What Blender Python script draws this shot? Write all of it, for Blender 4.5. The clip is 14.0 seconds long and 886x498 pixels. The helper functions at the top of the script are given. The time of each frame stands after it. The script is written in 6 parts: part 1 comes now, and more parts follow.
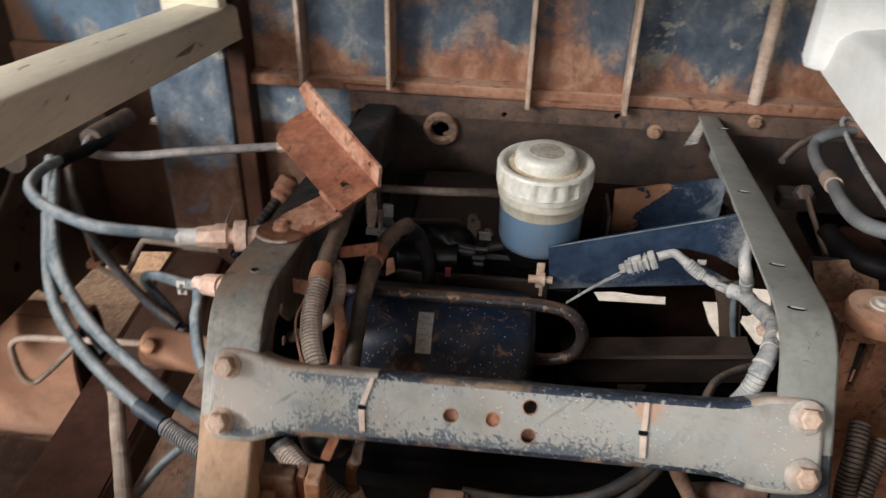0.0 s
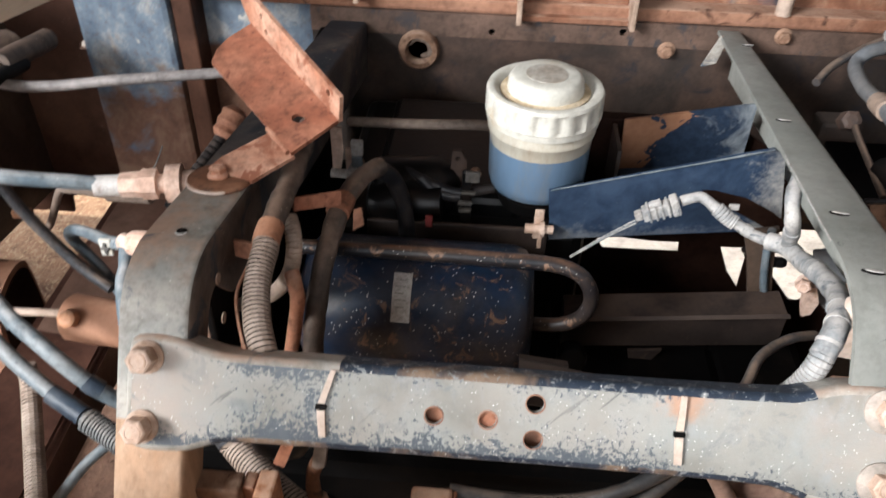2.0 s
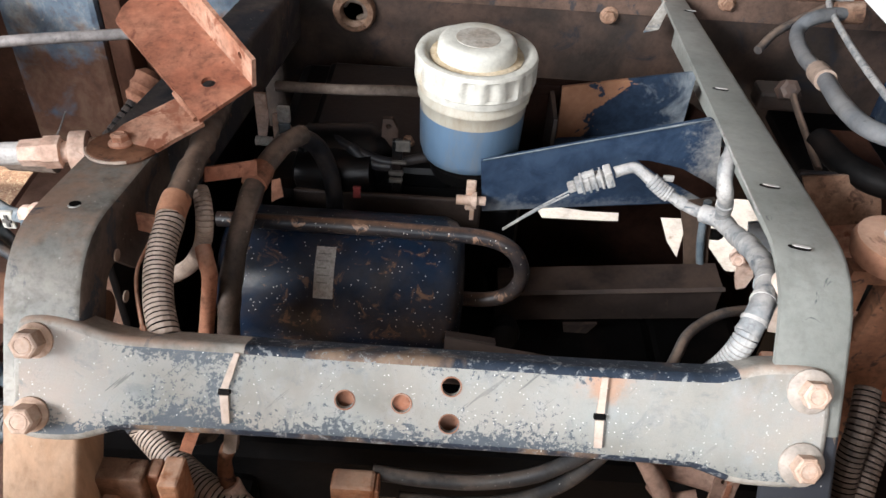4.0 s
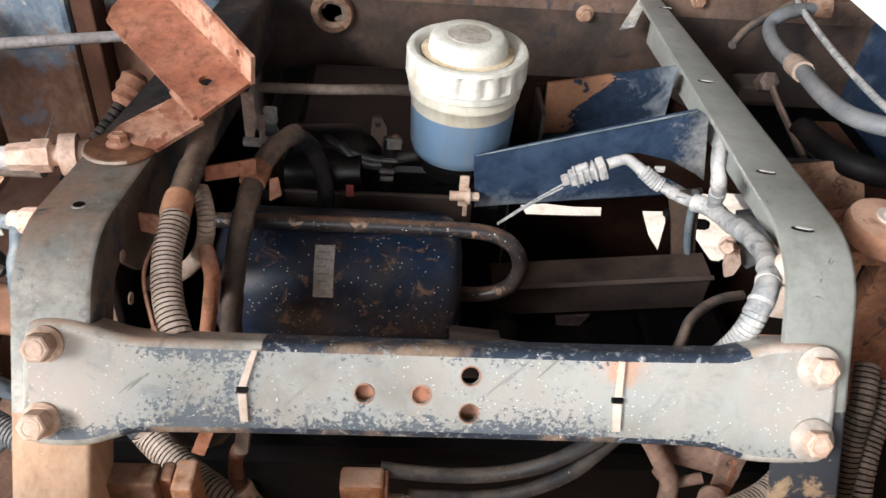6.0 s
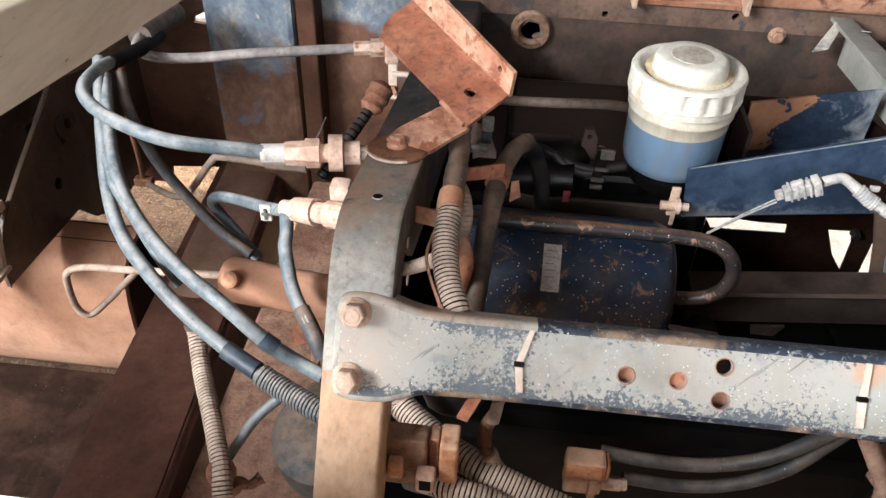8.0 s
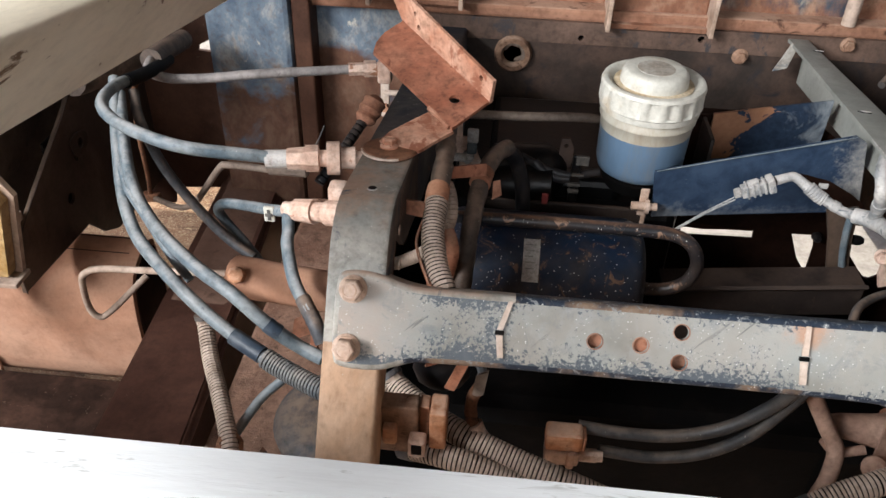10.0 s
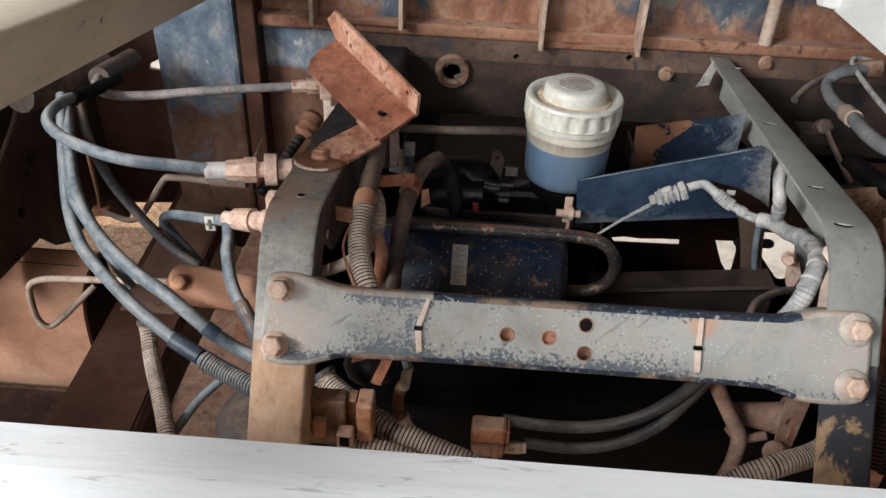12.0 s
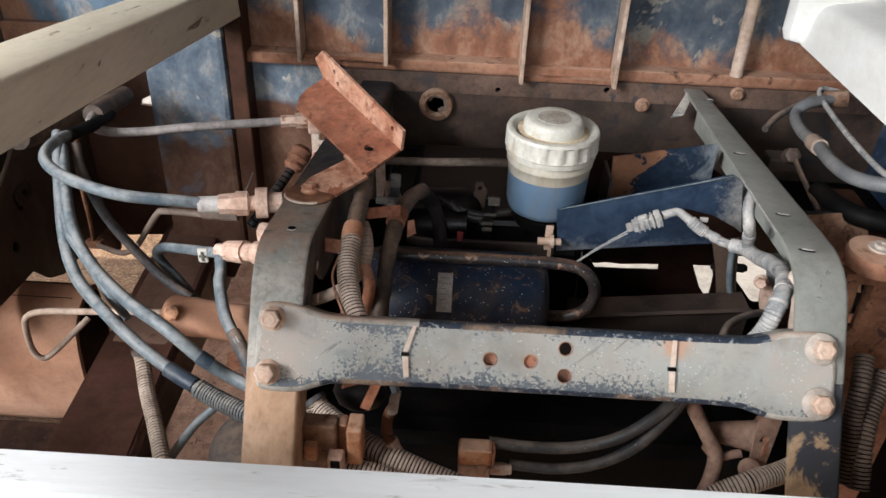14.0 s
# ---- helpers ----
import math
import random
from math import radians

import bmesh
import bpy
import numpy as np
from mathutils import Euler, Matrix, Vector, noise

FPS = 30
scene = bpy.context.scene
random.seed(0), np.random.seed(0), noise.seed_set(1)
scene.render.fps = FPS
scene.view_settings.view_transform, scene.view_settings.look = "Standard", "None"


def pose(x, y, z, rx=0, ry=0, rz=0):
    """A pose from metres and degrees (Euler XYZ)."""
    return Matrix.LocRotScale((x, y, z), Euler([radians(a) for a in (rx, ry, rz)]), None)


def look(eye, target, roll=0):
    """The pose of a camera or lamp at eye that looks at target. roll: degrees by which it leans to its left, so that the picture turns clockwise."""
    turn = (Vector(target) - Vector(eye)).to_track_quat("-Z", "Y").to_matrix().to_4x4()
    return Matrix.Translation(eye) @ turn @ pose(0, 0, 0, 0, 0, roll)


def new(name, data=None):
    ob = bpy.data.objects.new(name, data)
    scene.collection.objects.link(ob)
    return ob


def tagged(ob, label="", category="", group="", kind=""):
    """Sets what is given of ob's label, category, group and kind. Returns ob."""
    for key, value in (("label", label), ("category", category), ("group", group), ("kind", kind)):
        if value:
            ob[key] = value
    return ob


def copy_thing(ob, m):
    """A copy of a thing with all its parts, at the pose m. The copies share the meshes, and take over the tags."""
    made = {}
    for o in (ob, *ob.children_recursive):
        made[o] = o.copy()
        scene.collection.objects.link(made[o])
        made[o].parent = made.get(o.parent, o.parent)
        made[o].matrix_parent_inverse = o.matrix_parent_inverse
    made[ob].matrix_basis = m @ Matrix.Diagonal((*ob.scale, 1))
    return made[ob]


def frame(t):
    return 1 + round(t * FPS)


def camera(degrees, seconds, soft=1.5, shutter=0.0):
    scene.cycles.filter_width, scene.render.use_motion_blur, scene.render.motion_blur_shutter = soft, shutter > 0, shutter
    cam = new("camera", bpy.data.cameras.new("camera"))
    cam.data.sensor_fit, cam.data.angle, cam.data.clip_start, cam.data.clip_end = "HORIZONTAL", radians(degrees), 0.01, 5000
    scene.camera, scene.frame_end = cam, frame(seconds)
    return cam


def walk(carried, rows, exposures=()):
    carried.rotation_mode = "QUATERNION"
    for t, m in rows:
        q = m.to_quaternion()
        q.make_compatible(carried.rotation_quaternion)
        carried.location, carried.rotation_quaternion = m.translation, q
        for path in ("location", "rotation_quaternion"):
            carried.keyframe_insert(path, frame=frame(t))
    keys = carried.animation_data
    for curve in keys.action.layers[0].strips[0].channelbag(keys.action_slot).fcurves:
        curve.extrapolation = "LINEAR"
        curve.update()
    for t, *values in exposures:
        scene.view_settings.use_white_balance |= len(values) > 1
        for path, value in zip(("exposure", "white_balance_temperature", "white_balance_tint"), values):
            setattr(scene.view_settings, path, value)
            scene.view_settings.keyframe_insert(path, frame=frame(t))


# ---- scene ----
cam = camera(58.4, 14.0, shutter=0.4)
PATH = [
    (0, (-0.016, -0.663, 1.422), (-0.173, 1.0, 0.323), 1.4),
    (0.5, (-0.138, -0.581, 1.404), (0.0, 1.08, 0.3), 0.5),
    (1, (-0.125, -0.531, 1.351), (0.086, 1.124, 0.248), 1.1),
    (1.5, (-0.064, -0.467, 1.348), (0.097, 1.146, 0.176), 1.1),
    (2, (-0.03, -0.477, 1.326), (-0.131, 1.086, 0.082), 1.5),
    (2.5, (-0.007, -0.493, 1.304), (-0.144, 1.019, 0.002), 2.0),
    (3, (0.002, -0.464, 1.316), (-0.1, 1.043, 0.005), 2.8),
    (3.5, (0.007, -0.443, 1.309), (-0.018, 1.07, 0.001), 4.1),
    (4, (0.009, -0.439, 1.308), (0.013, 1.077, 0.003), 3.9),
    (4.2, (0.011, -0.441, 1.307), (0.027, 1.077, 0.005), 3.8),
    (6.3, (-0.07, -0.451, 1.291), (0.045, 1.077, 0.006), 5.0),
    (6.5, (-0.111, -0.452, 1.287), (-0.024, 1.075, -0.001), 5.1),
    (7, (-0.186, -0.47, 1.294), (-0.249, 1.05, -0.004), 3.4),
    (7.2, (-0.198, -0.483, 1.307), (-0.322, 1.033, 0.010), 2.5),
    (9.3, (-0.178, -0.61, 1.346), (-0.324, 0.963, 0.12), 1.9),
    (9.5, (-0.176, -0.62, 1.347), (-0.319, 0.958, 0.127), 1.8),
    (10, (-0.177, -0.645, 1.348), (-0.307, 0.95, 0.149), 1.8),
    (10.5, (-0.158, -0.663, 1.36), (-0.276, 0.947, 0.179), 2.0),
    (11, (-0.129, -0.688, 1.356), (-0.227, 0.932, 0.188), 2.3),
    (11.5, (-0.117, -0.692, 1.366), (-0.186, 0.933, 0.202), 2.8),
    (12, (-0.116, -0.702, 1.37), (-0.176, 0.928, 0.213), 2.7),
    (12.5, (-0.124, -0.703, 1.389), (-0.167, 0.94, 0.249), 2.7),
    (13, (-0.128, -0.707, 1.394), (-0.166, 0.946, 0.269), 2.6),
    (13.5, (-0.133, -0.712, 1.397), (-0.169, 0.952, 0.287), 2.5),
    (14, (-0.111, -0.736, 1.398), (-0.145, 0.933, 0.297), 2.5),
]
EXPOSURES = [(0.0, 0.30, 6430, 10), (0.6, 0.87, 6290, 10), (1.2, 0.80, 6250, 10), (2.0, 0.95, 6200, 10), (3.0, 1.05, 6130, 10), (4.0, 0.98, 6080, 10), (7.0, 1.14, 6260, 10), (9.5, 0.82, 6230, 10), (11.0, 0.32, 6180, 10), (12.0, 0.31, 6240, 10), (12.6, 0.47, 6280, 10), (13.4, 0.53, 6280, 10), (14.0, 0.46, 6220, 10)]
walk(cam, [(t, look(eye, target, roll)) for t, eye, target, roll in PATH], EXPOSURES)

# ---- daylight ----
SUN_EL, SUN_AZ = 52.0, 20.0   # the sun stands behind the truck, a little to its right
world = bpy.data.worlds.new("daylight")
scene.world = world
world.use_nodes = True
wn = world.node_tree
sky = wn.nodes.new("ShaderNodeTexSky")
sky.sky_type = "NISHITA"
sky.sun_disc = False
sky.sun_elevation, sky.sun_rotation = radians(SUN_EL), radians(SUN_AZ)
sky.air_density, sky.dust_density, sky.ozone_density = 1.0, 3.0, 1.0
wn.links.new(sky.outputs[0], wn.nodes["Background"].inputs[0])
wn.nodes["Background"].inputs[1].default_value = 0.12
sun = new("sun", bpy.data.lights.new("sun", "SUN"))
sun.data.energy, sun.data.angle, sun.data.color = 4.0, radians(0.5), (1.0, 0.93, 0.82)
az, el = radians(SUN_AZ), radians(SUN_EL)
sun.matrix_world = look((0, 0, 6), (-math.sin(az) * math.cos(el), -math.cos(az) * math.cos(el), 6 - math.sin(el)))

# fill lamps added in the openings of the unseen walls; they stand in for skylight
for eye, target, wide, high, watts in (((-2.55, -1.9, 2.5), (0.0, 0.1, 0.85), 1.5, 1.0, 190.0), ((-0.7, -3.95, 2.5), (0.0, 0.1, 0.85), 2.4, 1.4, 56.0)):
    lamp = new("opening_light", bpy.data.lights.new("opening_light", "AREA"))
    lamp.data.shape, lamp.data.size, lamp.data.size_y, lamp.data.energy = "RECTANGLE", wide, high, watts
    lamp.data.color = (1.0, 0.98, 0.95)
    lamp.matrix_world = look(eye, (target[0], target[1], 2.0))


# ---- materials ----
def ramp(nt, fac, stops):
    n = nt.nodes.new("ShaderNodeValToRGB")
    e = n.color_ramp.elements
    while len(e) < len(stops):
        e.new(0.5)
    for k, (at, col) in zip(e, stops):
        k.position = at
        k.color = (*col, 1) if len(col) == 3 else col
    nt.links.new(fac, n.inputs[0])
    return n.outputs[0]


def mixc(nt, fac, a, b):
    n = nt.nodes.new("ShaderNodeMix")
    n.data_type = "RGBA"
    for sock, v in ((n.inputs[0], fac), (n.inputs[6], a), (n.inputs[7], b)):
        if isinstance(v, (int, float)):
            sock.default_value = v
        elif isinstance(v, tuple):
            sock.default_value = (*v, 1)
        else:
            nt.links.new(v, sock)
    return n.outputs[2]


def noisy(nt, co, scale, detail=6.0, rough=0.6, warp=0.0):
    n = nt.nodes.new("ShaderNodeTexNoise")
    n.inputs["Scale"].default_value = scale
    n.inputs["Detail"].default_value = detail
    n.inputs["Roughness"].default_value = rough
    n.inputs["Distortion"].default_value = warp
    nt.links.new(co, n.inputs["Vector"])
    return n.outputs[0]


def start(name, stretch=(1, 1, 1)):
    m = bpy.data.materials.new(name)
    m.use_nodes = True
    nt = m.node_tree
    tc = nt.nodes.new("ShaderNodeTexCoord")
    info = nt.nodes.new("ShaderNodeObjectInfo")
    mp = nt.nodes.new("ShaderNodeMapping")
    mp.inputs["Scale"].default_value = stretch
    shift = nt.nodes.new("ShaderNodeVectorMath")
    shift.operation = "ADD"
    nt.links.new(tc.outputs["Object"], mp.inputs["Vector"])
    nt.links.new(mp.outputs[0], shift.inputs[0])
    nt.links.new(info.outputs["Random"], shift.inputs[1])
    return m, nt, shift.outputs[0]


def finish(m, nt, col, rough, bump=None, dist=0.001, metal=0.0, strength=0.6, spec=0.35):
    b = nt.nodes["Principled BSDF"]
    b.inputs["Specular IOR Level"].default_value = spec
    for sock, v in ((b.inputs["Base Color"], col), (b.inputs["Roughness"], rough), (b.inputs["Metallic"], metal)):
        if isinstance(v, (int, float)):
            sock.default_value = v
        elif isinstance(v, tuple):
            sock.default_value = (*v, 1)
        else:
            nt.links.new(v, sock)
    if bump is not None:
        n = nt.nodes.new("ShaderNodeBump")
        n.inputs["Distance"].default_value = dist
        n.inputs["Strength"].default_value = strength
        nt.links.new(bump, n.inputs["Height"])
        nt.links.new(n.outputs[0], b.inputs["Normal"])
    return m


def dusty(name, base, dust, lo=0.4, hi=0.62, scale=9.0, fine=120.0, rough=0.75, chip=None, chip_at=(0.62, 0.66), chip_scale=40.0,
          speck=None, stretch=(1, 1, 1), bump=0.0008, spec=0.35, many=0.52, mott=0.6, top=None, top_at=(0.45, 0.95)):
    """A base coat under an uneven film of dust, with chips in it and small specks on it."""
    m, nt, co = start(name, stretch)
    big = noisy(nt, co, scale, 5, 0.62, 0.4)
    small = noisy(nt, co, fine, 4, 0.7)
    col = mixc(nt, ramp(nt, big, [(lo, (0, 0, 0)), (hi, (1, 1, 1))]), base, dust)
    stain = noisy(nt, co, scale * 3.7, 7, 0.7, 0.2)
    for sock, deep in ((small, 0.5), (stain, 1.0)):
        k = mott * deep
        tone = ramp(nt, sock, [(0.3, (1 - 0.62 * k, 1 - 0.65 * k, 1 - 0.68 * k)), (0.5, (1, 1, 1)), (0.7, (1 + 0.3 * k, 1 + 0.28 * k, 1 + 0.26 * k))])
        mul = nt.nodes.new("ShaderNodeMix")
        mul.data_type, mul.blend_type = "RGBA", "MULTIPLY"
        mul.inputs[0].default_value = 1.0
        nt.links.new(col, mul.inputs[6])
        nt.links.new(tone, mul.inputs[7])
        col = mul.outputs[2]
    if top:
        geo = nt.nodes.new("ShaderNodeNewGeometry")
        split = nt.nodes.new("ShaderNodeSeparateXYZ")
        nt.links.new(geo.outputs["Normal"], split.inputs[0])
        lie = ramp(nt, split.outputs["Z"], [(top_at[0], (0, 0, 0)), (top_at[1], (1, 1, 1))])
        patch = ramp(nt, noisy(nt, co, scale * 2.0, 6, 0.7), [(0.36, (0, 0, 0)), (0.56, (1, 1, 1))])
        settle = nt.nodes.new("ShaderNodeMath")
        settle.operation = "MULTIPLY"
        nt.links.new(lie, settle.inputs[0])
        nt.links.new(patch, settle.inputs[1])
        col = mixc(nt, settle.outputs[0], col, mixc(nt, small, tuple(c * 0.7 for c in top), tuple(c * 1.25 for c in top)))
    height = small
    if chip:
        c = noisy(nt, co, chip_scale, 8, 0.68, 0.8)
        mask = ramp(nt, c, [(chip_at[0], (0, 0, 0)), (chip_at[1], (1, 1, 1))])
        col = mixc(nt, mask, col, chip)
    if speck:
        v = nt.nodes.new("ShaderNodeTexVoronoi")
        v.inputs["Scale"].default_value = 150.0
        nt.links.new(co, v.inputs["Vector"])
        near = ramp(nt, v.outputs["Distance"], [(0.075, (1, 1, 1)), (0.13, (0, 0, 0))])
        where = ramp(nt, noisy(nt, co, 25.0, 3), [(many, (0, 0, 0)), (many + 0.08, (1, 1, 1))])
        both = nt.nodes.new("ShaderNodeMath")
        both.operation = "MULTIPLY"
        nt.links.new(near, both.inputs[0])
        nt.links.new(where, both.inputs[1])
        col = mixc(nt, both.outputs[0], col, speck)
    return finish(m, nt, col, rough, height, bump, spec=spec)


M = {
    "worn_edge": dusty("worn_edge", (0.022, 0.032, 0.050), (0.20, 0.14, 0.10), 0.52, 0.61, scale=11, chip=(0.24, 0.25, 0.25), chip_at=(0.555, 0.62), chip_scale=120, speck=(0.7, 0.68, 0.62), rough=0.5, many=0.40),
    "rail": dusty("rail", (0.255, 0.255, 0.235), (0.38, 0.355, 0.315), scale=7, chip=(0.06, 0.082, 0.11), chip_at=(0.575, 0.65), chip_scale=14, speck=(0.6, 0.58, 0.52), rough=0.55, many=0.50, top=(0.38, 0.265, 0.20), top_at=(0.75, 1.0), mott=0.8),
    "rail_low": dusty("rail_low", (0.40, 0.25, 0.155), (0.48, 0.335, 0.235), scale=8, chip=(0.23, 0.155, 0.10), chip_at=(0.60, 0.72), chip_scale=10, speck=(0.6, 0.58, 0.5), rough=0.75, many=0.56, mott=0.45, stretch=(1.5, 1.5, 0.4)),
    "rust_plate": dusty("rust_plate", (0.26, 0.10, 0.054), (0.36, 0.17, 0.104), 0.35, 0.7, scale=14, chip=(0.17, 0.065, 0.037), chip_at=(0.60, 0.68), chip_scale=60, rough=0.85, top=(0.48, 0.29, 0.205), top_at=(0.35, 0.9), mott=0.9),
    "tie": dusty("tie", (0.50, 0.39, 0.315), (0.60, 0.50, 0.425), scale=40, mott=0.3),
    "bolt": dusty("bolt", (0.43, 0.29, 0.21), (0.54, 0.41, 0.33), scale=40, chip=(0.25, 0.13, 0.075), chip_at=(0.64, 0.72), rough=0.75, mott=0.4),
    "blue": dusty("blue", (0.020, 0.038, 0.074), (0.20, 0.225, 0.25), 0.50, 0.78, scale=9, chip=(0.36, 0.34, 0.32), chip_at=(0.66, 0.70), chip_scale=26, speck=(0.6, 0.58, 0.55), rough=0.5, mott=0.8),
    "blue_wall": dusty("blue_wall", (0.055, 0.085, 0.125), (0.27, 0.13, 0.075), 0.45, 0.55, scale=4.5, chip=(0.33, 0.27, 0.22), chip_at=(0.60, 0.72), chip_scale=9, rough=0.7, stretch=(1, 1, 0.4)),
    "rust_wall": dusty("rust_wall", (0.20, 0.088, 0.05), (0.30, 0.155, 0.098), scale=6, chip=(0.08, 0.036, 0.022), chip_at=(0.58, 0.66), chip_scale=22, rough=0.85, top=(0.40, 0.25, 0.175)),
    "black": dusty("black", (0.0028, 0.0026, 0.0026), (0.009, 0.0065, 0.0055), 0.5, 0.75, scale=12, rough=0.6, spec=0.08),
    "tank_black": dusty("tank_black", (0.006, 0.014, 0.031), (0.034, 0.029, 0.028), 0.50, 0.74, scale=10, chip=(0.13, 0.075, 0.048), chip_at=(0.575, 0.65), chip_scale=42, speck=(0.6, 0.58, 0.54), rough=0.34, many=0.36, spec=0.32),
    "dark_brown": dusty("dark_brown", (0.040, 0.017, 0.0105), (0.068, 0.031, 0.019), scale=5, speck=(0.3, 0.24, 0.2), rough=0.6, spec=0.2, many=0.6),
    "dust_tank": dusty("dust_tank", (0.33, 0.165, 0.10), (0.44, 0.255, 0.17), scale=4, chip=(0.20, 0.095, 0.055), chip_at=(0.66, 0.76), chip_scale=9, rough=0.8, mott=0.4),
    "hose": dusty("hose", (0.068, 0.096, 0.118), (0.20, 0.222, 0.23), 0.36, 0.70, scale=13, chip=(0.035, 0.05, 0.066), chip_at=(0.62, 0.69), chip_scale=48, rough=0.5, top=(0.315, 0.32, 0.318), top_at=(0.6, 1.0), mott=0.75, speck=(0.5, 0.5, 0.48), many=0.62),
    "hose_dark": dusty("hose_dark", (0.05, 0.052, 0.058), (0.15, 0.115, 0.09), 0.44, 0.7, scale=16, rough=0.55, top=(0.20, 0.145, 0.11), top_at=(0.6, 1.0), mott=0.8),
    "hose_tan": dusty("hose_tan", (0.30, 0.22, 0.17), (0.40, 0.31, 0.25), scale=14, rough=0.75),
    "conduit": dusty("conduit", (0.24, 0.18, 0.14), (0.42, 0.33, 0.265), 0.4, 0.65, scale=16, rough=0.7, top=(0.48, 0.385, 0.32), top_at=(0.3, 0.9)),
    "fitting": dusty("fitting", (0.48, 0.32, 0.245), (0.60, 0.46, 0.38), scale=22, chip=(0.26, 0.12, 0.07), chip_at=(0.62, 0.68), rough=0.7),
    "block": dusty("block", (0.37, 0.155, 0.072), (0.50, 0.275, 0.165), scale=25, chip=(0.22, 0.09, 0.045), chip_at=(0.62, 0.7), chip_scale=60, rough=0.8, top=(0.52, 0.33, 0.23)),
    "harness": dusty("harness", (0.22, 0.23, 0.235), (0.43, 0.41, 0.385), scale=25, chip=(0.10, 0.115, 0.13), chip_at=(0.57, 0.65), rough=0.7, top=(0.42, 0.395, 0.375), top_at=(0.5, 1.0)),
    "white_paint": dusty("white_paint", (0.76, 0.75, 0.71), (0.84, 0.84, 0.82), scale=5, chip=(0.24, 0.19, 0.14), chip_at=(0.72, 0.735), chip_scale=24, rough=0.45, stretch=(1, 0.35, 1.4), bump=0.0004, mott=0.12),
    "steel": dusty("steel", (0.42, 0.40, 0.38), (0.30, 0.22, 0.17), 0.5, 0.7, scale=20, rough=0.45),
    "label": dusty("label", (0.40, 0.39, 0.37), (0.30, 0.28, 0.26), scale=60, rough=0.6),
    "tan_metal": dusty("tan_metal", (0.38, 0.27, 0.20), (0.46, 0.35, 0.28), scale=9, rough=0.75),
    "amber": dusty("amber", (0.30, 0.18, 0.065), (0.40, 0.28, 0.14), scale=30, rough=0.35),
}
M["rust_face"] = dusty("rust_face", (0.20, 0.070, 0.038), (0.29, 0.125, 0.075), 0.38, 0.68, scale=14, chip=(0.13, 0.042, 0.024), chip_at=(0.58, 0.66), chip_scale=55, speck=(0.10, 0.035, 0.02), many=0.5, rough=0.85, mott=0.8)
M["rust_pale"] = dusty("rust_pale", (0.27, 0.12, 0.072), (0.39, 0.225, 0.155), 0.36, 0.62, scale=18, chip=(0.19, 0.07, 0.038), chip_at=(0.52, 0.60), chip_scale=30, rough=0.85, mott=0.8)
# grimy brown for the rail's inner side, with its shade painted in
M["rail_web_shade"] = dusty("rail_web_shade", (0.055, 0.04, 0.032), (0.125, 0.088, 0.066), 0.4, 0.66, scale=9, chip=(0.03, 0.034, 0.042), chip_at=(0.56, 0.62), chip_scale=20, speck=(0.45, 0.4, 0.34), rough=0.65, many=0.6, mott=0.8)
M["beam_grime"] = dusty("beam_grime", (0.076, 0.049, 0.037), (0.145, 0.090, 0.066), 0.4, 0.66, scale=8, chip=(0.045, 0.04, 0.042), chip_at=(0.56, 0.64), chip_scale=18, rough=0.7, mott=0.8)
M["bar_brown"] = dusty("bar_brown", (0.022, 0.016, 0.014), (0.046, 0.032, 0.026), 0.4, 0.66, scale=8, chip=(0.055, 0.036, 0.027), chip_at=(0.6, 0.66), chip_scale=26, rough=0.6, top=(0.058, 0.039, 0.030), top_at=(0.5, 0.95))
# darker copy of conduit, with the shade put into its colour
M["conduit_shaded"] = dusty("conduit_shaded", (0.055, 0.039, 0.030), (0.115, 0.081, 0.062), 0.4, 0.65, scale=16, rough=0.7)
M["tape_navy"] = dusty("tape_navy", (0.028, 0.042, 0.062), (0.085, 0.10, 0.118), 0.42, 0.7, scale=18, rough=0.5, speck=(0.4, 0.4, 0.4), many=0.6)
M["hose_black"] = dusty("hose_black", (0.012, 0.012, 0.014), (0.05, 0.038, 0.032), 0.46, 0.72, scale=18, rough=0.45, spec=0.3)
M["bracket_rust"] = dusty("bracket_rust", (0.13, 0.055, 0.028), (0.20, 0.095, 0.052), scale=20, chip=(0.04, 0.02, 0.014), chip_at=(0.55, 0.62), chip_scale=40, rough=0.8)
M["conduit_grey"] = dusty("conduit_grey", (0.075, 0.085, 0.095), (0.17, 0.165, 0.155), 0.4, 0.66, scale=16, rough=0.65, top=(0.25, 0.23, 0.21), top_at=(0.5, 0.95))
M["hose_brown"] = dusty("hose_brown", (0.055, 0.041, 0.033), (0.165, 0.114, 0.086), 0.42, 0.68, scale=14, rough=0.55, speck=(0.5, 0.45, 0.4), many=0.52, mott=0.8, top=(0.17, 0.115, 0.085), top_at=(0.7, 1.0))
M["washer"] = dusty("washer", (0.30, 0.265, 0.23), (0.42, 0.36, 0.31), scale=30, chip=(0.22, 0.15, 0.11), chip_at=(0.62, 0.7), rough=0.6, mott=0.4)
M["clamp_brown"] = dusty("clamp_brown", (0.16, 0.088, 0.055), (0.27, 0.165, 0.11), 0.42, 0.66, scale=22, chip=(0.08, 0.042, 0.027), chip_at=(0.56, 0.64), chip_scale=50, rough=0.85, top=(0.33, 0.225, 0.165), mott=0.8)
M["hose_shade"] = dusty("hose_shade", (0.028, 0.029, 0.031), (0.085, 0.072, 0.062), 0.44, 0.7, scale=16, rough=0.5, speck=(0.5, 0.48, 0.44), many=0.5, top=(0.14, 0.11, 0.09), top_at=(0.6, 1.0), mott=0.8)
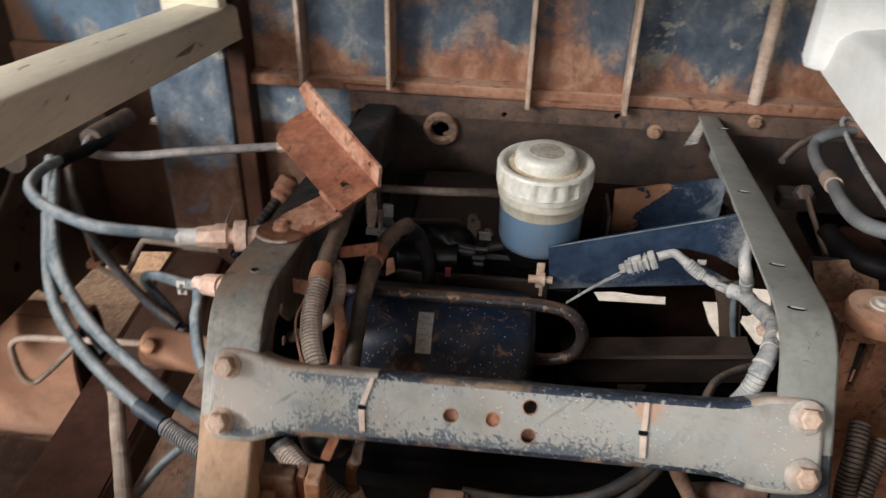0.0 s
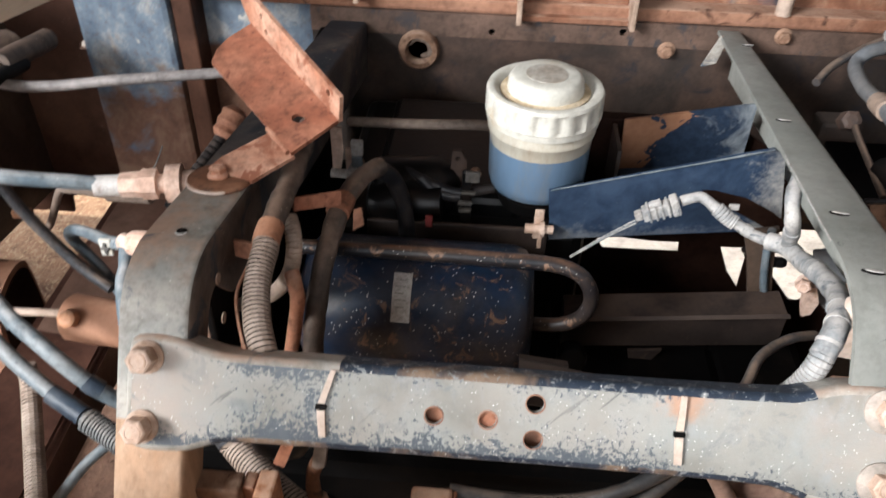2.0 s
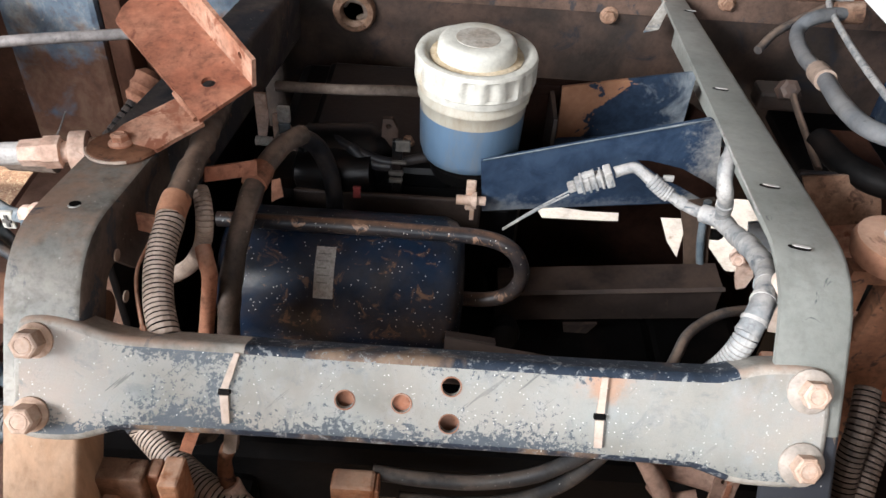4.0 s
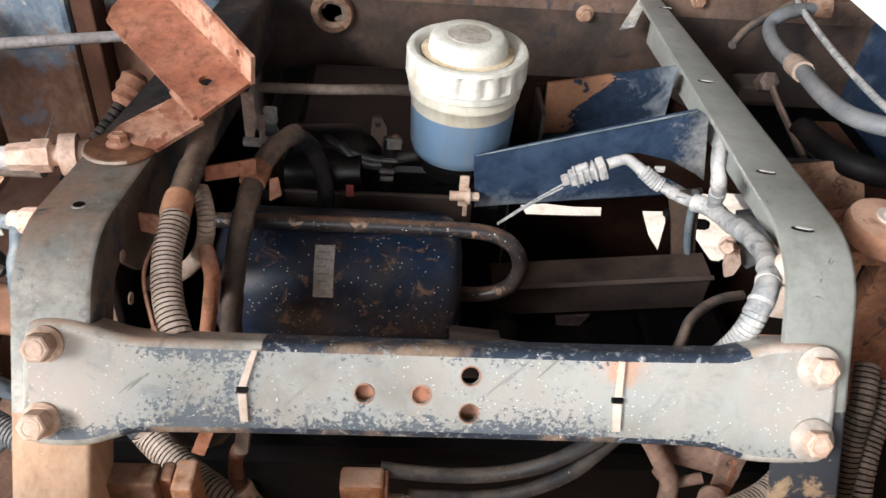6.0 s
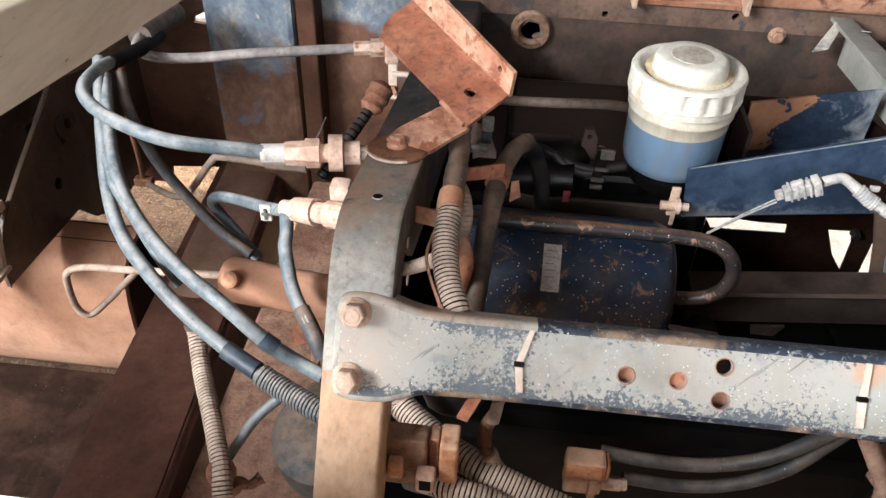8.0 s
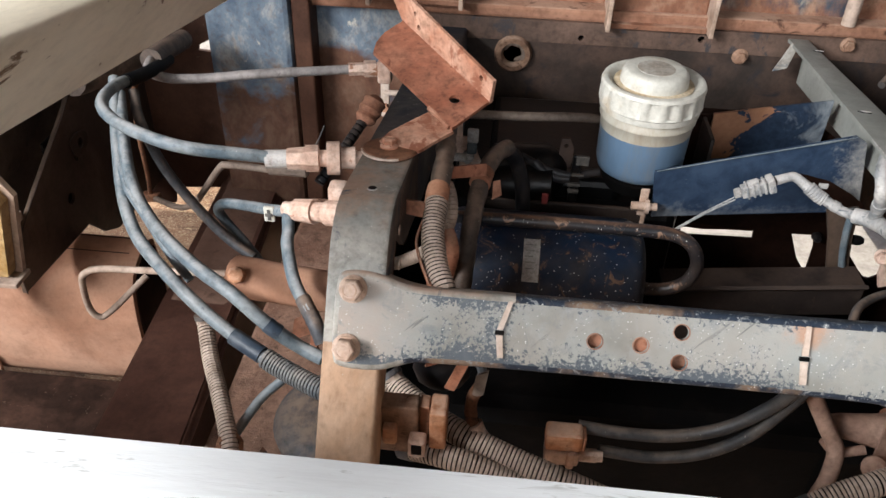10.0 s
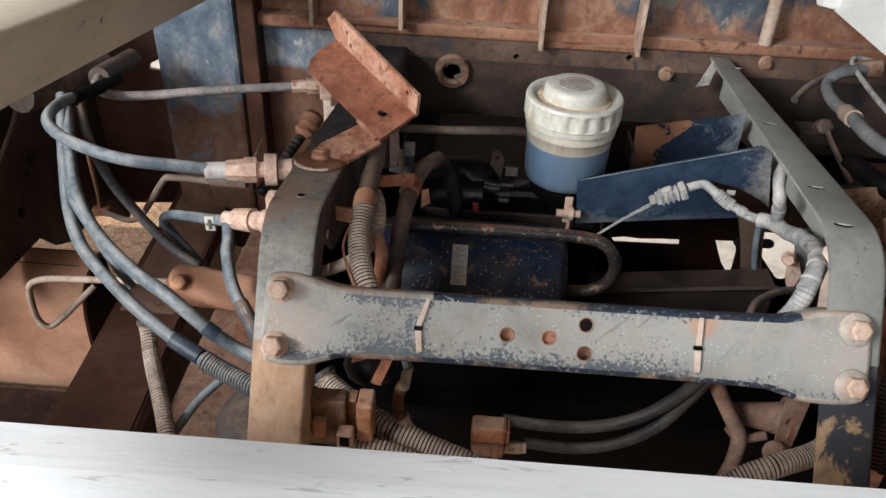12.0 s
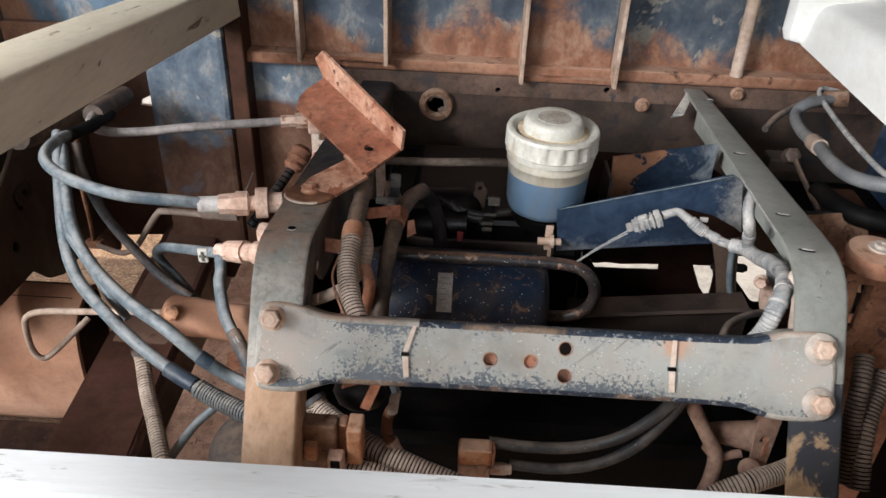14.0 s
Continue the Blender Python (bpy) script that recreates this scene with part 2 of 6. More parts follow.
M["clip_dim"] = dusty("clip_dim", (0.06, 0.055, 0.05), (0.11, 0.095, 0.08), scale=30, rough=0.6)
M["plaster"] = dusty("plaster", (0.10, 0.08, 0.065), (0.14, 0.11, 0.09), scale=2)
M["blue_post"] = dusty("blue_post", (0.11, 0.165, 0.225), (0.29, 0.15, 0.09), 0.50, 0.60, scale=4.0, chip=(0.42, 0.38, 0.31), chip_at=(0.58, 0.70), chip_scale=7, rough=0.7, stretch=(1, 1, 0.6))
M["rust_dark"] = dusty("rust_dark", (0.030, 0.022, 0.018), (0.076, 0.047, 0.035), 0.42, 0.66, scale=7, chip=(0.018, 0.018, 0.022), chip_at=(0.56, 0.66), chip_scale=12, rough=0.65)
M["sill_white"] = dusty("sill_white", (0.74, 0.665, 0.52), (0.82, 0.765, 0.64), 0.4, 0.7, scale=3, chip=(0.20, 0.13, 0.075), chip_at=(0.62, 0.65), chip_scale=28, rough=0.45, stretch=(1, 0.22, 1.5), bump=0.0004, mott=0.3, speck=(0.22, 0.14, 0.08), many=0.60)
# near-black brown: the deep shade is put into this colour
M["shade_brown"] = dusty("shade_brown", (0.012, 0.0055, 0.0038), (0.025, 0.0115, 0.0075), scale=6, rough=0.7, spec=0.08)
M["panel_dark"] = dusty("panel_dark", (0.060, 0.042, 0.032), (0.15, 0.10, 0.07), 0.42, 0.68, scale=5, chip=(0.022, 0.017, 0.014), chip_at=(0.6, 0.7), chip_scale=9, rough=0.5, spec=0.3)
M["lid_top"] = dusty("lid_top", (0.36, 0.335, 0.295), (0.27, 0.225, 0.18), scale=25, rough=0.6)
M["dirt"] = dusty("dirt", (0.46, 0.36, 0.23), (0.56, 0.47, 0.34), scale=30, rough=0.8)
M["ring_dull"] = dusty("ring_dull", (0.13, 0.095, 0.074), (0.20, 0.155, 0.125), scale=20, rough=0.7)
M["pipe_worn"] = dusty("pipe_worn", (0.010, 0.011, 0.015), (0.04, 0.03, 0.026), 0.45, 0.7, scale=10, chip=(0.24, 0.145, 0.095), chip_at=(0.58, 0.64), chip_scale=60, speck=(0.6, 0.58, 0.55), rough=0.4, many=0.42, top=(0.15, 0.085, 0.055), top_at=(0.75, 1.0))
M["bar_white"] = dusty("bar_white", (0.70, 0.725, 0.735), (0.80, 0.825, 0.835), scale=4, chip=(0.50, 0.51, 0.50), chip_at=(0.61, 0.65), chip_scale=70, rough=0.4, stretch=(0.14, 1, 1.8), bump=0.0006, mott=0.12, speck=(0.36, 0.34, 0.31), many=0.60)
M["concrete"] = dusty("concrete", (0.34, 0.31, 0.275), (0.42, 0.385, 0.345), scale=5, chip=(0.22, 0.17, 0.13), chip_at=(0.62, 0.7), chip_scale=30, rough=0.9, mott=0.5)
M["rust_dark_bolt"] = dusty("rust_dark_bolt", (0.22, 0.12, 0.075), (0.30, 0.19, 0.13), scale=40)
M["beam_red"] = dusty("beam_red", (0.062, 0.027, 0.0185), (0.115, 0.055, 0.038), 0.4, 0.66, scale=4, speck=(0.4, 0.34, 0.28), rough=0.6, spec=0.25, many=0.62, mott=0.6)
M["step_dark"] = dusty("step_dark", (0.020, 0.010, 0.007), (0.06, 0.031, 0.021), 0.46, 0.7, scale=9, speck=(0.26, 0.19, 0.14), rough=0.85, many=0.52, spec=0.15)
M["floor_dirt"] = dusty("floor_dirt", (0.185, 0.098, 0.066), (0.255, 0.15, 0.105), scale=11, fine=160, chip=(0.08, 0.045, 0.03), chip_at=(0.6, 0.68), chip_scale=45, speck=(0.45, 0.34, 0.25), rough=0.95, bump=0.004, mott=0.8)
M["red_dust"] = dusty("red_dust", (0.125, 0.066, 0.046), (0.185, 0.110, 0.080), 0.4, 0.68, scale=6, chip=(0.085, 0.045, 0.032), chip_at=(0.6, 0.7), chip_scale=14, rough=0.9, mott=0.35)
M["leg_worn"] = dusty("leg_worn", (0.30, 0.20, 0.12), (0.38, 0.29, 0.19), scale=8, chip=(0.035, 0.038, 0.046), chip_at=(0.47, 0.52), chip_scale=11, speck=(0.55, 0.53, 0.48), rough=0.7)
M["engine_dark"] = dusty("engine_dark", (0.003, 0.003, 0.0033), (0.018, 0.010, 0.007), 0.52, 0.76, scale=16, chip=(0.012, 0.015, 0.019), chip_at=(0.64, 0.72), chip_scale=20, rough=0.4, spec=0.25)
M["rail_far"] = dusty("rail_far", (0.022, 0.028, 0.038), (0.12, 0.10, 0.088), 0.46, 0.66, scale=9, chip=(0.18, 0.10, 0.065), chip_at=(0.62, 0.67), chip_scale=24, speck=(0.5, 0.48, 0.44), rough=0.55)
M["rail_plain"] = dusty("rail_plain", (0.215, 0.222, 0.202), (0.285, 0.285, 0.262), 0.4, 0.7, scale=5, chip=(0.07, 0.078, 0.082), chip_at=(0.655, 0.70), chip_scale=44, speck=(0.6, 0.58, 0.52), rough=0.55, many=0.66, mott=0.35)
M["bracket_brown"] = dusty("bracket_brown", (0.30, 0.13, 0.07), (0.40, 0.21, 0.13), scale=14, chip=(0.14, 0.06, 0.035), chip_at=(0.62, 0.68), chip_scale=50, rough=0.8)
M["pink_dust"] = dusty("pink_dust", (0.19, 0.11, 0.08), (0.28, 0.18, 0.135), scale=16, rough=0.8)


def bulkhead_paint(name="bulkhead_paint", high=0.98, deep=0.80, gain=1.0, clean=-0.09, soil=1.0):
    """Faded blue paint, brown with splashed dust, thickest towards the ledge."""
    m, nt, co = start(name, (1, 1, 0.75))
    tc = nt.nodes.new("ShaderNodeTexCoord")
    sep = nt.nodes.new("ShaderNodeSeparateXYZ")
    nt.links.new(tc.outputs["Object"], sep.inputs[0])
    big, mid, fine = noisy(nt, co, 4.0, 6, 0.6, 0.5), noisy(nt, co, 17.0, 7, 0.68, 0.3), noisy(nt, co, 110.0, 5, 0.7)
    low = nt.nodes.new("ShaderNodeMapRange")
    low.inputs["From Min"].default_value, low.inputs["From Max"].default_value = high, deep
    low.inputs["To Min"].default_value, low.inputs["To Max"].default_value = clean, 0.16
    nt.links.new(sep.outputs["Z"], low.inputs["Value"])
    add = nt.nodes.new("ShaderNodeMath")
    nt.links.new(low.outputs[0], add.inputs[0])
    nt.links.new(big, add.inputs[1])
    blend = nt.nodes.new("ShaderNodeMath")
    blend.operation = "MULTIPLY_ADD"
    blend.inputs[1].default_value = 0.35
    nt.links.new(mid, blend.inputs[0])
    nt.links.new(add.outputs[0], blend.inputs[2])
    blue = ramp(nt, mid, [(0.35, (0.040 * gain, 0.058 * gain, 0.084 * gain)), (0.52, (0.085 * gain, 0.108 * gain, 0.134 * gain)), (0.66, (0.21 * gain, 0.212 * gain, 0.205 * gain))])
    peel = ramp(nt, noisy(nt, co, 11.0, 7, 0.66, 0.5), [(0.60, (0, 0, 0)), (0.63, (0.75, 0.75, 0.75))])
    blue = mixc(nt, peel, blue, (0.34 * gain, 0.31 * gain, 0.255 * gain))
    rust = ramp(nt, mid, [(0.3, (0.105 * soil, 0.041 * soil, 0.022 * soil)), (0.5, (0.215 * soil, 0.098 * soil, 0.057 * soil)), (0.70, (0.355 * soil, 0.22 * soil, 0.148 * soil))])
    col = mixc(nt, ramp(nt, blend.outputs[0], [(0.62, (0, 0, 0)), (0.72, (1, 1, 1))]), blue, rust)
    col = mixc(nt, ramp(nt, fine, [(0.3, (0.45, 0.45, 0.45)), (0.5, (0, 0, 0))]), col, (0.09, 0.055, 0.04))
    return finish(m, nt, col, 0.7, fine, 0.001)


M["bulkhead_paint"] = bulkhead_paint(high=0.90, deep=0.785, gain=0.95, clean=-0.105, soil=1.08)
# low soil darkens the post's lower half: the sill's shadow is painted in
M["post_paint"] = bulkhead_paint("post_paint", 0.73, 0.52, 1.38, -0.21, 0.36)
M["lower_paint"] = bulkhead_paint("lower_paint", 0.70, 0.63, 1.5, -0.24, 0.55)
M["rust_bare"] = dusty("rust_bare", (0.22, 0.092, 0.052), (0.33, 0.165, 0.105), 0.38, 0.66, scale=18, chip=(0.085, 0.036, 0.022), chip_at=(0.56, 0.64), chip_scale=30, rough=0.8, mott=0.8)
M["pipe_grey"] = dusty("pipe_grey", (0.125, 0.132, 0.14), (0.20, 0.195, 0.19), 0.42, 0.7, scale=12, chip=(0.07, 0.066, 0.062), chip_at=(0.66, 0.72), chip_scale=30, rough=0.5, mott=0.35)
M["hose_pink"] = dusty("hose_pink", (0.17, 0.155, 0.15), (0.29, 0.26, 0.245), 0.4, 0.7, scale=14, chip=(0.09, 0.08, 0.075), chip_at=(0.62, 0.7), chip_scale=40, rough=0.6, mott=0.7)
M["print"] = dusty("print", (0.05, 0.05, 0.05), (0.12, 0.11, 0.1), scale=60)


def plastic(name, col, stain, rough=0.4, sss=0.0):
    """Milky plastic with brownish stains that run down it."""
    m, nt, co = start(name, (1, 1, 0.3))
    tone = ramp(nt, noisy(nt, co, 18.0, 5, 0.65), [(0.35, tuple(c * 0.78 for c in col)), (0.65, col)])
    tone = mixc(nt, ramp(nt, noisy(nt, co, 26.0, 6, 0.7, 0.4), [(0.50, (0, 0, 0)), (0.74, (0.75, 0.75, 0.75))]), tone, stain)
    finish(m, nt, tone, rough, noisy(nt, co, 60.0, 3), 0.0005)
    b = nt.nodes["Principled BSDF"]
    b.inputs["Subsurface Weight"].default_value = sss
    b.inputs["Subsurface Radius"].default_value = (0.02, 0.02, 0.02)
    return m


M["cap"] = dusty("cap", (0.50, 0.485, 0.43), (0.36, 0.27, 0.165), 0.52, 0.80, scale=18, chip=(0.30, 0.21, 0.12), chip_at=(0.66, 0.74), chip_scale=30, rough=0.4, mott=0.35)
M["shell"] = plastic("shell", (0.46, 0.43, 0.36), (0.27, 0.21, 0.14), 0.4, 0.2)
M["fluid_shell"] = plastic("fluid_shell", (0.108, 0.17, 0.25), (0.17, 0.165, 0.155), 0.3, 0.15)
M["fluid_red"] = dusty("fluid_red", (0.16, 0.014, 0.014), (0.14, 0.03, 0.025))


def sandy():
    m, nt, co = start("sand")
    a = noisy(nt, co, 1.4, 6, 0.6, 0.3)
    b = noisy(nt, co, 45.0, 6, 0.75)
    straw = noisy(nt, co, 70.0, 3, 0.6, 3.0)
    col = ramp(nt, a, [(0.35, (0.24, 0.125, 0.072)), (0.65, (0.34, 0.20, 0.12))])
    col = mixc(nt, ramp(nt, b, [(0.45, (0, 0, 0)), (0.7, (1, 1, 1))]), col, (0.44, 0.30, 0.19))
    grit = noisy(nt, co, 22.0, 8, 0.8)
    col = mixc(nt, ramp(nt, grit, [(0.40, (0.8, 0.8, 0.8)), (0.5, (0, 0, 0))]), col, (0.13, 0.07, 0.042))
    col = mixc(nt, ramp(nt, straw, [(0.57, (0, 0, 0)), (0.62, (1, 1, 1))]), col, (0.60, 0.45, 0.27))
    return finish(m, nt, col, 0.95, b, 0.02)


M["sand"] = sandy()


def flaked_blue():
    """Navy paint, flaked off to rust at one end and dusted grey at the other."""
    m, nt, co = start("flaked_blue")
    tc = nt.nodes.new("ShaderNodeTexCoord")
    sep = nt.nodes.new("ShaderNodeSeparateXYZ")
    nt.links.new(tc.outputs["Object"], sep.inputs[0])
    big, fine = noisy(nt, co, 22.0, 7, 0.62, 0.5), noisy(nt, co, 90.0, 5, 0.7)

    def towards(a, b, w):
        n = nt.nodes.new("ShaderNodeMapRange")
        n.inputs["From Min"].default_value, n.inputs["From Max"].default_value = a, b
        n.inputs["To Min"].default_value, n.inputs["To Max"].default_value = -w, w
        nt.links.new(sep.outputs["X"], n.inputs["Value"])
        add = nt.nodes.new("ShaderNodeMath")
        nt.links.new(n.outputs[0], add.inputs[0])
        nt.links.new(big, add.inputs[1])
        return add.outputs[0]

    col = ramp(nt, fine, [(0.35, (0.008, 0.016, 0.034)), (0.65, (0.020, 0.036, 0.065))])
    col = mixc(nt, ramp(nt, towards(0.245, 0.41, 0.28), [(0.45, (0, 0, 0)), (0.75, (0.9, 0.9, 0.9))]), col, (0.27, 0.295, 0.31))
    rust = mixc(nt, fine, (0.19, 0.08, 0.04), (0.36, 0.185, 0.105))
    col = mixc(nt, ramp(nt, towards(0.315, 0.175, 0.22), [(0.585, (0, 0, 0)), (0.60, (1, 1, 1))]), col, rust)
    return finish(m, nt, col, 0.6, fine, 0.0008)


M["flaked_blue"] = flaked_blue()


def dusted_blue():
    """Scratched blue paint with a crust of pale dust at its outer end and along its foot."""
    m, nt, co = start("dusted_blue")
    tc = nt.nodes.new("ShaderNodeTexCoord")
    sep = nt.nodes.new("ShaderNodeSeparateXYZ")
    nt.links.new(tc.outputs["Object"], sep.inputs[0])
    big, fine = noisy(nt, co, 30.0, 7, 0.65, 0.4), noisy(nt, co, 130.0, 5, 0.72)
    mixed = mixc(nt, 0.5, big, fine)
    col = ramp(nt, big, [(0.35, (0.012, 0.025, 0.052)), (0.65, (0.034, 0.058, 0.10))])

    def pile(axis, a, b, level, tone):
        n = nt.nodes.new("ShaderNodeMapRange")
        n.inputs["From Min"].default_value, n.inputs["From Max"].default_value = a, b
        n.inputs["To Min"].default_value, n.inputs["To Max"].default_value = -0.35, 0.25
        nt.links.new(sep.outputs[axis], n.inputs["Value"])
        add = nt.nodes.new("ShaderNodeMath")
        nt.links.new(n.outputs[0], add.inputs[0])
        nt.links.new(mixed, add.inputs[1])
        return mixc(nt, ramp(nt, add.outputs[0], [(level, (0, 0, 0)), (level + 0.30, (0.8, 0.8, 0.8))]), col, tone)

    col = pile("Z", 0.725, 0.655, 0.50, (0.19, 0.20, 0.205))
    col = pile("X", 0.22, 0.36, 0.56, (0.40, 0.38, 0.34))
    scratch = noisy(nt, co, 60.0, 8, 0.8, 1.5)
    col = mixc(nt, ramp(nt, scratch, [(0.66, (0, 0, 0)), (0.70, (0.8, 0.8, 0.8))]), col, (0.36, 0.36, 0.36))
    return finish(m, nt, col, 0.5, fine, 0.0008)


M["dusted_blue"] = dusted_blue()


def chipped_paint():
    """Dusty grey-green paint, worn off to dark blue most along the lower and upper edges, with glinting grains."""
    m, nt, co = start("grey_paint")
    tc = nt.nodes.new("ShaderNodeTexCoord")
    sep = nt.nodes.new("ShaderNodeSeparateXYZ")
    nt.links.new(tc.outputs["Object"], sep.inputs[0])
    big = noisy(nt, co, 7.0, 4, 0.6)
    drip = nt.nodes.new("ShaderNodeMapping")
    drip.inputs["Scale"].default_value = (1.0, 1.0, 0.42)
    nt.links.new(co, drip.inputs["Vector"])
    mid = noisy(nt, drip.outputs[0], 62.0, 4, 0.6)
    fine = noisy(nt, co, 240.0, 5, 0.75)
    edge = ramp(nt, sep.outputs["Z"], [(0.737, (1.7, 1.7, 1.7)), (0.748, (0.75, 0.75, 0.75)), (0.766, (0.1, 0.1, 0.1)), (0.790, (0.0, 0.0, 0.0)), (0.807, (0.9, 0.9, 0.9))])
    away = nt.nodes.new("ShaderNodeMath")
    away.operation = "ABSOLUTE"
    nt.links.new(sep.outputs["X"], away.inputs[0])
    span = nt.nodes.new("ShaderNodeMapRange")
    span.inputs["From Min"].default_value, span.inputs["From Max"].default_value = -0.28, -0.10
    nt.links.new(sep.outputs["X"], span.inputs["Value"])
    third = ramp(nt, span.outputs[0], [(0.15, (0, 0, 0)), (0.38, (1, 1, 1)), (0.62, (0.9, 0.9, 0.9)), (0.85, (0, 0, 0))])
    ends = ramp(nt, away.outputs[0], [(0.235, (0, 0, 0)), (0.275, (1, 1, 1))])
    plain = nt.nodes.new("ShaderNodeMapRange")
    plain.inputs["From Min"].default_value, plain.inputs["From Max"].default_value = 0.10, 0.21
    nt.links.new(sep.outputs["X"], plain.inputs["Value"])
    total = None
    for sock, w in ((fine, 0.80), (mid, 0.36), (big, 0.40), (third, 0.10), (edge, 0.20), (ends, -0.16), (plain.outputs[0], -0.10)):
        mul = nt.nodes.new("ShaderNodeMath")
        mul.operation = "MULTIPLY_ADD"
        nt.links.new(sock, mul.inputs[0])
        mul.inputs[1].default_value = w
        if total is None:
            mul.inputs[2].default_value = 0.0
        else:
            nt.links.new(total, mul.inputs[2])
        total = mul.outputs[0]
    chips = ramp(nt, total, [(0.872, (0, 0, 0)), (0.925, (1, 1, 1))])
    coat = ramp(nt, big, [(0.3, (0.20, 0.19, 0.165)), (0.45, (0.275, 0.275, 0.25)), (0.55, (0.30, 0.31, 0.292)), (0.7, (0.36, 0.345, 0.305))])
    coat = mixc(nt, ramp(nt, mid, [(0.5, (0, 0, 0)), (0.75, (0.6, 0.6, 0.6))]), coat, (0.33, 0.35, 0.36))
    coat = mixc(nt, ramp(nt, fine, [(0.62, (0, 0, 0)), (0.8, (0.5, 0.5, 0.5))]), coat, (0.26, 0.22, 0.18))
    pink = ramp(nt, noisy(nt, co, 11.0, 6, 0.66), [(0.40, (0, 0, 0)), (0.66, (0.6, 0.6, 0.6))])
    coat = mixc(nt, pink, coat, mixc(nt, ends, (0.36, 0.325, 0.285), (0.39, 0.30, 0.245)))
    smear = ramp(nt, noisy(nt, co, 34.0, 6, 0.7, 0.6), [(0.56, (0, 0, 0)), (0.68, (0.75, 0.75, 0.75))])
    coat = mixc(nt, smear, coat, (0.19, 0.205, 0.205))
    spot = nt.nodes.new("ShaderNodeVectorMath")
    spot.operation = "DISTANCE"
    spot.inputs[1].default_value = (0.152, 0.004, 0.808)
    nt.links.new(tc.outputs["Object"], spot.inputs[0])
    ragged = nt.nodes.new("ShaderNodeMath")
    ragged.operation = "MULTIPLY_ADD"
    ragged.inputs[1].default_value = 0.05
    nt.links.new(noisy(nt, co, 45.0, 6, 0.7), ragged.inputs[0])
    nt.links.new(spot.outputs["Value"], ragged.inputs[2])
    coat = mixc(nt, ramp(nt, ragged.outputs[0], [(0.044, (0.9, 0.9, 0.9)), (0.056, (0, 0, 0))]), coat, mixc(nt, mid, (0.34, 0.18, 0.11), (0.48, 0.33, 0.24)))
    col = mixc(nt, chips, coat, mixc(nt, mid, (0.030, 0.042, 0.060), (0.125, 0.142, 0.155)))
    v = nt.nodes.new("ShaderNodeTexVoronoi")
    v.inputs["Scale"].default_value = 230.0
    nt.links.new(co, v.inputs["Vector"])
    dots = ramp(nt, v.outputs["Distance"], [(0.08, (1, 1, 1)), (0.14, (0, 0, 0))])
    pick = ramp(nt, noisy(nt, co, 30.0, 3), [(0.46, (0, 0, 0)), (0.54, (1, 1, 1))])
    both = nt.nodes.new("ShaderNodeMath")
    both.operation = "MULTIPLY"
    nt.links.new(dots, both.inputs[0])
    nt.links.new(pick, both.inputs[1])
    turn = nt.nodes.new("ShaderNodeMapping")
    turn.inputs["Rotation"].default_value = (0.0, radians(38), 0.0)
    pull = nt.nodes.new("ShaderNodeMapping")
    pull.inputs["Scale"].default_value = (16.0, 16.0, 330.0)
    nt.links.new(co, turn.inputs["Vector"])
    nt.links.new(turn.outputs[0], pull.inputs["Vector"])
    lines = ramp(nt, noisy(nt, pull.outputs[0], 1.0, 2, 0.5), [(0.66, (0, 0, 0)), (0.70, (0.75, 0.75, 0.75))])
    area = ramp(nt, noisy(nt, co, 9.0, 2), [(0.50, (0, 0, 0)), (0.58, (1, 1, 1))])
    cut = nt.nodes.new("ShaderNodeMath")
    cut.operation = "MULTIPLY"
    nt.links.new(lines, cut.inputs[0])
    nt.links.new(area, cut.inputs[1])
    col = mixc(nt, cut.outputs[0], col, (0.13, 0.135, 0.13))
    col = mixc(nt, both.outputs[0], col, (0.85, 0.84, 0.8))
    return finish(m, nt, col, ramp(nt, chips, [(0, (0.62, 0.62, 0.62)), (1, (0.42, 0.42, 0.42))]), fine, 0.0008)


M["grey_paint"] = chipped_paint()


# ---- shapes ----
def done(name, bm, mat, parent=None, label="", smooth=False, angle=40):
    me = bpy.data.meshes.new(name)
    bmesh.ops.recalc_face_normals(bm, faces=bm.faces)
    if smooth:
        for f in bm.faces:
            f.smooth = True
        for e in bm.edges:
            if len(e.link_faces) == 2 and e.calc_face_angle(0) > radians(angle):
                e.smooth = False
    bm.to_mesh(me)
    bm.free()
    me.materials.append(M[mat])
    ob = new(name, me)
    if parent is not None:
        ob.parent = parent
    return tagged(ob, label) if label else ob


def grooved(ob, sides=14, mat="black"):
    """Gives the grooves of a corrugated sleeve a dark material."""
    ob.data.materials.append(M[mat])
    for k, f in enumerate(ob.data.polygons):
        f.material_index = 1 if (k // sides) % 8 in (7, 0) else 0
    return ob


def part(name, bm, mat, parent, label="", smooth=False):
    return done(name, bm, mat, parent, label, smooth)


def thing(name, label, category, at=(0, 0, 0), group="", kind=""):
    ob = new(name)
    ob.empty_display_size = 0.02
    return tagged(ob, label, category, group, kind)


def box(x0, x1, y0, y1, z0, z1, bevel=0.003, bm=None, m=None):
    own = bmesh.new()
    bmesh.ops.create_cube(own, size=1)
    for v in own.verts:
        v.co = Vector(((x0 + x1) / 2 + v.co.x * (x1 - x0), (y0 + y1) / 2 + v.co.y * (y1 - y0), (z0 + z1) / 2 + v.co.z * (z1 - z0)))
    if bevel:
        bmesh.ops.bevel(own, geom=own.edges[:], offset=bevel, segments=2, affect="EDGES", profile=0.5)
    if m is not None:
        own.transform(m)
    return join(bm, own)


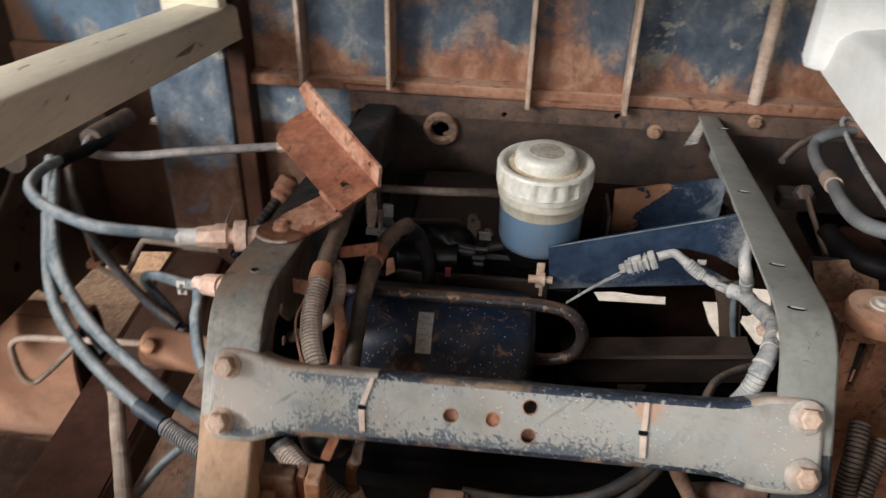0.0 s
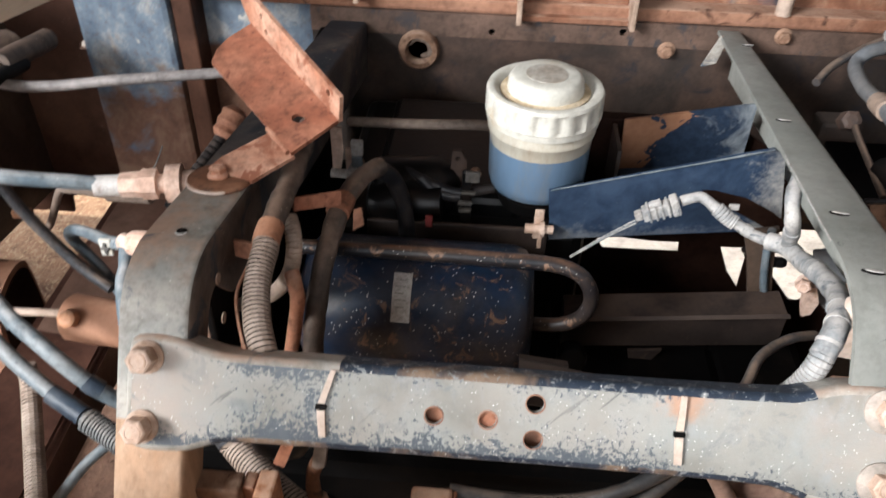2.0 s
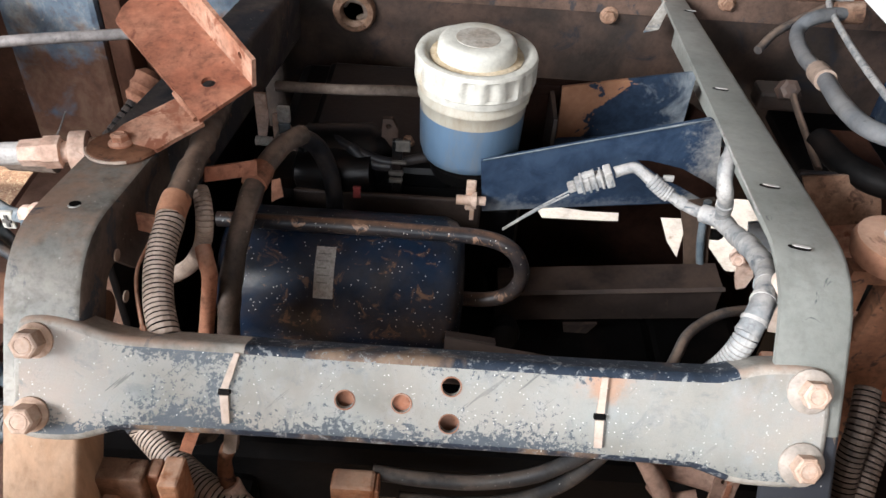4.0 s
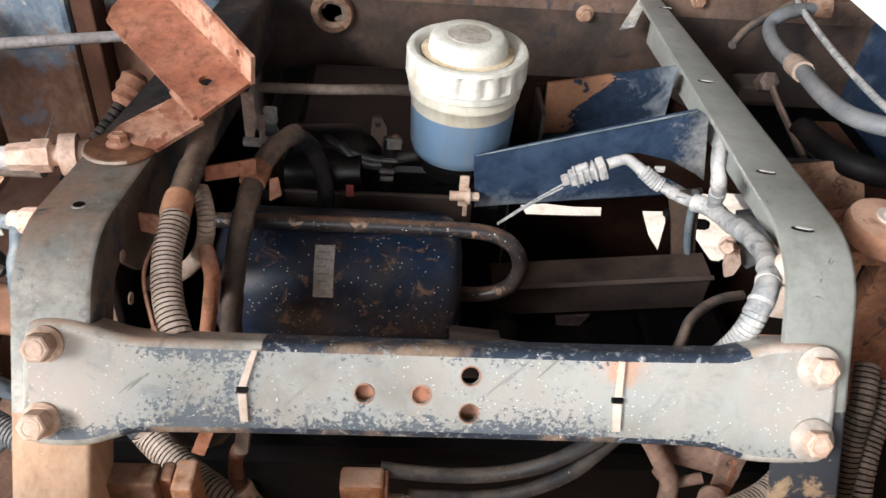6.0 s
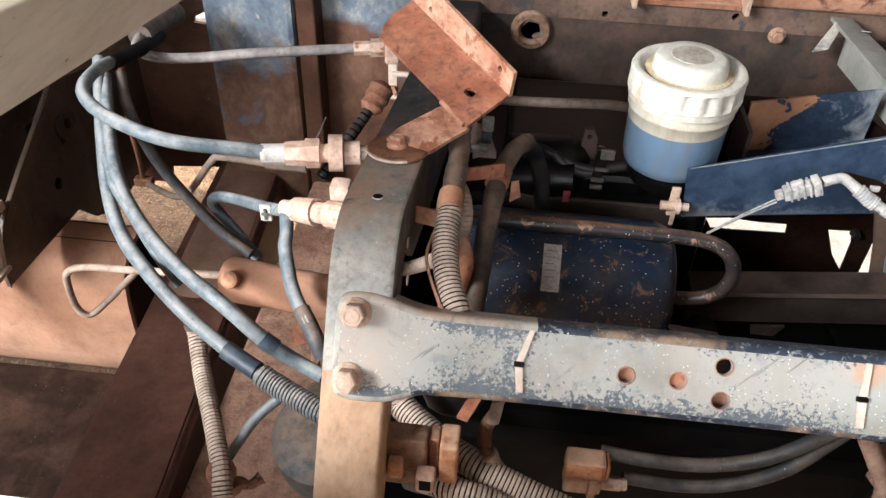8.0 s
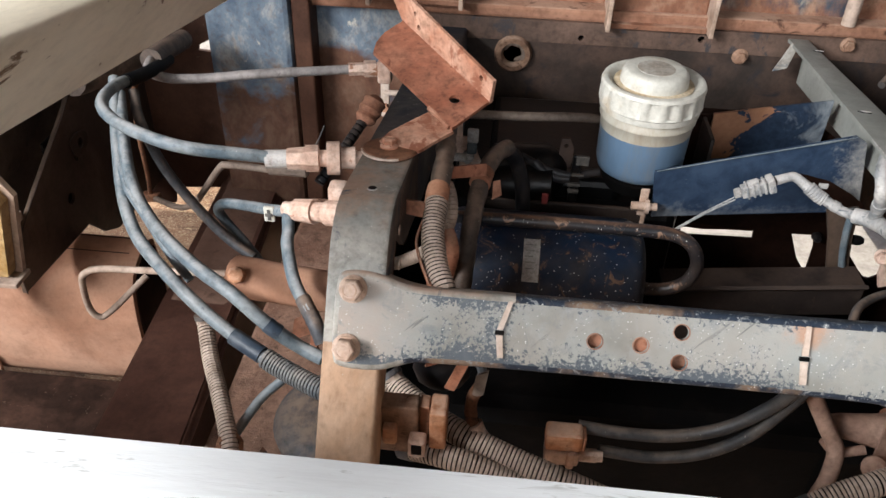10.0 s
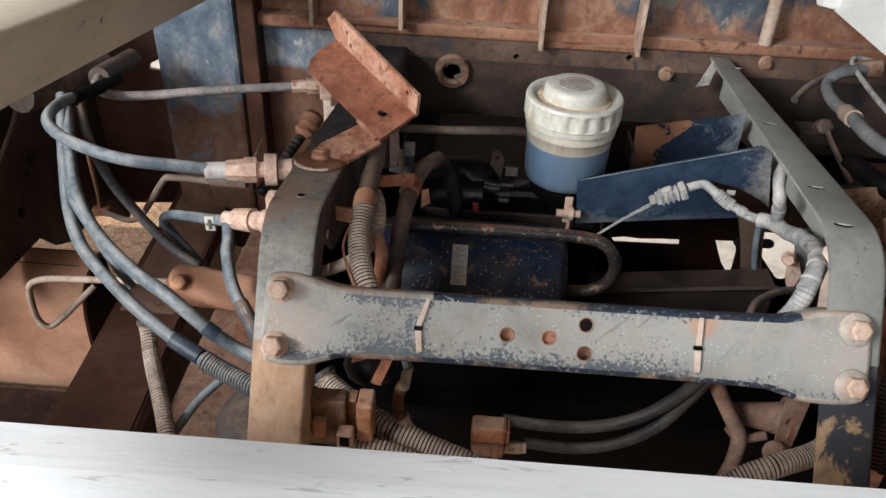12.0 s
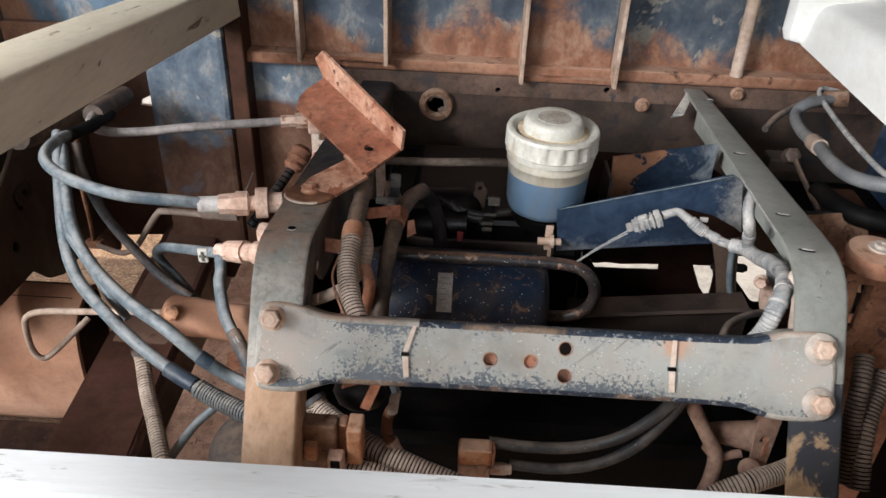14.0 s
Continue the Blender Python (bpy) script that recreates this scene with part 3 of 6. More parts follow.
def join(bm, own):
    if bm is None:
        return own
    me = bpy.data.meshes.new("tmp")
    own.to_mesh(me)
    own.free()
    bm.from_mesh(me)
    bpy.data.meshes.remove(me)
    return bm


def spline(pts, per=8):
    p = [Vector(q) for q in pts]
    p = [p[0] * 2 - p[1]] + p + [p[-1] * 2 - p[-2]]
    out = []
    for i in range(1, len(p) - 2):
        for k in range(per):
            t = k / per
            a, b, c, d = p[i - 1:i + 3]
            out.append(0.5 * (2 * b + (c - a) * t + (2 * a - 5 * b + 4 * c - d) * t * t + (3 * b - a - 3 * c + d) * t ** 3))
    out.append(p[-2])
    return out


def resample(line, step):
    out, left = [line[0]], step
    for a, b in zip(line, line[1:]):
        d = (b - a).length
        at = 0.0
        while d - at >= left:
            at += left
            out.append(a.lerp(b, at / d))
            left = step
        left -= d - at
    return out


def tube(pts, r, sides=12, per=8, ridge=0.0, pitch=0.006, bm=None, straight=False, wobble=0.0):
    """A round hose along the points; with ridge, a corrugated one."""
    bm = bm or bmesh.new()
    line = [Vector(q) for q in pts] if straight else spline(pts, per)
    if ridge:
        line = resample(line, pitch / 8)
    n = len(line)
    up = Vector((0, 0, 1))
    rings = []
    side = None
    for i, p in enumerate(line):
        d = (line[min(i + 1, n - 1)] - line[max(i - 1, 0)]).normalized()
        if side is None:
            side = d.cross(up)
            if side.length < 0.1:
                side = d.cross(Vector((1, 0, 0)))
        side = (side - d * side.dot(d)).normalized()
        other = d.cross(side)
        rr = r
        if ridge:
            rr = r - (ridge * 1.3 if i % 8 == 0 else 0.0 if 2 <= i % 8 <= 6 else ridge * 0.2)
        if wobble:
            rr *= 1 + wobble * noise.noise(p * 60)
        rings.append([bm.verts.new(p + (side * math.cos(a) + other * math.sin(a)) * rr) for a in (2 * math.pi * k / sides for k in range(sides))])
    for a, b in zip(rings, rings[1:]):
        for k in range(sides):
            bm.faces.new((a[k], a[(k + 1) % sides], b[(k + 1) % sides], b[k]))
    bm.faces.new(rings[0][::-1])
    bm.faces.new(rings[-1])
    return bm


def turned(profile, axis_from, axis_to, sides=24, bm=None):
    """A turned body: profile rows (distance along the axis, radius)."""
    own = bmesh.new()
    a, b = Vector(axis_from), Vector(axis_to)
    q = (b - a).to_track_quat("Z", "Y").to_matrix().to_4x4()
    rings = []
    for h, r in profile:
        rings.append([own.verts.new((r * math.cos(2 * math.pi * k / sides), r * math.sin(2 * math.pi * k / sides), h)) for k in range(sides)])
    for p, s in zip(rings, rings[1:]):
        for k in range(sides):
            own.faces.new((p[k], p[(k + 1) % sides], s[(k + 1) % sides], s[k]))
    own.faces.new(rings[0][::-1])
    own.faces.new(rings[-1])
    own.transform(Matrix.Translation(a) @ q)
    return join(bm, own)


def circle2(u, v, r, n=14):
    return [(u + r * math.cos(2 * math.pi * k / n), v + r * math.sin(2 * math.pi * k / n)) for k in range(n)]


def plate(outline, holes, thick, m, bm=None, rim=0.0):
    """A sheet cut to an outline with holes in it; its face lies at height 0 of m's z axis, its back at -thick. rim: rounding of its outer edge."""
    own = bmesh.new()
    edges = []
    for loop in [outline] + holes:
        vs = [own.verts.new((u, v, 0)) for u, v in loop]
        edges += [own.edges.new((vs[i], vs[(i + 1) % len(vs)])) for i in range(len(vs))]
    bmesh.ops.triangle_fill(own, edges=edges, use_beauty=True)
    res = bmesh.ops.extrude_face_region(own, geom=own.faces[:])
    for v in [g for g in res["geom"] if isinstance(g, bmesh.types.BMVert)]:
        v.co.z -= thick
    if rim:
        sharp = [e for e in own.edges if len(e.link_faces) == 2 and e.calc_face_angle(0) > 1.2]
        bmesh.ops.bevel(own, geom=sharp, offset=rim, segments=2, affect="EDGES")
    own.transform(m)
    return join(bm, own)


def basis(o, u, v):
    """A pose at o whose x axis is u and whose y axis is close to v."""
    u = Vector(u).normalized()
    w = u.cross(Vector(v)).normalized()
    v = w.cross(u)
    return Matrix(((u.x, v.x, w.x, o[0]), (u.y, v.y, w.y, o[1]), (u.z, v.z, w.z, o[2]), (0, 0, 0, 1)))


def hexbolt(parent, o, n, r=0.011, flange=0.018, mat="bolt", label="", length=0.010, washer=""):
    """A flanged hexagon bolt that stands on o with its axis along n."""
    n = Vector(n).normalized()
    o = Vector(o)
    b = part("bolt", turned([(0.003, r), (0.003 + length, r), (0.0045 + length, r * 0.86)], o, o + n, 6), mat, parent, label)
    part("face_ring", turned([(0, r * 0.66), (0.0006, r * 0.66), (0.0009, r * 0.60), (0.0006, r * 0.52), (0, r * 0.52)], o + n * (0.0044 + length), o + n * 2, 18), mat, b, smooth=True)
    part("washer", turned([(0, flange), (0.002, flange), (0.004, flange * 0.85), (0.005, r)], o, o + n, 20), washer or mat, b, smooth=True)
    return b


# ---- ground and the closed shell round the engine bay ----
bm = bmesh.new()
N = 60
for i in range(N + 1):
    for j in range(N + 1):
        x, y = ((i / N) * 2 - 1), ((j / N) * 2 - 1)
        x, y = 40 * x * abs(x) ** 1.5, 40 * y * abs(y) ** 1.5
        bm.verts.new((x, y, 0.015 * noise.noise((x * 2, y * 2, 0)) if abs(x) < 6 and abs(y) < 6 else 0))
bm.verts.ensure_lookup_table()
for i in range(N):
    for j in range(N):
        k = i * (N + 1) + j
        bm.faces.new([bm.verts[q] for q in (k, k + N + 1, k + N + 2, k + 1)])
tagged(done("ground", bm, "sand", smooth=True), "reddish dry sandy ground with bits of straw", "ground", kind="structure")

# Pale slabs are added so the sunlit ground behind shows bright.
tagged(done("pavement", box(0.15, 3.5, 0.96, 4.5, -0.05, 0.03, 0.01), "concrete"), "pale slab added for the brightness of the sunlit ground", "pavement", kind="structure")

tagged(done("pavement", box(-4.5, 0.13, 2.3, 6.0, -0.05, 0.03, 0.01), "concrete"), "pale slab added where the ground behind shows bright", "pavement", kind="structure")

# The cab top is out of view, added to block light from above.
shell = thing("cab_shell", "plain unseen cab top added to block light over the open front", "cab body")
part("roof", box(-1.1, 1.1, 0.12, 1.3, 1.95, 1.99), "rust_wall", shell)
part("cab_floor", box(-1.1, 1.1, 0.40, 0.94, 1.24, 1.27), "dark_brown", shell)
part("side_panel", box(-1.14, -1.1, 0.55, 1.3, 1.1, 1.95), "blue_wall", shell)
part("side_panel", box(1.1, 1.14, 0.0, 1.3, 1.1, 1.95), "blue_wall", shell)

# unseen walls and ceiling added to shape the light; two openings hold the lamps
def unseen_wall(name, m, w, h, hole):
    tagged(done(name, plate([(0, 0), (w, 0), (w, h), (0, h)], [hole] if hole else [], 0.1, m), "plaster"), "plain unseen wall added to shape the light", "wall", kind="structure")


unseen_wall("wall_west", basis((-2.65, -4.0, 0), (0, 1, 0), (0, 0, 1)), 5.3, 3.8, [(0.4, 1.5), (3.9, 1.5), (3.9, 3.5), (0.4, 3.5)])
unseen_wall("wall_east", basis((2.4, -4.0, 0), (0, 1, 0), (0, 0, 1)), 5.3, 3.8, None)
unseen_wall("wall_south", basis((-2.65, -4.05, 0), (1, 0, 0), (0, 0, 1)), 5.05, 3.8, [(0.3, 1.5), (3.6, 1.5), (3.6, 3.5), (0.3, 3.5)])
unseen_wall("wall_north", basis((-2.65, 1.32, 2.0), (1, 0, 0), (0, 0, 1)), 5.05, 1.8, None)
unseen_wall("wall_north_side", basis((-2.65, 2.2, 1.45), (1, 0, 0), (0, 0, 1)), 2.2, 2.35, None)
tagged(done("ceiling", box(-2.75, 2.5, -4.15, 2.4, 3.8, 3.9, 0.0), "plaster"), "plain unseen ceiling added to block skylight", "ceiling", kind="structure")

# bulkhead: ribbed wall behind the engine bay
wall = thing("bulkhead", "ribbed steel bulkhead, blue paint under red dust and rust", "bulkhead")
part("panel", box(-0.62, 1.1, 0.94, 0.96, 0.79, 1.95, 0.0), "bulkhead_paint", wall, "recessed blue panel caked with red dust")
part("ledge", box(-0.62, 1.1, 0.895, 0.95, 0.775, 0.80, 0.006), "rust_wall", wall)


def rib(x0, x1, front, zb):
    r = part("rib", box(x0 + 0.004, x1 - 0.004, front + 0.048, 0.942, zb, 1.95, 0.004), "bulkhead_paint", wall, "pressed vertical channel, scratched dark blue")
    for x in (x0, x1):
        part("flange", box(x - 0.0045, x + 0.0045, front - 0.004, 0.941, zb - 0.006, 1.948, 0.002), "tan_metal", r, "folded edge, pale with dust")
    part("foot", box(x0 + 0.0046, x1 - 0.0046, front + 0.02, 0.938, zb - 0.006, zb + 0.004, 0.001), "rust_wall", r)


rib(0.006, 0.202, 0.86, 0.778)
rib(-0.462, -0.28, 0.86, 0.803)
part("post", box(-0.80, -0.622, 0.86, 0.98, 0.22, 1.95, 0.012), "post_paint", wall, "hollow corner post, faded blue above brown grime with shadow painted in")
# A dark strip is added in place of the post's dark right side.
part("corner_channel", box(-0.621, -0.583, 0.872, 0.938, 0.22, 1.95, 0.004), "dark_brown", wall, "dark brown strip added for the post's dark right side")
part("lower_panel", box(-0.62, -0.36, 0.93, 0.95, 0.15, 0.776, 0.0), "lower_paint", wall)
part("left_panel", plate([(-1.3, 0.225), (-0.985, 0.228), (-0.978, 0.275), (-0.852, 0.285), (-0.848, 0.225), (-0.79, 0.225), (-0.79, 1.95), (-1.3, 1.95)], [[(-0.860, 0.640), (-0.832, 0.637), (-0.829, 0.667), (-0.857, 0.652)]], 0.01, basis((0, 0.95, 0), (1, 0, 0), (0, 0, 1))), "dark_brown", wall)
part("upper_left_panel", box(-1.3, -0.80, 0.925, 0.94, 0.836, 1.95, 0.0), "blue_post", wall)
part("side_ledge", box(-1.3, -0.80, 0.905, 0.94, 0.785, 0.835, 0.006), "rust_wall", wall)
part("drain_pipe", tube([(0.462, 0.90, 0.80), (0.458, 0.90, 1.3), (0.455, 0.90, 1.9)], 0.0135, 14), "tan_metal", wall, "thin vertical pipe coated with dust", smooth=True)

# rear cross beam with the towing ring
beam = thing("rear_cross_beam", "grimy steel cross beam joining the frame rails at the back", "frame beam")
# The web is darker than the band above; its shade is in the colour.
part("web", plate([(-0.37, 0.35), (0.9, 0.35), (0.9, 0.735), (-0.37, 0.735)], [circle2(-0.172, 0.705, 0.022, 20)], 0.012, basis((0, 0.893, 0), (1, 0, 0), (0, 0, 1))), "rust_dark", beam, "grimy web of the beam, its shade painted in")
part("upper_band", plate([(-0.37, 0.732), (0.9, 0.732), (0.9, 0.776), (-0.37, 0.776)], [circle2(0.193, 0.757, 0.007), circle2(-0.04, 0.745, 0.006)], 0.012, basis((0, 0.889, 0), (1, 0, 0), (0, 0, 1)), rim=0.002), "beam_grime", beam)
# Black sheet added behind the holes to keep daylight out of them.
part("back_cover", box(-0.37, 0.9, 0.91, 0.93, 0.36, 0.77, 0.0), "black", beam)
part("ring", turned([(0, 0.020), (0.008, 0.020), (0.014, 0.025), (0.014, 0.034), (0.008, 0.038), (0, 0.038)], (-0.172, 0.892, 0.705), (-0.172, 0.0, 0.705), 28), "clamp_brown", beam, "dusty steel ring round a hole", smooth=True)
part("hook", tube([(-0.172, 0.93, 0.70), (-0.168, 0.90, 0.69), (-0.15, 0.885, 0.70), (-0.155, 0.885, 0.722), (-0.178, 0.885, 0.728), (-0.19, 0.89, 0.715)], 0.006, 8), "ring_dull", beam, smooth=True)
hexbolt(beam, (0.274, 0.89, 0.728), (0, -1, 0), 0.011, 0.016, "rust_dark_bolt")
hexbolt(beam, (0.47, 0.89, 0.765), (0, -1, 0), 0.011, 0.015, "rust_dark_bolt")


# ---- frame rails ----
def swept_rail(path, prof_at):
    """Sweeps a profile, given as (x, depth below the top line) at each place, along a path of (y, z)."""
    bm = bmesh.new()
    n = len(path)
    loops = []
    for i, (y, z) in enumerate(path):
        a, b = path[max(i - 1, 0)], path[min(i + 1, n - 1)]
        t = Vector((0, b[0] - a[0], b[1] - a[1])).normalized()
        up = Vector((0, t.z, -t.y))      # path runs from the back to the front, so this is outward
        loops.append([bm.verts.new(Vector((x, y, z)) - up * h) for x, h in prof_at(y, z)])
    m = len(loops[0])
    for p, q in zip(loops, loops[1:]):
        for k in range(m):
            bm.faces.new((p[k], p[(k + 1) % m], q[(k + 1) % m], q[k]))
    bm.faces.new(loops[0][::-1])
    bm.faces.new(loops[-1])
    return bm


def bend(top, back):
    """The line of a rail's top: nearly level, bent round, then down the slope towards the front."""
    f = lambda y: top - 0.134 * y
    pts = [(y, f(y)) for y in (back, 0.6, 0.4, 0.25, 0.14)]
    ye = (top - 0.79) / 1.614
    corner = (ye, f(ye))
    a, b = Vector((corner[0] + 0.055, f(corner[0] + 0.055))), Vector((corner[0] - 0.03, corner[1] - 0.0444))
    for k in range(7):
        t = k / 6
        c = Vector(corner)
        p = a * (1 - t) ** 2 + c * 2 * t * (1 - t) + b * t * t
        pts.append((p.x, p.y))
    return pts, [(b.x, b.y), (b.x - 0.02, b.y - 0.0296), (b.x - 0.05, b.y - 0.074)], [(b.x - 0.05, b.y - 0.074), (b.x - 0.12, b.y - 0.1776), (b.x - 0.22, b.y - 0.3256)]


T = 0.006


def left_prof(y, z):
    s = max(0.0, y - 0.1) * 0.03
    x0, x1, d = -0.355 + s, -0.29 + s, 0.05 + 0.045 * min(1.0, max(0.0, (y - 0.10) / 0.05))
    return [(x0, 0), (x1 - 0.006, 0), (x1 - 0.002, 0.002), (x1, 0.006), (x1, d), (x1 - T, d), (x1 - T, T), (x0, T)]


def right_prof(y, z):
    s = max(0.0, y - 0.08) * 0.07
    x0, x1, d = 0.296 + s * 1.05, 0.360 + s * 0.65, 0.05 + 0.035 * min(1.0, max(0.0, (y - 0.10) / 0.05))
    return [(x0, 0), (x1 - 0.006, 0), (x1 - 0.002, 0.002), (x1, 0.006), (x1, d), (x1 - T, d), (x1 - T, T), (x0, T)]


for side, prof, top, name in ((-1, left_prof, 0.872, "left"), (1, right_prof, 0.890, "right")):
    rail = thing("frame_rail", "bent steel frame rail, dusty grey paint worn along the edges" if side < 0 else "bent steel frame rail with a thin scraped bright inner edge", "frame rail", group="frame rails")
    up, mid, low = bend(top, 0.885)
    if side < 0:
        part("rear_flange", swept_rail(up[:4], prof), "rail_far", rail, "rear length, darker than the front", smooth=True)
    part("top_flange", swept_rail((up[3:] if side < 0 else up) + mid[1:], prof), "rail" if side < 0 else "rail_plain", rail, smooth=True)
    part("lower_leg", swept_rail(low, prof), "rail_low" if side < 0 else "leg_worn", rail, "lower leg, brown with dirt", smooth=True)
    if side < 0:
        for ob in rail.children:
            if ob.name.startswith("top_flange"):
                # Inner side and underside get the darker colour that carries their shade.
                ob.data.materials.append(M["rail_web_shade"])
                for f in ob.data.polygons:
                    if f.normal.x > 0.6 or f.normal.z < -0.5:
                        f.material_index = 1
        for y, z in ((0.098, 0.812), (0.093, 0.764), (0.24, 0.80)):
            part("slot", turned([(0, 0.006), (0.0015, 0.006)], (-0.2895, y, z), (0, y, z), 12), "tan_metal", rail)
        hole = part("hole", turned([(0, 0.0052), (0.0008, 0.0052), (0.0008, 0.004)], (-0.322, 0.113, 0.8569), (-0.322, 0.127, 0.9617), 14), "black", rail)
        part("hole_rim", tube([(-0.327, 0.110, 0.8575), (-0.324, 0.1072, 0.8580), (-0.319, 0.1075, 0.8580), (-0.3165, 0.111, 0.8575)], 0.0009, 6), "label", hole, "bright scraped rim", smooth=True)
    else:
        for x, y in ((0.318, 0.094), (0.327, 0.205), (0.345, 0.46), (0.385, 0.80)):
            z = top - 0.134 * y
            lie = basis((x, y, z + 0.0006), (1, -0.25, 0.03), (0.25, 1, -0.134))
            ring = [(0.010 * math.cos(2 * math.pi * k / 16), 0.0038 * math.sin(2 * math.pi * k / 16)) for k in range(16)]
            hole = part("slot", plate(ring, [], 0.0006, lie), "black", rail, "slit with a bright raised flap")
            part("flap", plate([(u * 0.8 + 0.0015, v * 0.5 + 0.0012) for u, v in ring], [], 0.0007, lie @ Matrix.Translation((0, 0, 0.0009))), "steel", hole)
        part("mud_edge", tube([(0.2955 + max(0.0, y - 0.08) * 0.0735, y, top - 0.134 * y - 0.001) for y in (0.35, 0.30, 0.26, 0.22, 0.18, 0.15)], 0.0009, 6, wobble=0.9), "label", rail, "scraped bright inner edge", smooth=True)
        part("gusset", plate([(0, 0), (0.012, -0.004), (0.002, -0.05), (-0.022, -0.058)], [], 0.005, basis((0.352, 0.845, 0.778), (1, 0, 0), (0, 0, 1))), "rail", rail)

# ---- cross member at the front ----
O = Vector((0, 0, 0.80))
V = Vector((0, 0.56, 0.83)).normalized()
NRM = Vector((0, -0.83, 0.56)).normalized()
FACE = basis(O, (1, 0, 0), V)
if FACE.col[2].to_3d().dot(NRM) < 0:
    FACE = FACE @ Matrix.Diagonal((1, 1, -1, 1))
cross = thing("cross_member", "bolted steel cross member, chipped grey paint over dark blue", "frame beam")
outline = [(-0.346, 0.010), (-0.336, 0.021), (-0.308, 0.021), (-0.288, 0.016), (-0.266, 0.009), (-0.238, 0.0065), (0.238, 0.007),
           (0.262, 0.012), (0.286, 0.020), (0.336, 0.021), (0.347, 0.009), (0.347, -0.072), (0.334, -0.088), (0.272, -0.088),
           (0.250, -0.080), (0.225, -0.073), (-0.246, -0.073), (-0.266, -0.079), (-0.292, -0.088), (-0.336, -0.088), (-0.346, -0.078)]
holes = [circle2(0.025, -0.0166, 0.0078, 20), circle2(0.025, -0.049, 0.0078, 20), circle2(-0.064, -0.034, 0.0076, 20), circle2(-0.016, -0.034, 0.0076, 20)]


def soft_outline(pts, rounds=2):
    for _ in range(rounds):
        out = []
        for (a, b), (c, d) in zip(pts, pts[1:] + pts[:1]):
            out += [(a * 0.75 + c * 0.25, b * 0.75 + d * 0.25), (a * 0.25 + c * 0.75, b * 0.25 + d * 0.75)]
        pts = out
    return pts


def inset(pts, d):
    out = []
    n = len(pts)
    for i in range(n):
        a, b, c = Vector(pts[i - 1]), Vector(pts[i]), Vector(pts[(i + 1) % n])
        t = (c - a).normalized()
        out.append((b.x + t.y * d * -1, b.y + t.x * d))
    return out


smooth_line = soft_outline(outline)
area = sum(a * d - c * b for (a, b), (c, d) in zip(smooth_line, smooth_line[1:] + smooth_line[:1]))
sgn = 1 if area > 0 else -1
part("face", plate(inset(smooth_line, sgn * 0.007), holes, 0.006, FACE), "grey_paint", cross)
bm = bmesh.new()
loops = []
for d, h in ((0.0072, 0.0002), (0.0045, -0.0006), (0.002, -0.0025), (0.0005, -0.0055), (0.0, -0.009), (0.0, -0.034), (0.004, -0.034), (0.004, -0.008)):
    loops.append([bm.verts.new(FACE @ Vector((u, v, h))) for u, v in inset(smooth_line, sgn * d)])
ends = [abs((a[0] + b[0]) / 2) > 0.262 or ((a[0] + b[0]) / 2 < -0.158 and a[1] > -0.03) for a, b in zip(smooth_line, smooth_line[1:] + smooth_line[:1])]
worn, grey = bm, bm.copy()
for own, keep in ((worn, False), (grey, True)):
    own.verts.ensure_lookup_table()
    n = len(smooth_line)
    for r in range(len(loops) - 1):
        for k in range(n):
            if ends[k] == keep:
                own.faces.new([own.verts[q] for q in (r * n + k, r * n + (k + 1) % n, (r + 1) * n + (k + 1) % n, (r + 1) * n + k)])
    bmesh.ops.delete(own, geom=[v for v in own.verts if not v.link_faces], context="VERTS")
part("rolled_edge", worn, "worn_edge", cross, "rolled edge worn down to dark blue and rust", smooth=True)
other = grey.copy()
bmesh.ops.delete(grey, geom=[v for v in grey.verts if v.co.x > 0], context="VERTS")
bmesh.ops.delete(other, geom=[v for v in other.verts if v.co.x < 0], context="VERTS")
part("end_rim", grey, "rail", cross, smooth=True)
part("end_rim", other, "rail", cross, smooth=True)
part("rust_plug", turned([(0, 0.009), (0.001, 0.009)], O + Vector((-0.016, 0, 0)) + V * -0.034 - NRM * 0.006, O + Vector((-0.016, 0, 0)) + V * -0.034 + NRM, 14), "rust_plate", cross)
for u, v in ((0.025, -0.0166), (0.025, -0.049), (-0.064, -0.034), (-0.016, -0.034)):
    part("hole_rim", plate(circle2(u, v, 0.0090, 20), [circle2(u, v, 0.0079, 20)], 0.0006, FACE @ Matrix.Translation((0, 0, 0.0006))), "rust_pale", cross, "rusty rim of a bolt hole")
for u, v, deep in ((-0.064, -0.034, 0.012), (0.025, -0.049, 0.016)):
    part("rust_backing", turned([(0, 0.011), (0.001, 0.011)], O + Vector((u, 0, 0)) + V * v - NRM * deep, O + Vector((u, 0, 0)) + V * v + NRM, 14), "rust_plate", cross)
for u, v in ((-0.325, 0), (-0.328, -0.064), (0.325, 0), (0.325, -0.064)):
    hexbolt(cross, O + Vector((u, 0, 0)) + V * v + NRM * 0.0005, NRM, 0.0122, 0.0155 if u < 0 else 0.0195, length=0.017 if u < 0 else 0.012, washer="" if u < 0 else "washer")
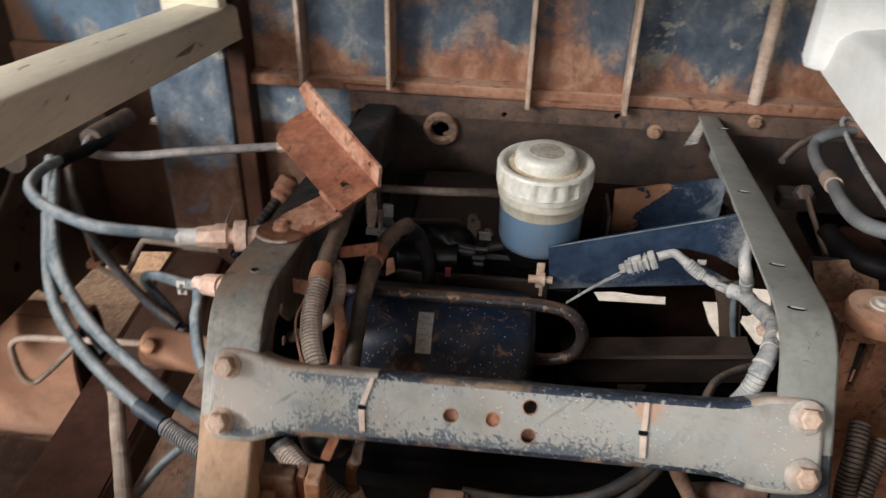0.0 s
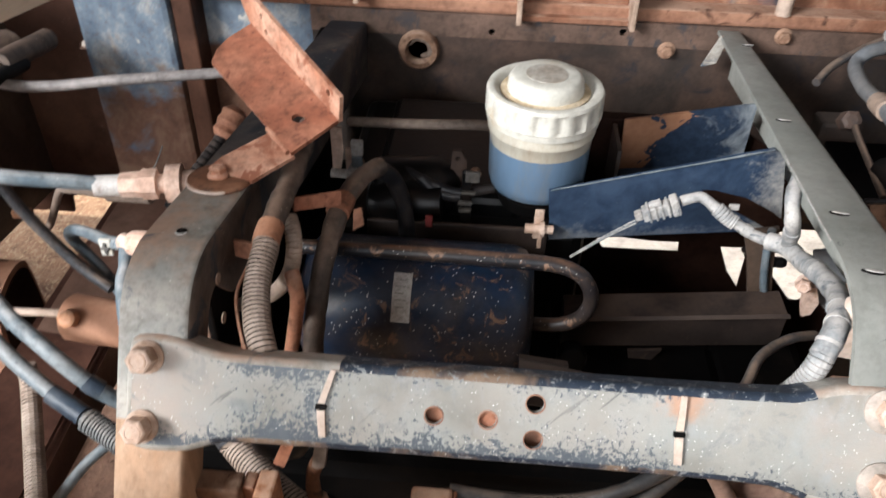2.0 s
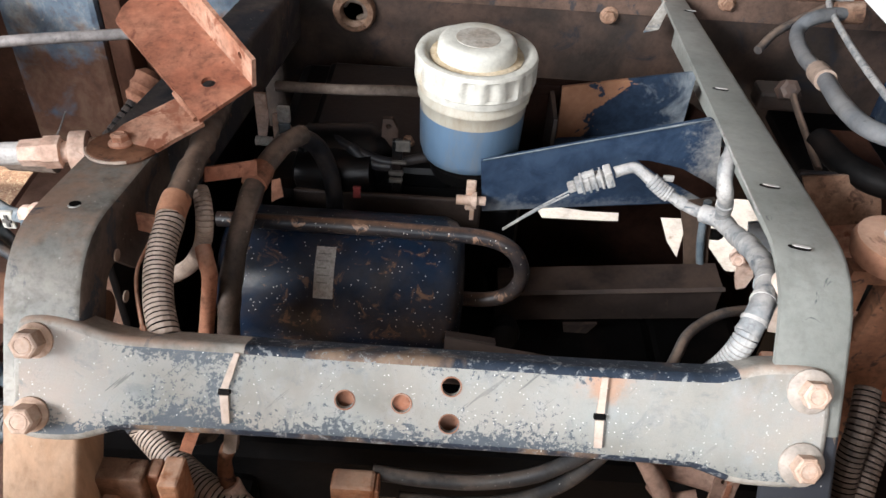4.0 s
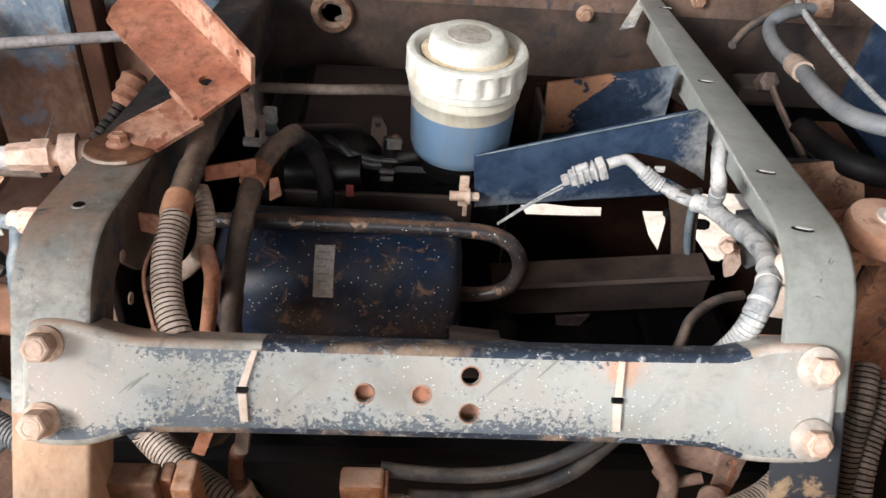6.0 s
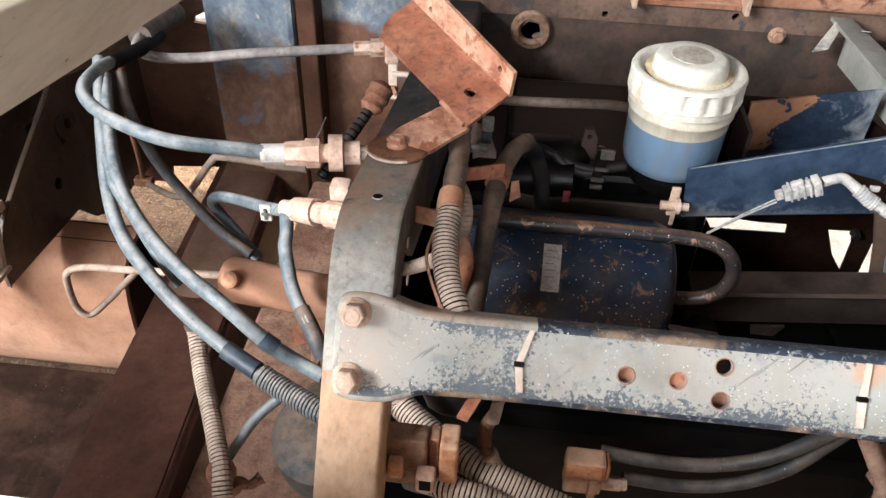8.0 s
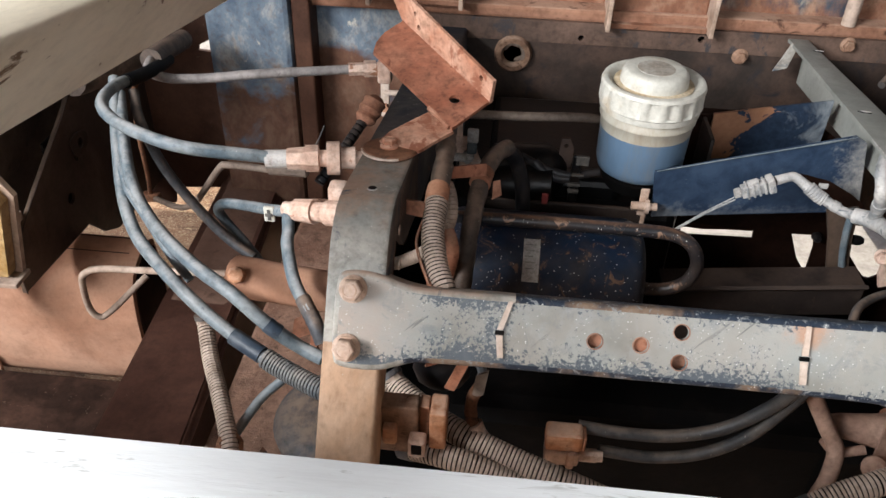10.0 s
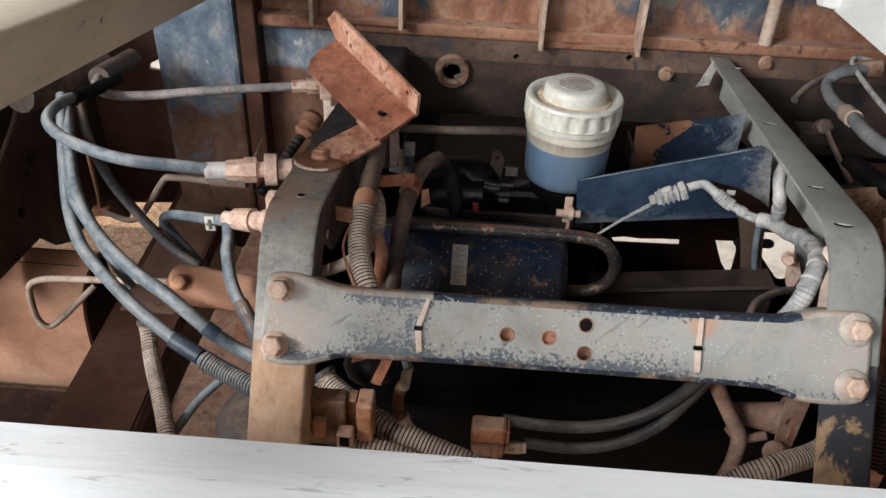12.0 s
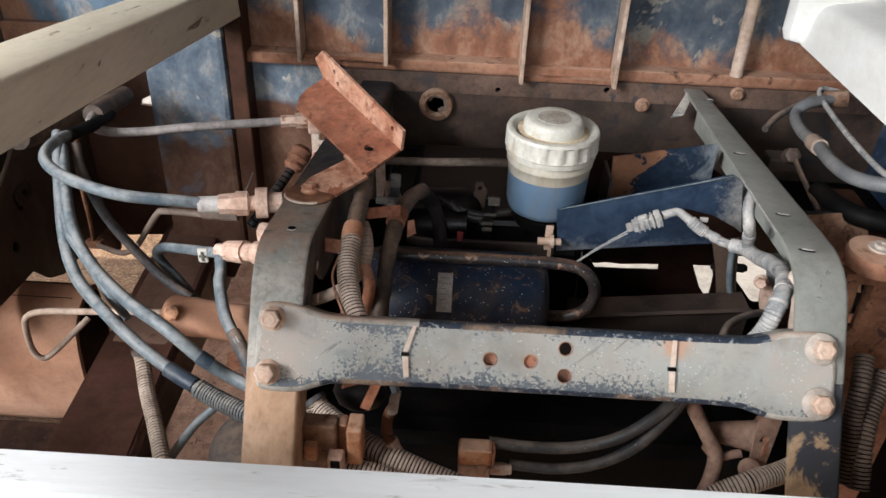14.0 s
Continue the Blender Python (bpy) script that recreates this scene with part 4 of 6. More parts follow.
for u, lean in ((-0.165, 0.012), (0.151, 0.002)):
    tie = thing("cable_tie", "tan nylon cable tie strapped round the cross member", "cable tie", group="cable ties")
    up = plate([(-0.0022 + lean * 0.8, 0.001), (0.0026 + lean * 0.8, 0.001), (0.0034, -0.03), (-0.0030, -0.03)], [], 0.0026, FACE @ Matrix.Translation((u, 0, 0.004)), rim=0.0008)
    part("upper_band", up, "tie", tie)
    part("lower_band", plate([(-0.0036, -0.036), (0.0036, -0.036), (0.0034 + lean * 0.2, -0.060), (-0.0030 + lean * 0.2, -0.060)], [], 0.0026, FACE @ Matrix.Translation((u, 0, 0.004)), rim=0.0008), "tie", tie)
    part("buckle", plate([(-0.0048, -0.0312), (0.0048, -0.0312), (0.0048, -0.0352), (-0.0048, -0.0352)], [], 0.005, FACE @ Matrix.Translation((u, 0, 0.0045)), rim=0.0008), "black", tie)

M["faint_print"] = dusty("faint_print", (0.20, 0.19, 0.18), (0.26, 0.25, 0.23), scale=60)

# ---- white front frame of the cab ----
sill = thing("cab_sill", "white painted cab sill with scuffs and dirt streaks", "body sill", group="cab sills")


def sill_line(p0, p1, w):
    """Cross section swept from p0 to p1: inner face, rounded ridge, top face, outer drop. w rows: (sideways, up)."""
    own = bmesh.new()
    rows = []
    for k in range(13):
        t = k / 12
        p = Vector(p0).lerp(Vector(p1), t)
        rows.append([own.verts.new(p + Vector((a, 0, b))) for a, b in w])
    for p, q in zip(rows, rows[1:]):
        for k in range(len(w)):
            own.faces.new((p[k], p[(k + 1) % len(w)], q[(k + 1) % len(w)], q[k]))
    own.faces.new(rows[0][::-1])
    own.faces.new(rows[-1])
    return own


sec = [(0, 0), (-0.004, 0.058), (-0.0075, 0.0645), (-0.014, 0.0675), (-0.085, 0.075), (-0.095, 0.07), (-0.10, 0.0), (-0.05, -0.004)]
part("inner_sheet", sill_line((-0.578, -0.62, 1.105), (-0.578, 0.86, 0.888), sec), "sill_white", sill, smooth=True)
part("pillar", box(-0.72, -0.592, 0.80, 0.858, 0.93, 1.21, 0.025), "sill_white", sill, smooth=True)
sill2 = thing("cab_sill", "bright white painted cab sill with a folded seam", "body sill", group="cab sills")
sec2 = [(0, 0), (0.012, 0.06), (0.022, 0.075), (0.04, 0.082), (0.16, 0.098), (0.17, 0.09), (0.17, 0.0), (0.08, -0.004)]
part("inner_sheet", sill_line((0.30, -0.62, 1.098), (0.548, 0.86, 0.896), sec2), "white_paint", sill2, smooth=True)
part("pillar", box(0.505, 0.70, 0.80, 0.858, 0.90, 1.21, 0.025), "white_paint", sill2, smooth=True)
part("seam", tube([(0.56, 0.66, 1.0), (0.66, 0.64, 1.015), (0.72, 0.63, 1.02)], 0.003, 8), "white_paint", sill2, smooth=True)

bar = thing("front_bar", "white painted front cross bar with fine scratches", "body bar")
bm = bmesh.new()
ends_of_bar = []
for x in (-1.3, 1.3):
    ends_of_bar.append([bm.verts.new((x, y, z)) for y, z in ((-0.247, 0.74), (-0.245, 0.824), (-0.249, 0.8315), (-0.287, 0.8362), (-0.297, 0.8368), (-0.352, 0.835), (-0.360, 0.828), (-0.362, 0.74))])
for k in range(8):
    bm.faces.new((ends_of_bar[0][k], ends_of_bar[0][(k + 1) % 8], ends_of_bar[1][(k + 1) % 8], ends_of_bar[1][k]))
bm.faces.new(ends_of_bar[0][::-1])
bm.faces.new(ends_of_bar[1])
part("beam", bm, "bar_white", bar, "folded beam with a sloping back edge")
part("lip", box(-1.3, 1.3, -0.375, -0.3615, 0.72, 0.80, 0.004), "bar_white", bar)
for x in (-1.27, 1.23):
    part("stay", box(x, x + 0.04, -0.33, -0.28, -0.01, 0.75, 0.004), "bar_white", bar)


# ---- rusty angle bracket on the left rail ----
brk = thing("angle_bracket", "bent rusty angle bracket bolted on a frame rail", "bracket")


def sheet(pts, thick, holes=(), rim=0.001):
    """A flat sheet through corners given in space; thick is laid below its face."""
    p = [Vector(q) for q in pts]
    m = basis(p[0], p[1] - p[0], p[2] - p[0])
    back = m.inverted()
    flat = [back @ q for q in p]
    area = sum(a.x * b.y - b.x * a.y for a, b in zip(flat, flat[1:] + flat[:1]))
    cuts = [circle2((back @ Vector(c)).x, (back @ Vector(c)).y, r, 12) for c, r in holes]
    return plate([(q.x, q.y) for q in flat][::1 if area > 0 else -1], cuts, thick, m, rim=rim)


part("level_leg", sheet([(-0.242, 0.237, 0.875), (-0.199, 0.290, 0.889), (-0.332, 0.436, 0.933), (-0.354, 0.407, 0.925), (-0.362, 0.386, 0.919), (-0.363, 0.365, 0.914)], 0.005, [((-0.244, 0.288, 0.889), 0.0075)]), "rust_face", brk, "level leg, bare red rust with a bolt hole")
# Paler rust than the level leg: the light on this face is painted in.
part("upright_leg", sheet([(-0.199, 0.289, 0.886), (-0.1955, 0.285, 0.919), (-0.334, 0.4375, 0.975), (-0.348, 0.4530, 0.957), (-0.334, 0.4375, 0.933)], 0.005, [((-0.306, 0.4066, 0.935), 0.004), ((-0.312, 0.4133, 0.952), 0.0035), ((-0.212, 0.3033, 0.914), 0.004)]), "rust_pale", brk, "upright leg, paler rust with the light on it painted in")
part("weld", tube([(-0.276, 0.273, 0.8825), (-0.262, 0.258, 0.8785), (-0.246, 0.240, 0.8735)], 0.0032, 8, wobble=0.5), "rust_pale", brk, "lumpy weld bead", smooth=True)
part("arm", sheet([(-0.333, 0.228, 0.8555), (-0.281, 0.212, 0.853), (-0.263, 0.228, 0.859), (-0.241, 0.246, 0.866), (-0.274, 0.280, 0.8745), (-0.322, 0.243, 0.8615)], 0.005), "rust_pale", brk, "sloping arm")
# The foot's dark rust holds grease and the shade under the bracket.
part("foot", turned([(0, 0.034), (0.003, 0.036), (0.006, 0.034), (0.007, 0.030)], (-0.318, 0.220, 0.8445), (-0.318, 0.354, 1.85), 26), "bracket_rust", brk, "dark greasy foot, with the bracket's shade painted in", smooth=True)
part("foot_edge", tube([(-0.318 + 0.0352 * math.cos(a), 0.220 + 0.0350 * math.sin(a), 0.8475 - 0.0047 * math.sin(a)) for a in [radians(190 + 15 * k) for k in range(8)]], 0.0016, 6, wobble=0.6), "tie", brk, "pale scraped edge of the foot", smooth=True)
hexbolt(brk, (-0.319, 0.219, 0.852), (0, 0.134, 1), 0.009, 0.012, "rust_plate", length=0.007)

# ---- fluid reservoir ----
res_c = Vector((0.037, 0.466, 0))
tank = thing("fluid_reservoir", "translucent white reservoir half full of blue fluid, ribbed screw cap", "fluid reservoir")


def lathe(rows, sides=40, flute=0.0, n=26):
    own = bmesh.new()
    rings = []
    for z, r, f in rows:
        ring = []
        for k in range(sides * 3 if flute else sides):
            a = 2 * math.pi * k / (sides * 3 if flute else sides)
            rr = r - f * flute * (0.5 + 0.5 * math.copysign(min(1, abs(math.sin(n * a / 2)) * 2.5), math.sin(n * a / 2)))
            ring.append(own.verts.new((res_c.x + rr * math.cos(a), res_c.y + rr * math.sin(a), z)))
        rings.append(ring)
    for p, q in zip(rings, rings[1:]):
        for k in range(len(p)):
            own.faces.new((p[k], p[(k + 1) % len(p)], q[(k + 1) % len(p)], q[k]))
    own.faces.new(rings[0][::-1])
    own.faces.new(rings[-1])
    return own


part("fluid", lathe([(0.704, 0.044, 0), (0.7055, 0.054, 0), (0.712, 0.0635, 0), (0.724, 0.067, 0), (0.780, 0.0685, 0)]), "fluid_shell", tank, "lower half filled with blue fluid", smooth=True)
part("body", lathe([(0.7802, 0.0685, 0), (0.796, 0.0695, 0), (0.799, 0.0722, 0), (0.803, 0.0722, 0), (0.806, 0.0698, 0), (0.82, 0.0698, 0)]), "shell", tank, smooth=True)
cap = part("cap", lathe([(0.8125, 0.0700, 0), (0.8135, 0.0745, 0), (0.822, 0.0750, 0), (0.824, 0.0770, 0), (0.826, 0.0770, 1), (0.849, 0.0765, 1), (0.8515, 0.0768, 0), (0.856, 0.0748, 0), (0.8575, 0.070, 0), (0.856, 0.065, 0), (0.850, 0.060, 0), (0.849, 0.050, 0)], flute=0.0034, n=36), "cap", tank, "yellowed ribbed screw cap", smooth=True)
part("lid", lathe([(0.847, 0.0495, 0), (0.851, 0.0502, 0), (0.866, 0.0490, 0), (0.871, 0.0465, 0), (0.8735, 0.042, 0), (0.873, 0.030, 0)]), "cap", cap, smooth=True)
part("dirt_ring", lathe([(0.848, 0.0495, 0), (0.8505, 0.0590, 0), (0.8515, 0.0585, 0), (0.8525, 0.0502, 0)]), "dirt", cap, smooth=True)
part("lid_disc", lathe([(0.8725, 0.0275, 0), (0.8736, 0.0272, 0), (0.8739, 0.024, 0), (0.8739, 0.01, 0)]), "lid_top", cap, "grey stained top of the lid", smooth=True)
part("base_cup", lathe([(0.68, 0.050, 0), (0.700, 0.056, 0), (0.7036, 0.047, 0)]), "black", tank, smooth=True)
part("tab", box(0.036, 0.049, 0.390, 0.395, 0.664, 0.712, 0.002), "bolt", tank)
part("tab_tip", box(0.043, 0.049, 0.390, 0.394, 0.648, 0.667, 0.001), "bolt", tank)
part("screw", turned([(-0.02, 0.006), (-0.02, 0.0065), (0.0, 0.0065), (0.0, 0.011), (0.006, 0.011), (0.006, 0.006), (0.018, 0.006)], (0.044, 0.384, 0.686), (1.044, 0.384, 0.686), 12), "bolt", tank)

# blue carrier arm from the right rail to the reservoir
arm = thing("carrier_arm", "folded blue steel carrier arm, scratched and dusty", "bracket")
part("near_wall", plate([(0.052, 0.740), (0.335, 0.805), (0.352, 0.795), (0.376, 0.690), (0.370, 0.678), (0.060, 0.660)], [], 0.005, basis((0, 0.39, 0), (1, 0.11, 0), (0, 0, 1)), rim=0.001), "dusted_blue", arm)
part("worn_rim", tube([(0.054, 0.3942, 0.7425), (0.20, 0.4102, 0.7752), (0.333, 0.4248, 0.8048)], 0.0011, 6, wobble=0.8), "hose", arm, "worn pale upper edge", smooth=True)
# Dark strip laid on the wall as the shadow gap along the harness.
part("torn_slot", plate([(0.254, 0.743), (0.272, 0.742), (0.317, 0.73), (0.359, 0.707), (0.384, 0.688), (0.389, 0.672), (0.364, 0.676), (0.325, 0.699), (0.283, 0.722)], [], 0.001, basis((0, 0.3885, 0), (1, 0.11, 0), (0, 0, 1))), "shade_brown", arm, "dark strip painted for the shadow gap above the harness")
part("far_wall", plate([(0.168, 0.750), (0.36, 0.778), (0.36, 0.66), (0.172, 0.66)], [], 0.005, basis((0, 0.565, 0), (1, 0.1, 0), (0, 0, 1)), rim=0.001), "flaked_blue", arm, "far wall with rust where the paint came off")
part("floor_sheet", sheet([(0.06, 0.400, 0.662), (0.34, 0.430, 0.676), (0.36, 0.60, 0.676), (0.172, 0.58, 0.664)], 0.004), "blue", arm)
part("end_plate", box(0.15, 0.156, 0.50, 0.58, 0.66, 0.745, 0.001), "rust_dark", arm)

# ---- dark cylinder with a bent pipe round it ----
cyl = thing("air_cylinder", "black lying cylinder, oily, specked with dirt, small label", "cylinder tank")
part("body", turned([(0, 0.04), (0.004, 0.07), (0.014, 0.084), (0.03, 0.089), (0.272, 0.089), (0.287, 0.083), (0.297, 0.066), (0.300, 0.03)], (-0.260, 0.297, 0.612), (1, 0.297, 0.612), 40), "tank_black", cyl, smooth=True)
bm = bmesh.new()
rows = []
for k in range(7):
    a = radians(112 + 40 * k / 6)
    rows.append([bm.verts.new((x, 0.297 + 0.0896 * math.cos(a), 0.612 + 0.0896 * math.sin(a))) for x in (-0.137, -0.114)])
for p, q in zip(rows, rows[1:]):
    bm.faces.new((p[0], p[1], q[1], q[0]))
sticker = part("sticker", bm, "label", cyl, "small pale sticker with unreadable lines")
for k in range(5):
    a = radians(118 + 5.5 * k)
    p, d = Vector((0, 0.297 + 0.0900 * math.cos(a), 0.612 + 0.0900 * math.sin(a))), Vector((0, -math.sin(a), math.cos(a))) * 0.0008
    own = bmesh.new()
    own.faces.new([own.verts.new(q) for q in (p + d + Vector((-0.134, 0, 0)), p + d + Vector((-0.119 - 0.002 * (k % 3), 0, 0)), p - d + Vector((-0.119 - 0.002 * (k % 3), 0, 0)), p - d + Vector((-0.134, 0, 0)))])
    part("printed_bar", own, "faint_print", sticker)
pipe = thing("bent_pipe", "black steel pipe bent in a loop, rust showing through", "pipe")
part("pipe", tube([(-0.26, 0.292, 0.703), (-0.231, 0.290, 0.705), (-0.136, 0.285, 0.710), (-0.009, 0.280, 0.713), (0.060, 0.275, 0.714), (0.093, 0.268, 0.703), (0.107, 0.265, 0.672), (0.098, 0.267, 0.638), (0.070, 0.272, 0.618), (0.02, 0.28, 0.609)], 0.0095, 14), "pipe_worn", pipe, smooth=True)

# dark engine parts between the rails
eng = thing("engine_block", "dark oily engine block with housings, pipes and black fill for deep shade", "engine")
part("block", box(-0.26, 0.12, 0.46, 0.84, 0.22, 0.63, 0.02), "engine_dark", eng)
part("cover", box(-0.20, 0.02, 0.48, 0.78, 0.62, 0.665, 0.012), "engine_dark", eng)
# Black boxes are added to fill the gaps that lie in deep shade.
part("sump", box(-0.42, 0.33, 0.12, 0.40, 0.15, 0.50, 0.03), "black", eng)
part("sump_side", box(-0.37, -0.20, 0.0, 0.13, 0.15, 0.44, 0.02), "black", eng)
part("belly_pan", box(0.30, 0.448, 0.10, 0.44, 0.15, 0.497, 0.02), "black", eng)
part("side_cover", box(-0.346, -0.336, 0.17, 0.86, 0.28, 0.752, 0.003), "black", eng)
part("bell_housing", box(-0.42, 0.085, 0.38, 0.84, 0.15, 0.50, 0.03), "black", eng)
part("housing", turned([(0, 0.03), (0.01, 0.045), (0.10, 0.048), (0.12, 0.035), (0.13, 0.02)], (-0.20, 0.50, 0.66), (0.9, 0.55, 0.68), 24), "engine_dark", eng, smooth=True)
part("oil_pipe", tube([(-0.256, 0.62, 0.699), (-0.15, 0.60, 0.712), (-0.023, 0.58, 0.727), (0.03, 0.58, 0.70)], 0.008, 12), "ring_dull", eng, "dusty horizontal pipe", smooth=True)
part("oil_pipe", tube([(-0.16, 0.50, 0.70), (-0.12, 0.47, 0.695), (-0.07, 0.46, 0.685), (-0.02, 0.47, 0.69)], 0.007, 10), "hose_black", eng, smooth=True)
for x, z, w, h in ((-0.051, 0.712, 0.010, 0.016), (-0.056, 0.691, 0.010, 0.004), (-0.060, 0.672, 0.010, 0.006), (-0.060, 0.660, 0.009, 0.006)):
    part("clip", box(x - w, x + w, 0.446, 0.452, z, z + h, 0.001), "clip_dim", eng)
part("strut", box(-0.066, -0.052, 0.452, 0.460, 0.640, 0.725, 0.002), "engine_dark", eng)
part("rust_lug", plate([(-0.087, 0.675), (-0.062, 0.675), (-0.062, 0.712), (-0.070, 0.728), (-0.083, 0.728)], [circle2(-0.075, 0.716, 0.004)], 0.008, basis((0, 0.50, 0), (1, 0, 0), (0, 0, 1)), rim=0.001), "rust_dark", eng, "grimy lug")
part("elbow", tube([(-0.125, 0.47, 0.700), (-0.108, 0.462, 0.688), (-0.085, 0.458, 0.680), (-0.068, 0.458, 0.680)], 0.008, 12), "hose_black", eng, smooth=True)
part("manifold", turned([(0, 0.02), (0.006, 0.030), (0.06, 0.034), (0.09, 0.026), (0.11, 0.026)], (-0.20, 0.47, 0.655), (-0.08, 0.455, 0.670), 22), "engine_dark", eng, smooth=True)
part("cover_cap", turned([(0, 0.010), (0.004, 0.021), (0.012, 0.024), (0.03, 0.024)], (-0.184, 0.492, 0.658), (-0.196, 0.55, 0.60), 22), "pipe_grey", eng, "dull grey round cap", smooth=True)
part("heat_shield", box(-0.20, 0.06, 0.432, 0.440, 0.600, 0.648, 0.003), "bar_brown", eng, "dusty brown shield edge")
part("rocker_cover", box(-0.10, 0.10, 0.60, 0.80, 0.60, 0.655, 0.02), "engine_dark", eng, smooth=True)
for x in (-0.15, -0.05, 0.03):
    hexbolt(eng, (x, 0.54, 0.665), (0, 0, 1), 0.007, 0.010, "rust_dark_bolt", length=0.006)
part("flange_plate", plate([(-0.02, 0.60), (0.09, 0.60), (0.10, 0.66), (0.05, 0.69), (-0.01, 0.68)], [circle2(0.04, 0.64, 0.010)], 0.006, basis((0, 0.455, 0), (1, 0, 0), (0, 0.2, 1)), rim=0.001), "engine_dark", eng)
part("red_tag", box(-0.1115, -0.1015, 0.39, 0.394, 0.672, 0.690, 0.001), "fluid_red", eng)

# dark plate at the right with gaps that show the sunlit ground
shield = thing("splash_shield", "dark splash shield with torn gaps", "shield")
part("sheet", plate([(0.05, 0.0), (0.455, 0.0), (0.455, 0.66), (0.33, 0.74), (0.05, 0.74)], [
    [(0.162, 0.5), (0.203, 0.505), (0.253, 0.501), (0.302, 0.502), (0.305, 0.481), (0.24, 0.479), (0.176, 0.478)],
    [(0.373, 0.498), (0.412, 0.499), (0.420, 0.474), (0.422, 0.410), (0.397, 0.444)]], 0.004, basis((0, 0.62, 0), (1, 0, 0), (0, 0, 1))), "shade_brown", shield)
# Added dark sheet whose ragged lower edge bounds the sunlit ground.
part("rear_flap", sheet([(0.06, 0.95, 0.268), (0.25, 0.95, 0.269), (0.27, 0.95, 0.273), (0.31, 0.95, 0.270), (0.36, 0.95, 0.274), (0.445, 0.95, 0.276), (0.445, 0.95, 0.46), (0.06, 0.95, 0.46)], 0.004), "shade_brown", shield, "dark ragged sheet added to cut off the lit ground")
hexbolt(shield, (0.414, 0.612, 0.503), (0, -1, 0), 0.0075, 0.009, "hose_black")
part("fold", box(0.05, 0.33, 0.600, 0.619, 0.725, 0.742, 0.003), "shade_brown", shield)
xb = thing("inner_cross_bar", "dark channel bar across the frame", "frame beam")
part("bar", plate([(0.09, 0.508), (0.388, 0.540), (0.388, 0.597), (0.09, 0.562)], [], 0.05, basis((0, 0.345, 0), (1, 0, 0), (0, 0, 1)), rim=0.003), "bar_brown", xb)
part("lip", sheet([(0.09, 0.342, 0.558), (0.388, 0.342, 0.593), (0.388, 0.335, 0.600), (0.09, 0.335, 0.565)], 0.006), "bar_brown", xb, "folded upper lip")
part("bolt_lug", sheet([(0.185, 0.343, 0.515), (0.232, 0.343, 0.520), (0.222, 0.343, 0.502), (0.205, 0.343, 0.480), (0.192, 0.343, 0.482)], 0.005), "bar_brown", xb)
tray2 = thing("flat_strip", "brown dusty flat strip behind the cross member", "strip")
part("strip", sheet([(0.02, 0.16, 0.662), (0.262, 0.105, 0.682), (0.262, 0.085, 0.672), (0.02, 0.115, 0.640)], 0.006), "bar_brown", tray2)
part("hook_end", sheet([(0.02, 0.163, 0.664), (0.075, 0.152, 0.668), (0.075, 0.168, 0.660), (0.02, 0.178, 0.656)], 0.004), "bar_brown", tray2)
knob = thing("rubber_buffer", "black round rubber buffer on the inner bar", "buffer")
part("buffer", turned([(0, 0.012), (0.004, 0.019), (0.02, 0.021), (0.03, 0.018), (0.034, 0.010)], (0.098, 0.30, 0.545), (0.10, 0.10, 0.60), 22), "black", knob, smooth=True)
hang = thing("hanger_plate", "dark pressed hanger plate with bolts", "bracket")
part("plate", plate([(0.318, 0.690), (0.362, 0.700), (0.368, 0.650), (0.377, 0.605), (0.385, 0.575), (0.390, 0.549), (0.364, 0.546), (0.350, 0.580), (0.335, 0.640)], [], 0.008, basis((0, 0.40, 0), (1, 0, 0), (0, 0, 1)), rim=0.002), "panel_dark", hang)
# Blue grey rib carries the lit right side of the dark plate.
part("rib", tube([(0.351, 0.397, 0.700), (0.355, 0.396, 0.655), (0.364, 0.397, 0.610), (0.376, 0.398, 0.572), (0.384, 0.399, 0.553)], 0.0055, 10), "hose", hang, "raised blue grey rib, the plate's lit side put into its colour", smooth=True)
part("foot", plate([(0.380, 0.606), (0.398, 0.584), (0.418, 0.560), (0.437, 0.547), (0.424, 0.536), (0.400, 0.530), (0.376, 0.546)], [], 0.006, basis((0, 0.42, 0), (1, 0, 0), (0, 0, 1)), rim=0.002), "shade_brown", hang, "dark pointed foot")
# Dark sheet added to hide lit ground where only shade belongs.
part("skirt", plate([(0.386, 0.552), (0.437, 0.549), (0.520, 0.606), (0.520, 0.25), (0.386, 0.25)], [], 0.005, basis((0, 0.43, 0), (1, 0, 0), (0, 0, 1)), rim=0.001), "shade_brown", hang, "dark sheet added below the foot to hide lit ground")
part("pin", turned([(0, 0.008), (0.010, 0.008), (0.016, 0.005)], (0.372, 0.405, 0.640), (0.6, 0.40, 0.635), 10), "black", hang)


# ---- hoses, cables and harnesses ----
def hose(name, label, category, pts, r, mat="hose", ridge=0.0, group="", pitch=0.0052, wobble=0.04, groove="black", cuff=True):
    t = thing(name, label, category, group=group)
    run = part("tube", tube(pts, r, 12 if not ridge else 14, 8, ridge, pitch, wobble=0 if ridge else wobble), mat, t, smooth=not ridge)
    if ridge:
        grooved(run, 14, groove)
    if ridge and r > 0.011 and cuff:
        a, b = Vector(pts[0]), Vector(pts[1])
        part("end_cuff", tube([a.lerp(b, -0.15), a.lerp(b, 0.25)], r * 1.08, 14, straight=True), "hose_dark", t, "smooth end cuff", smooth=True)
    return t


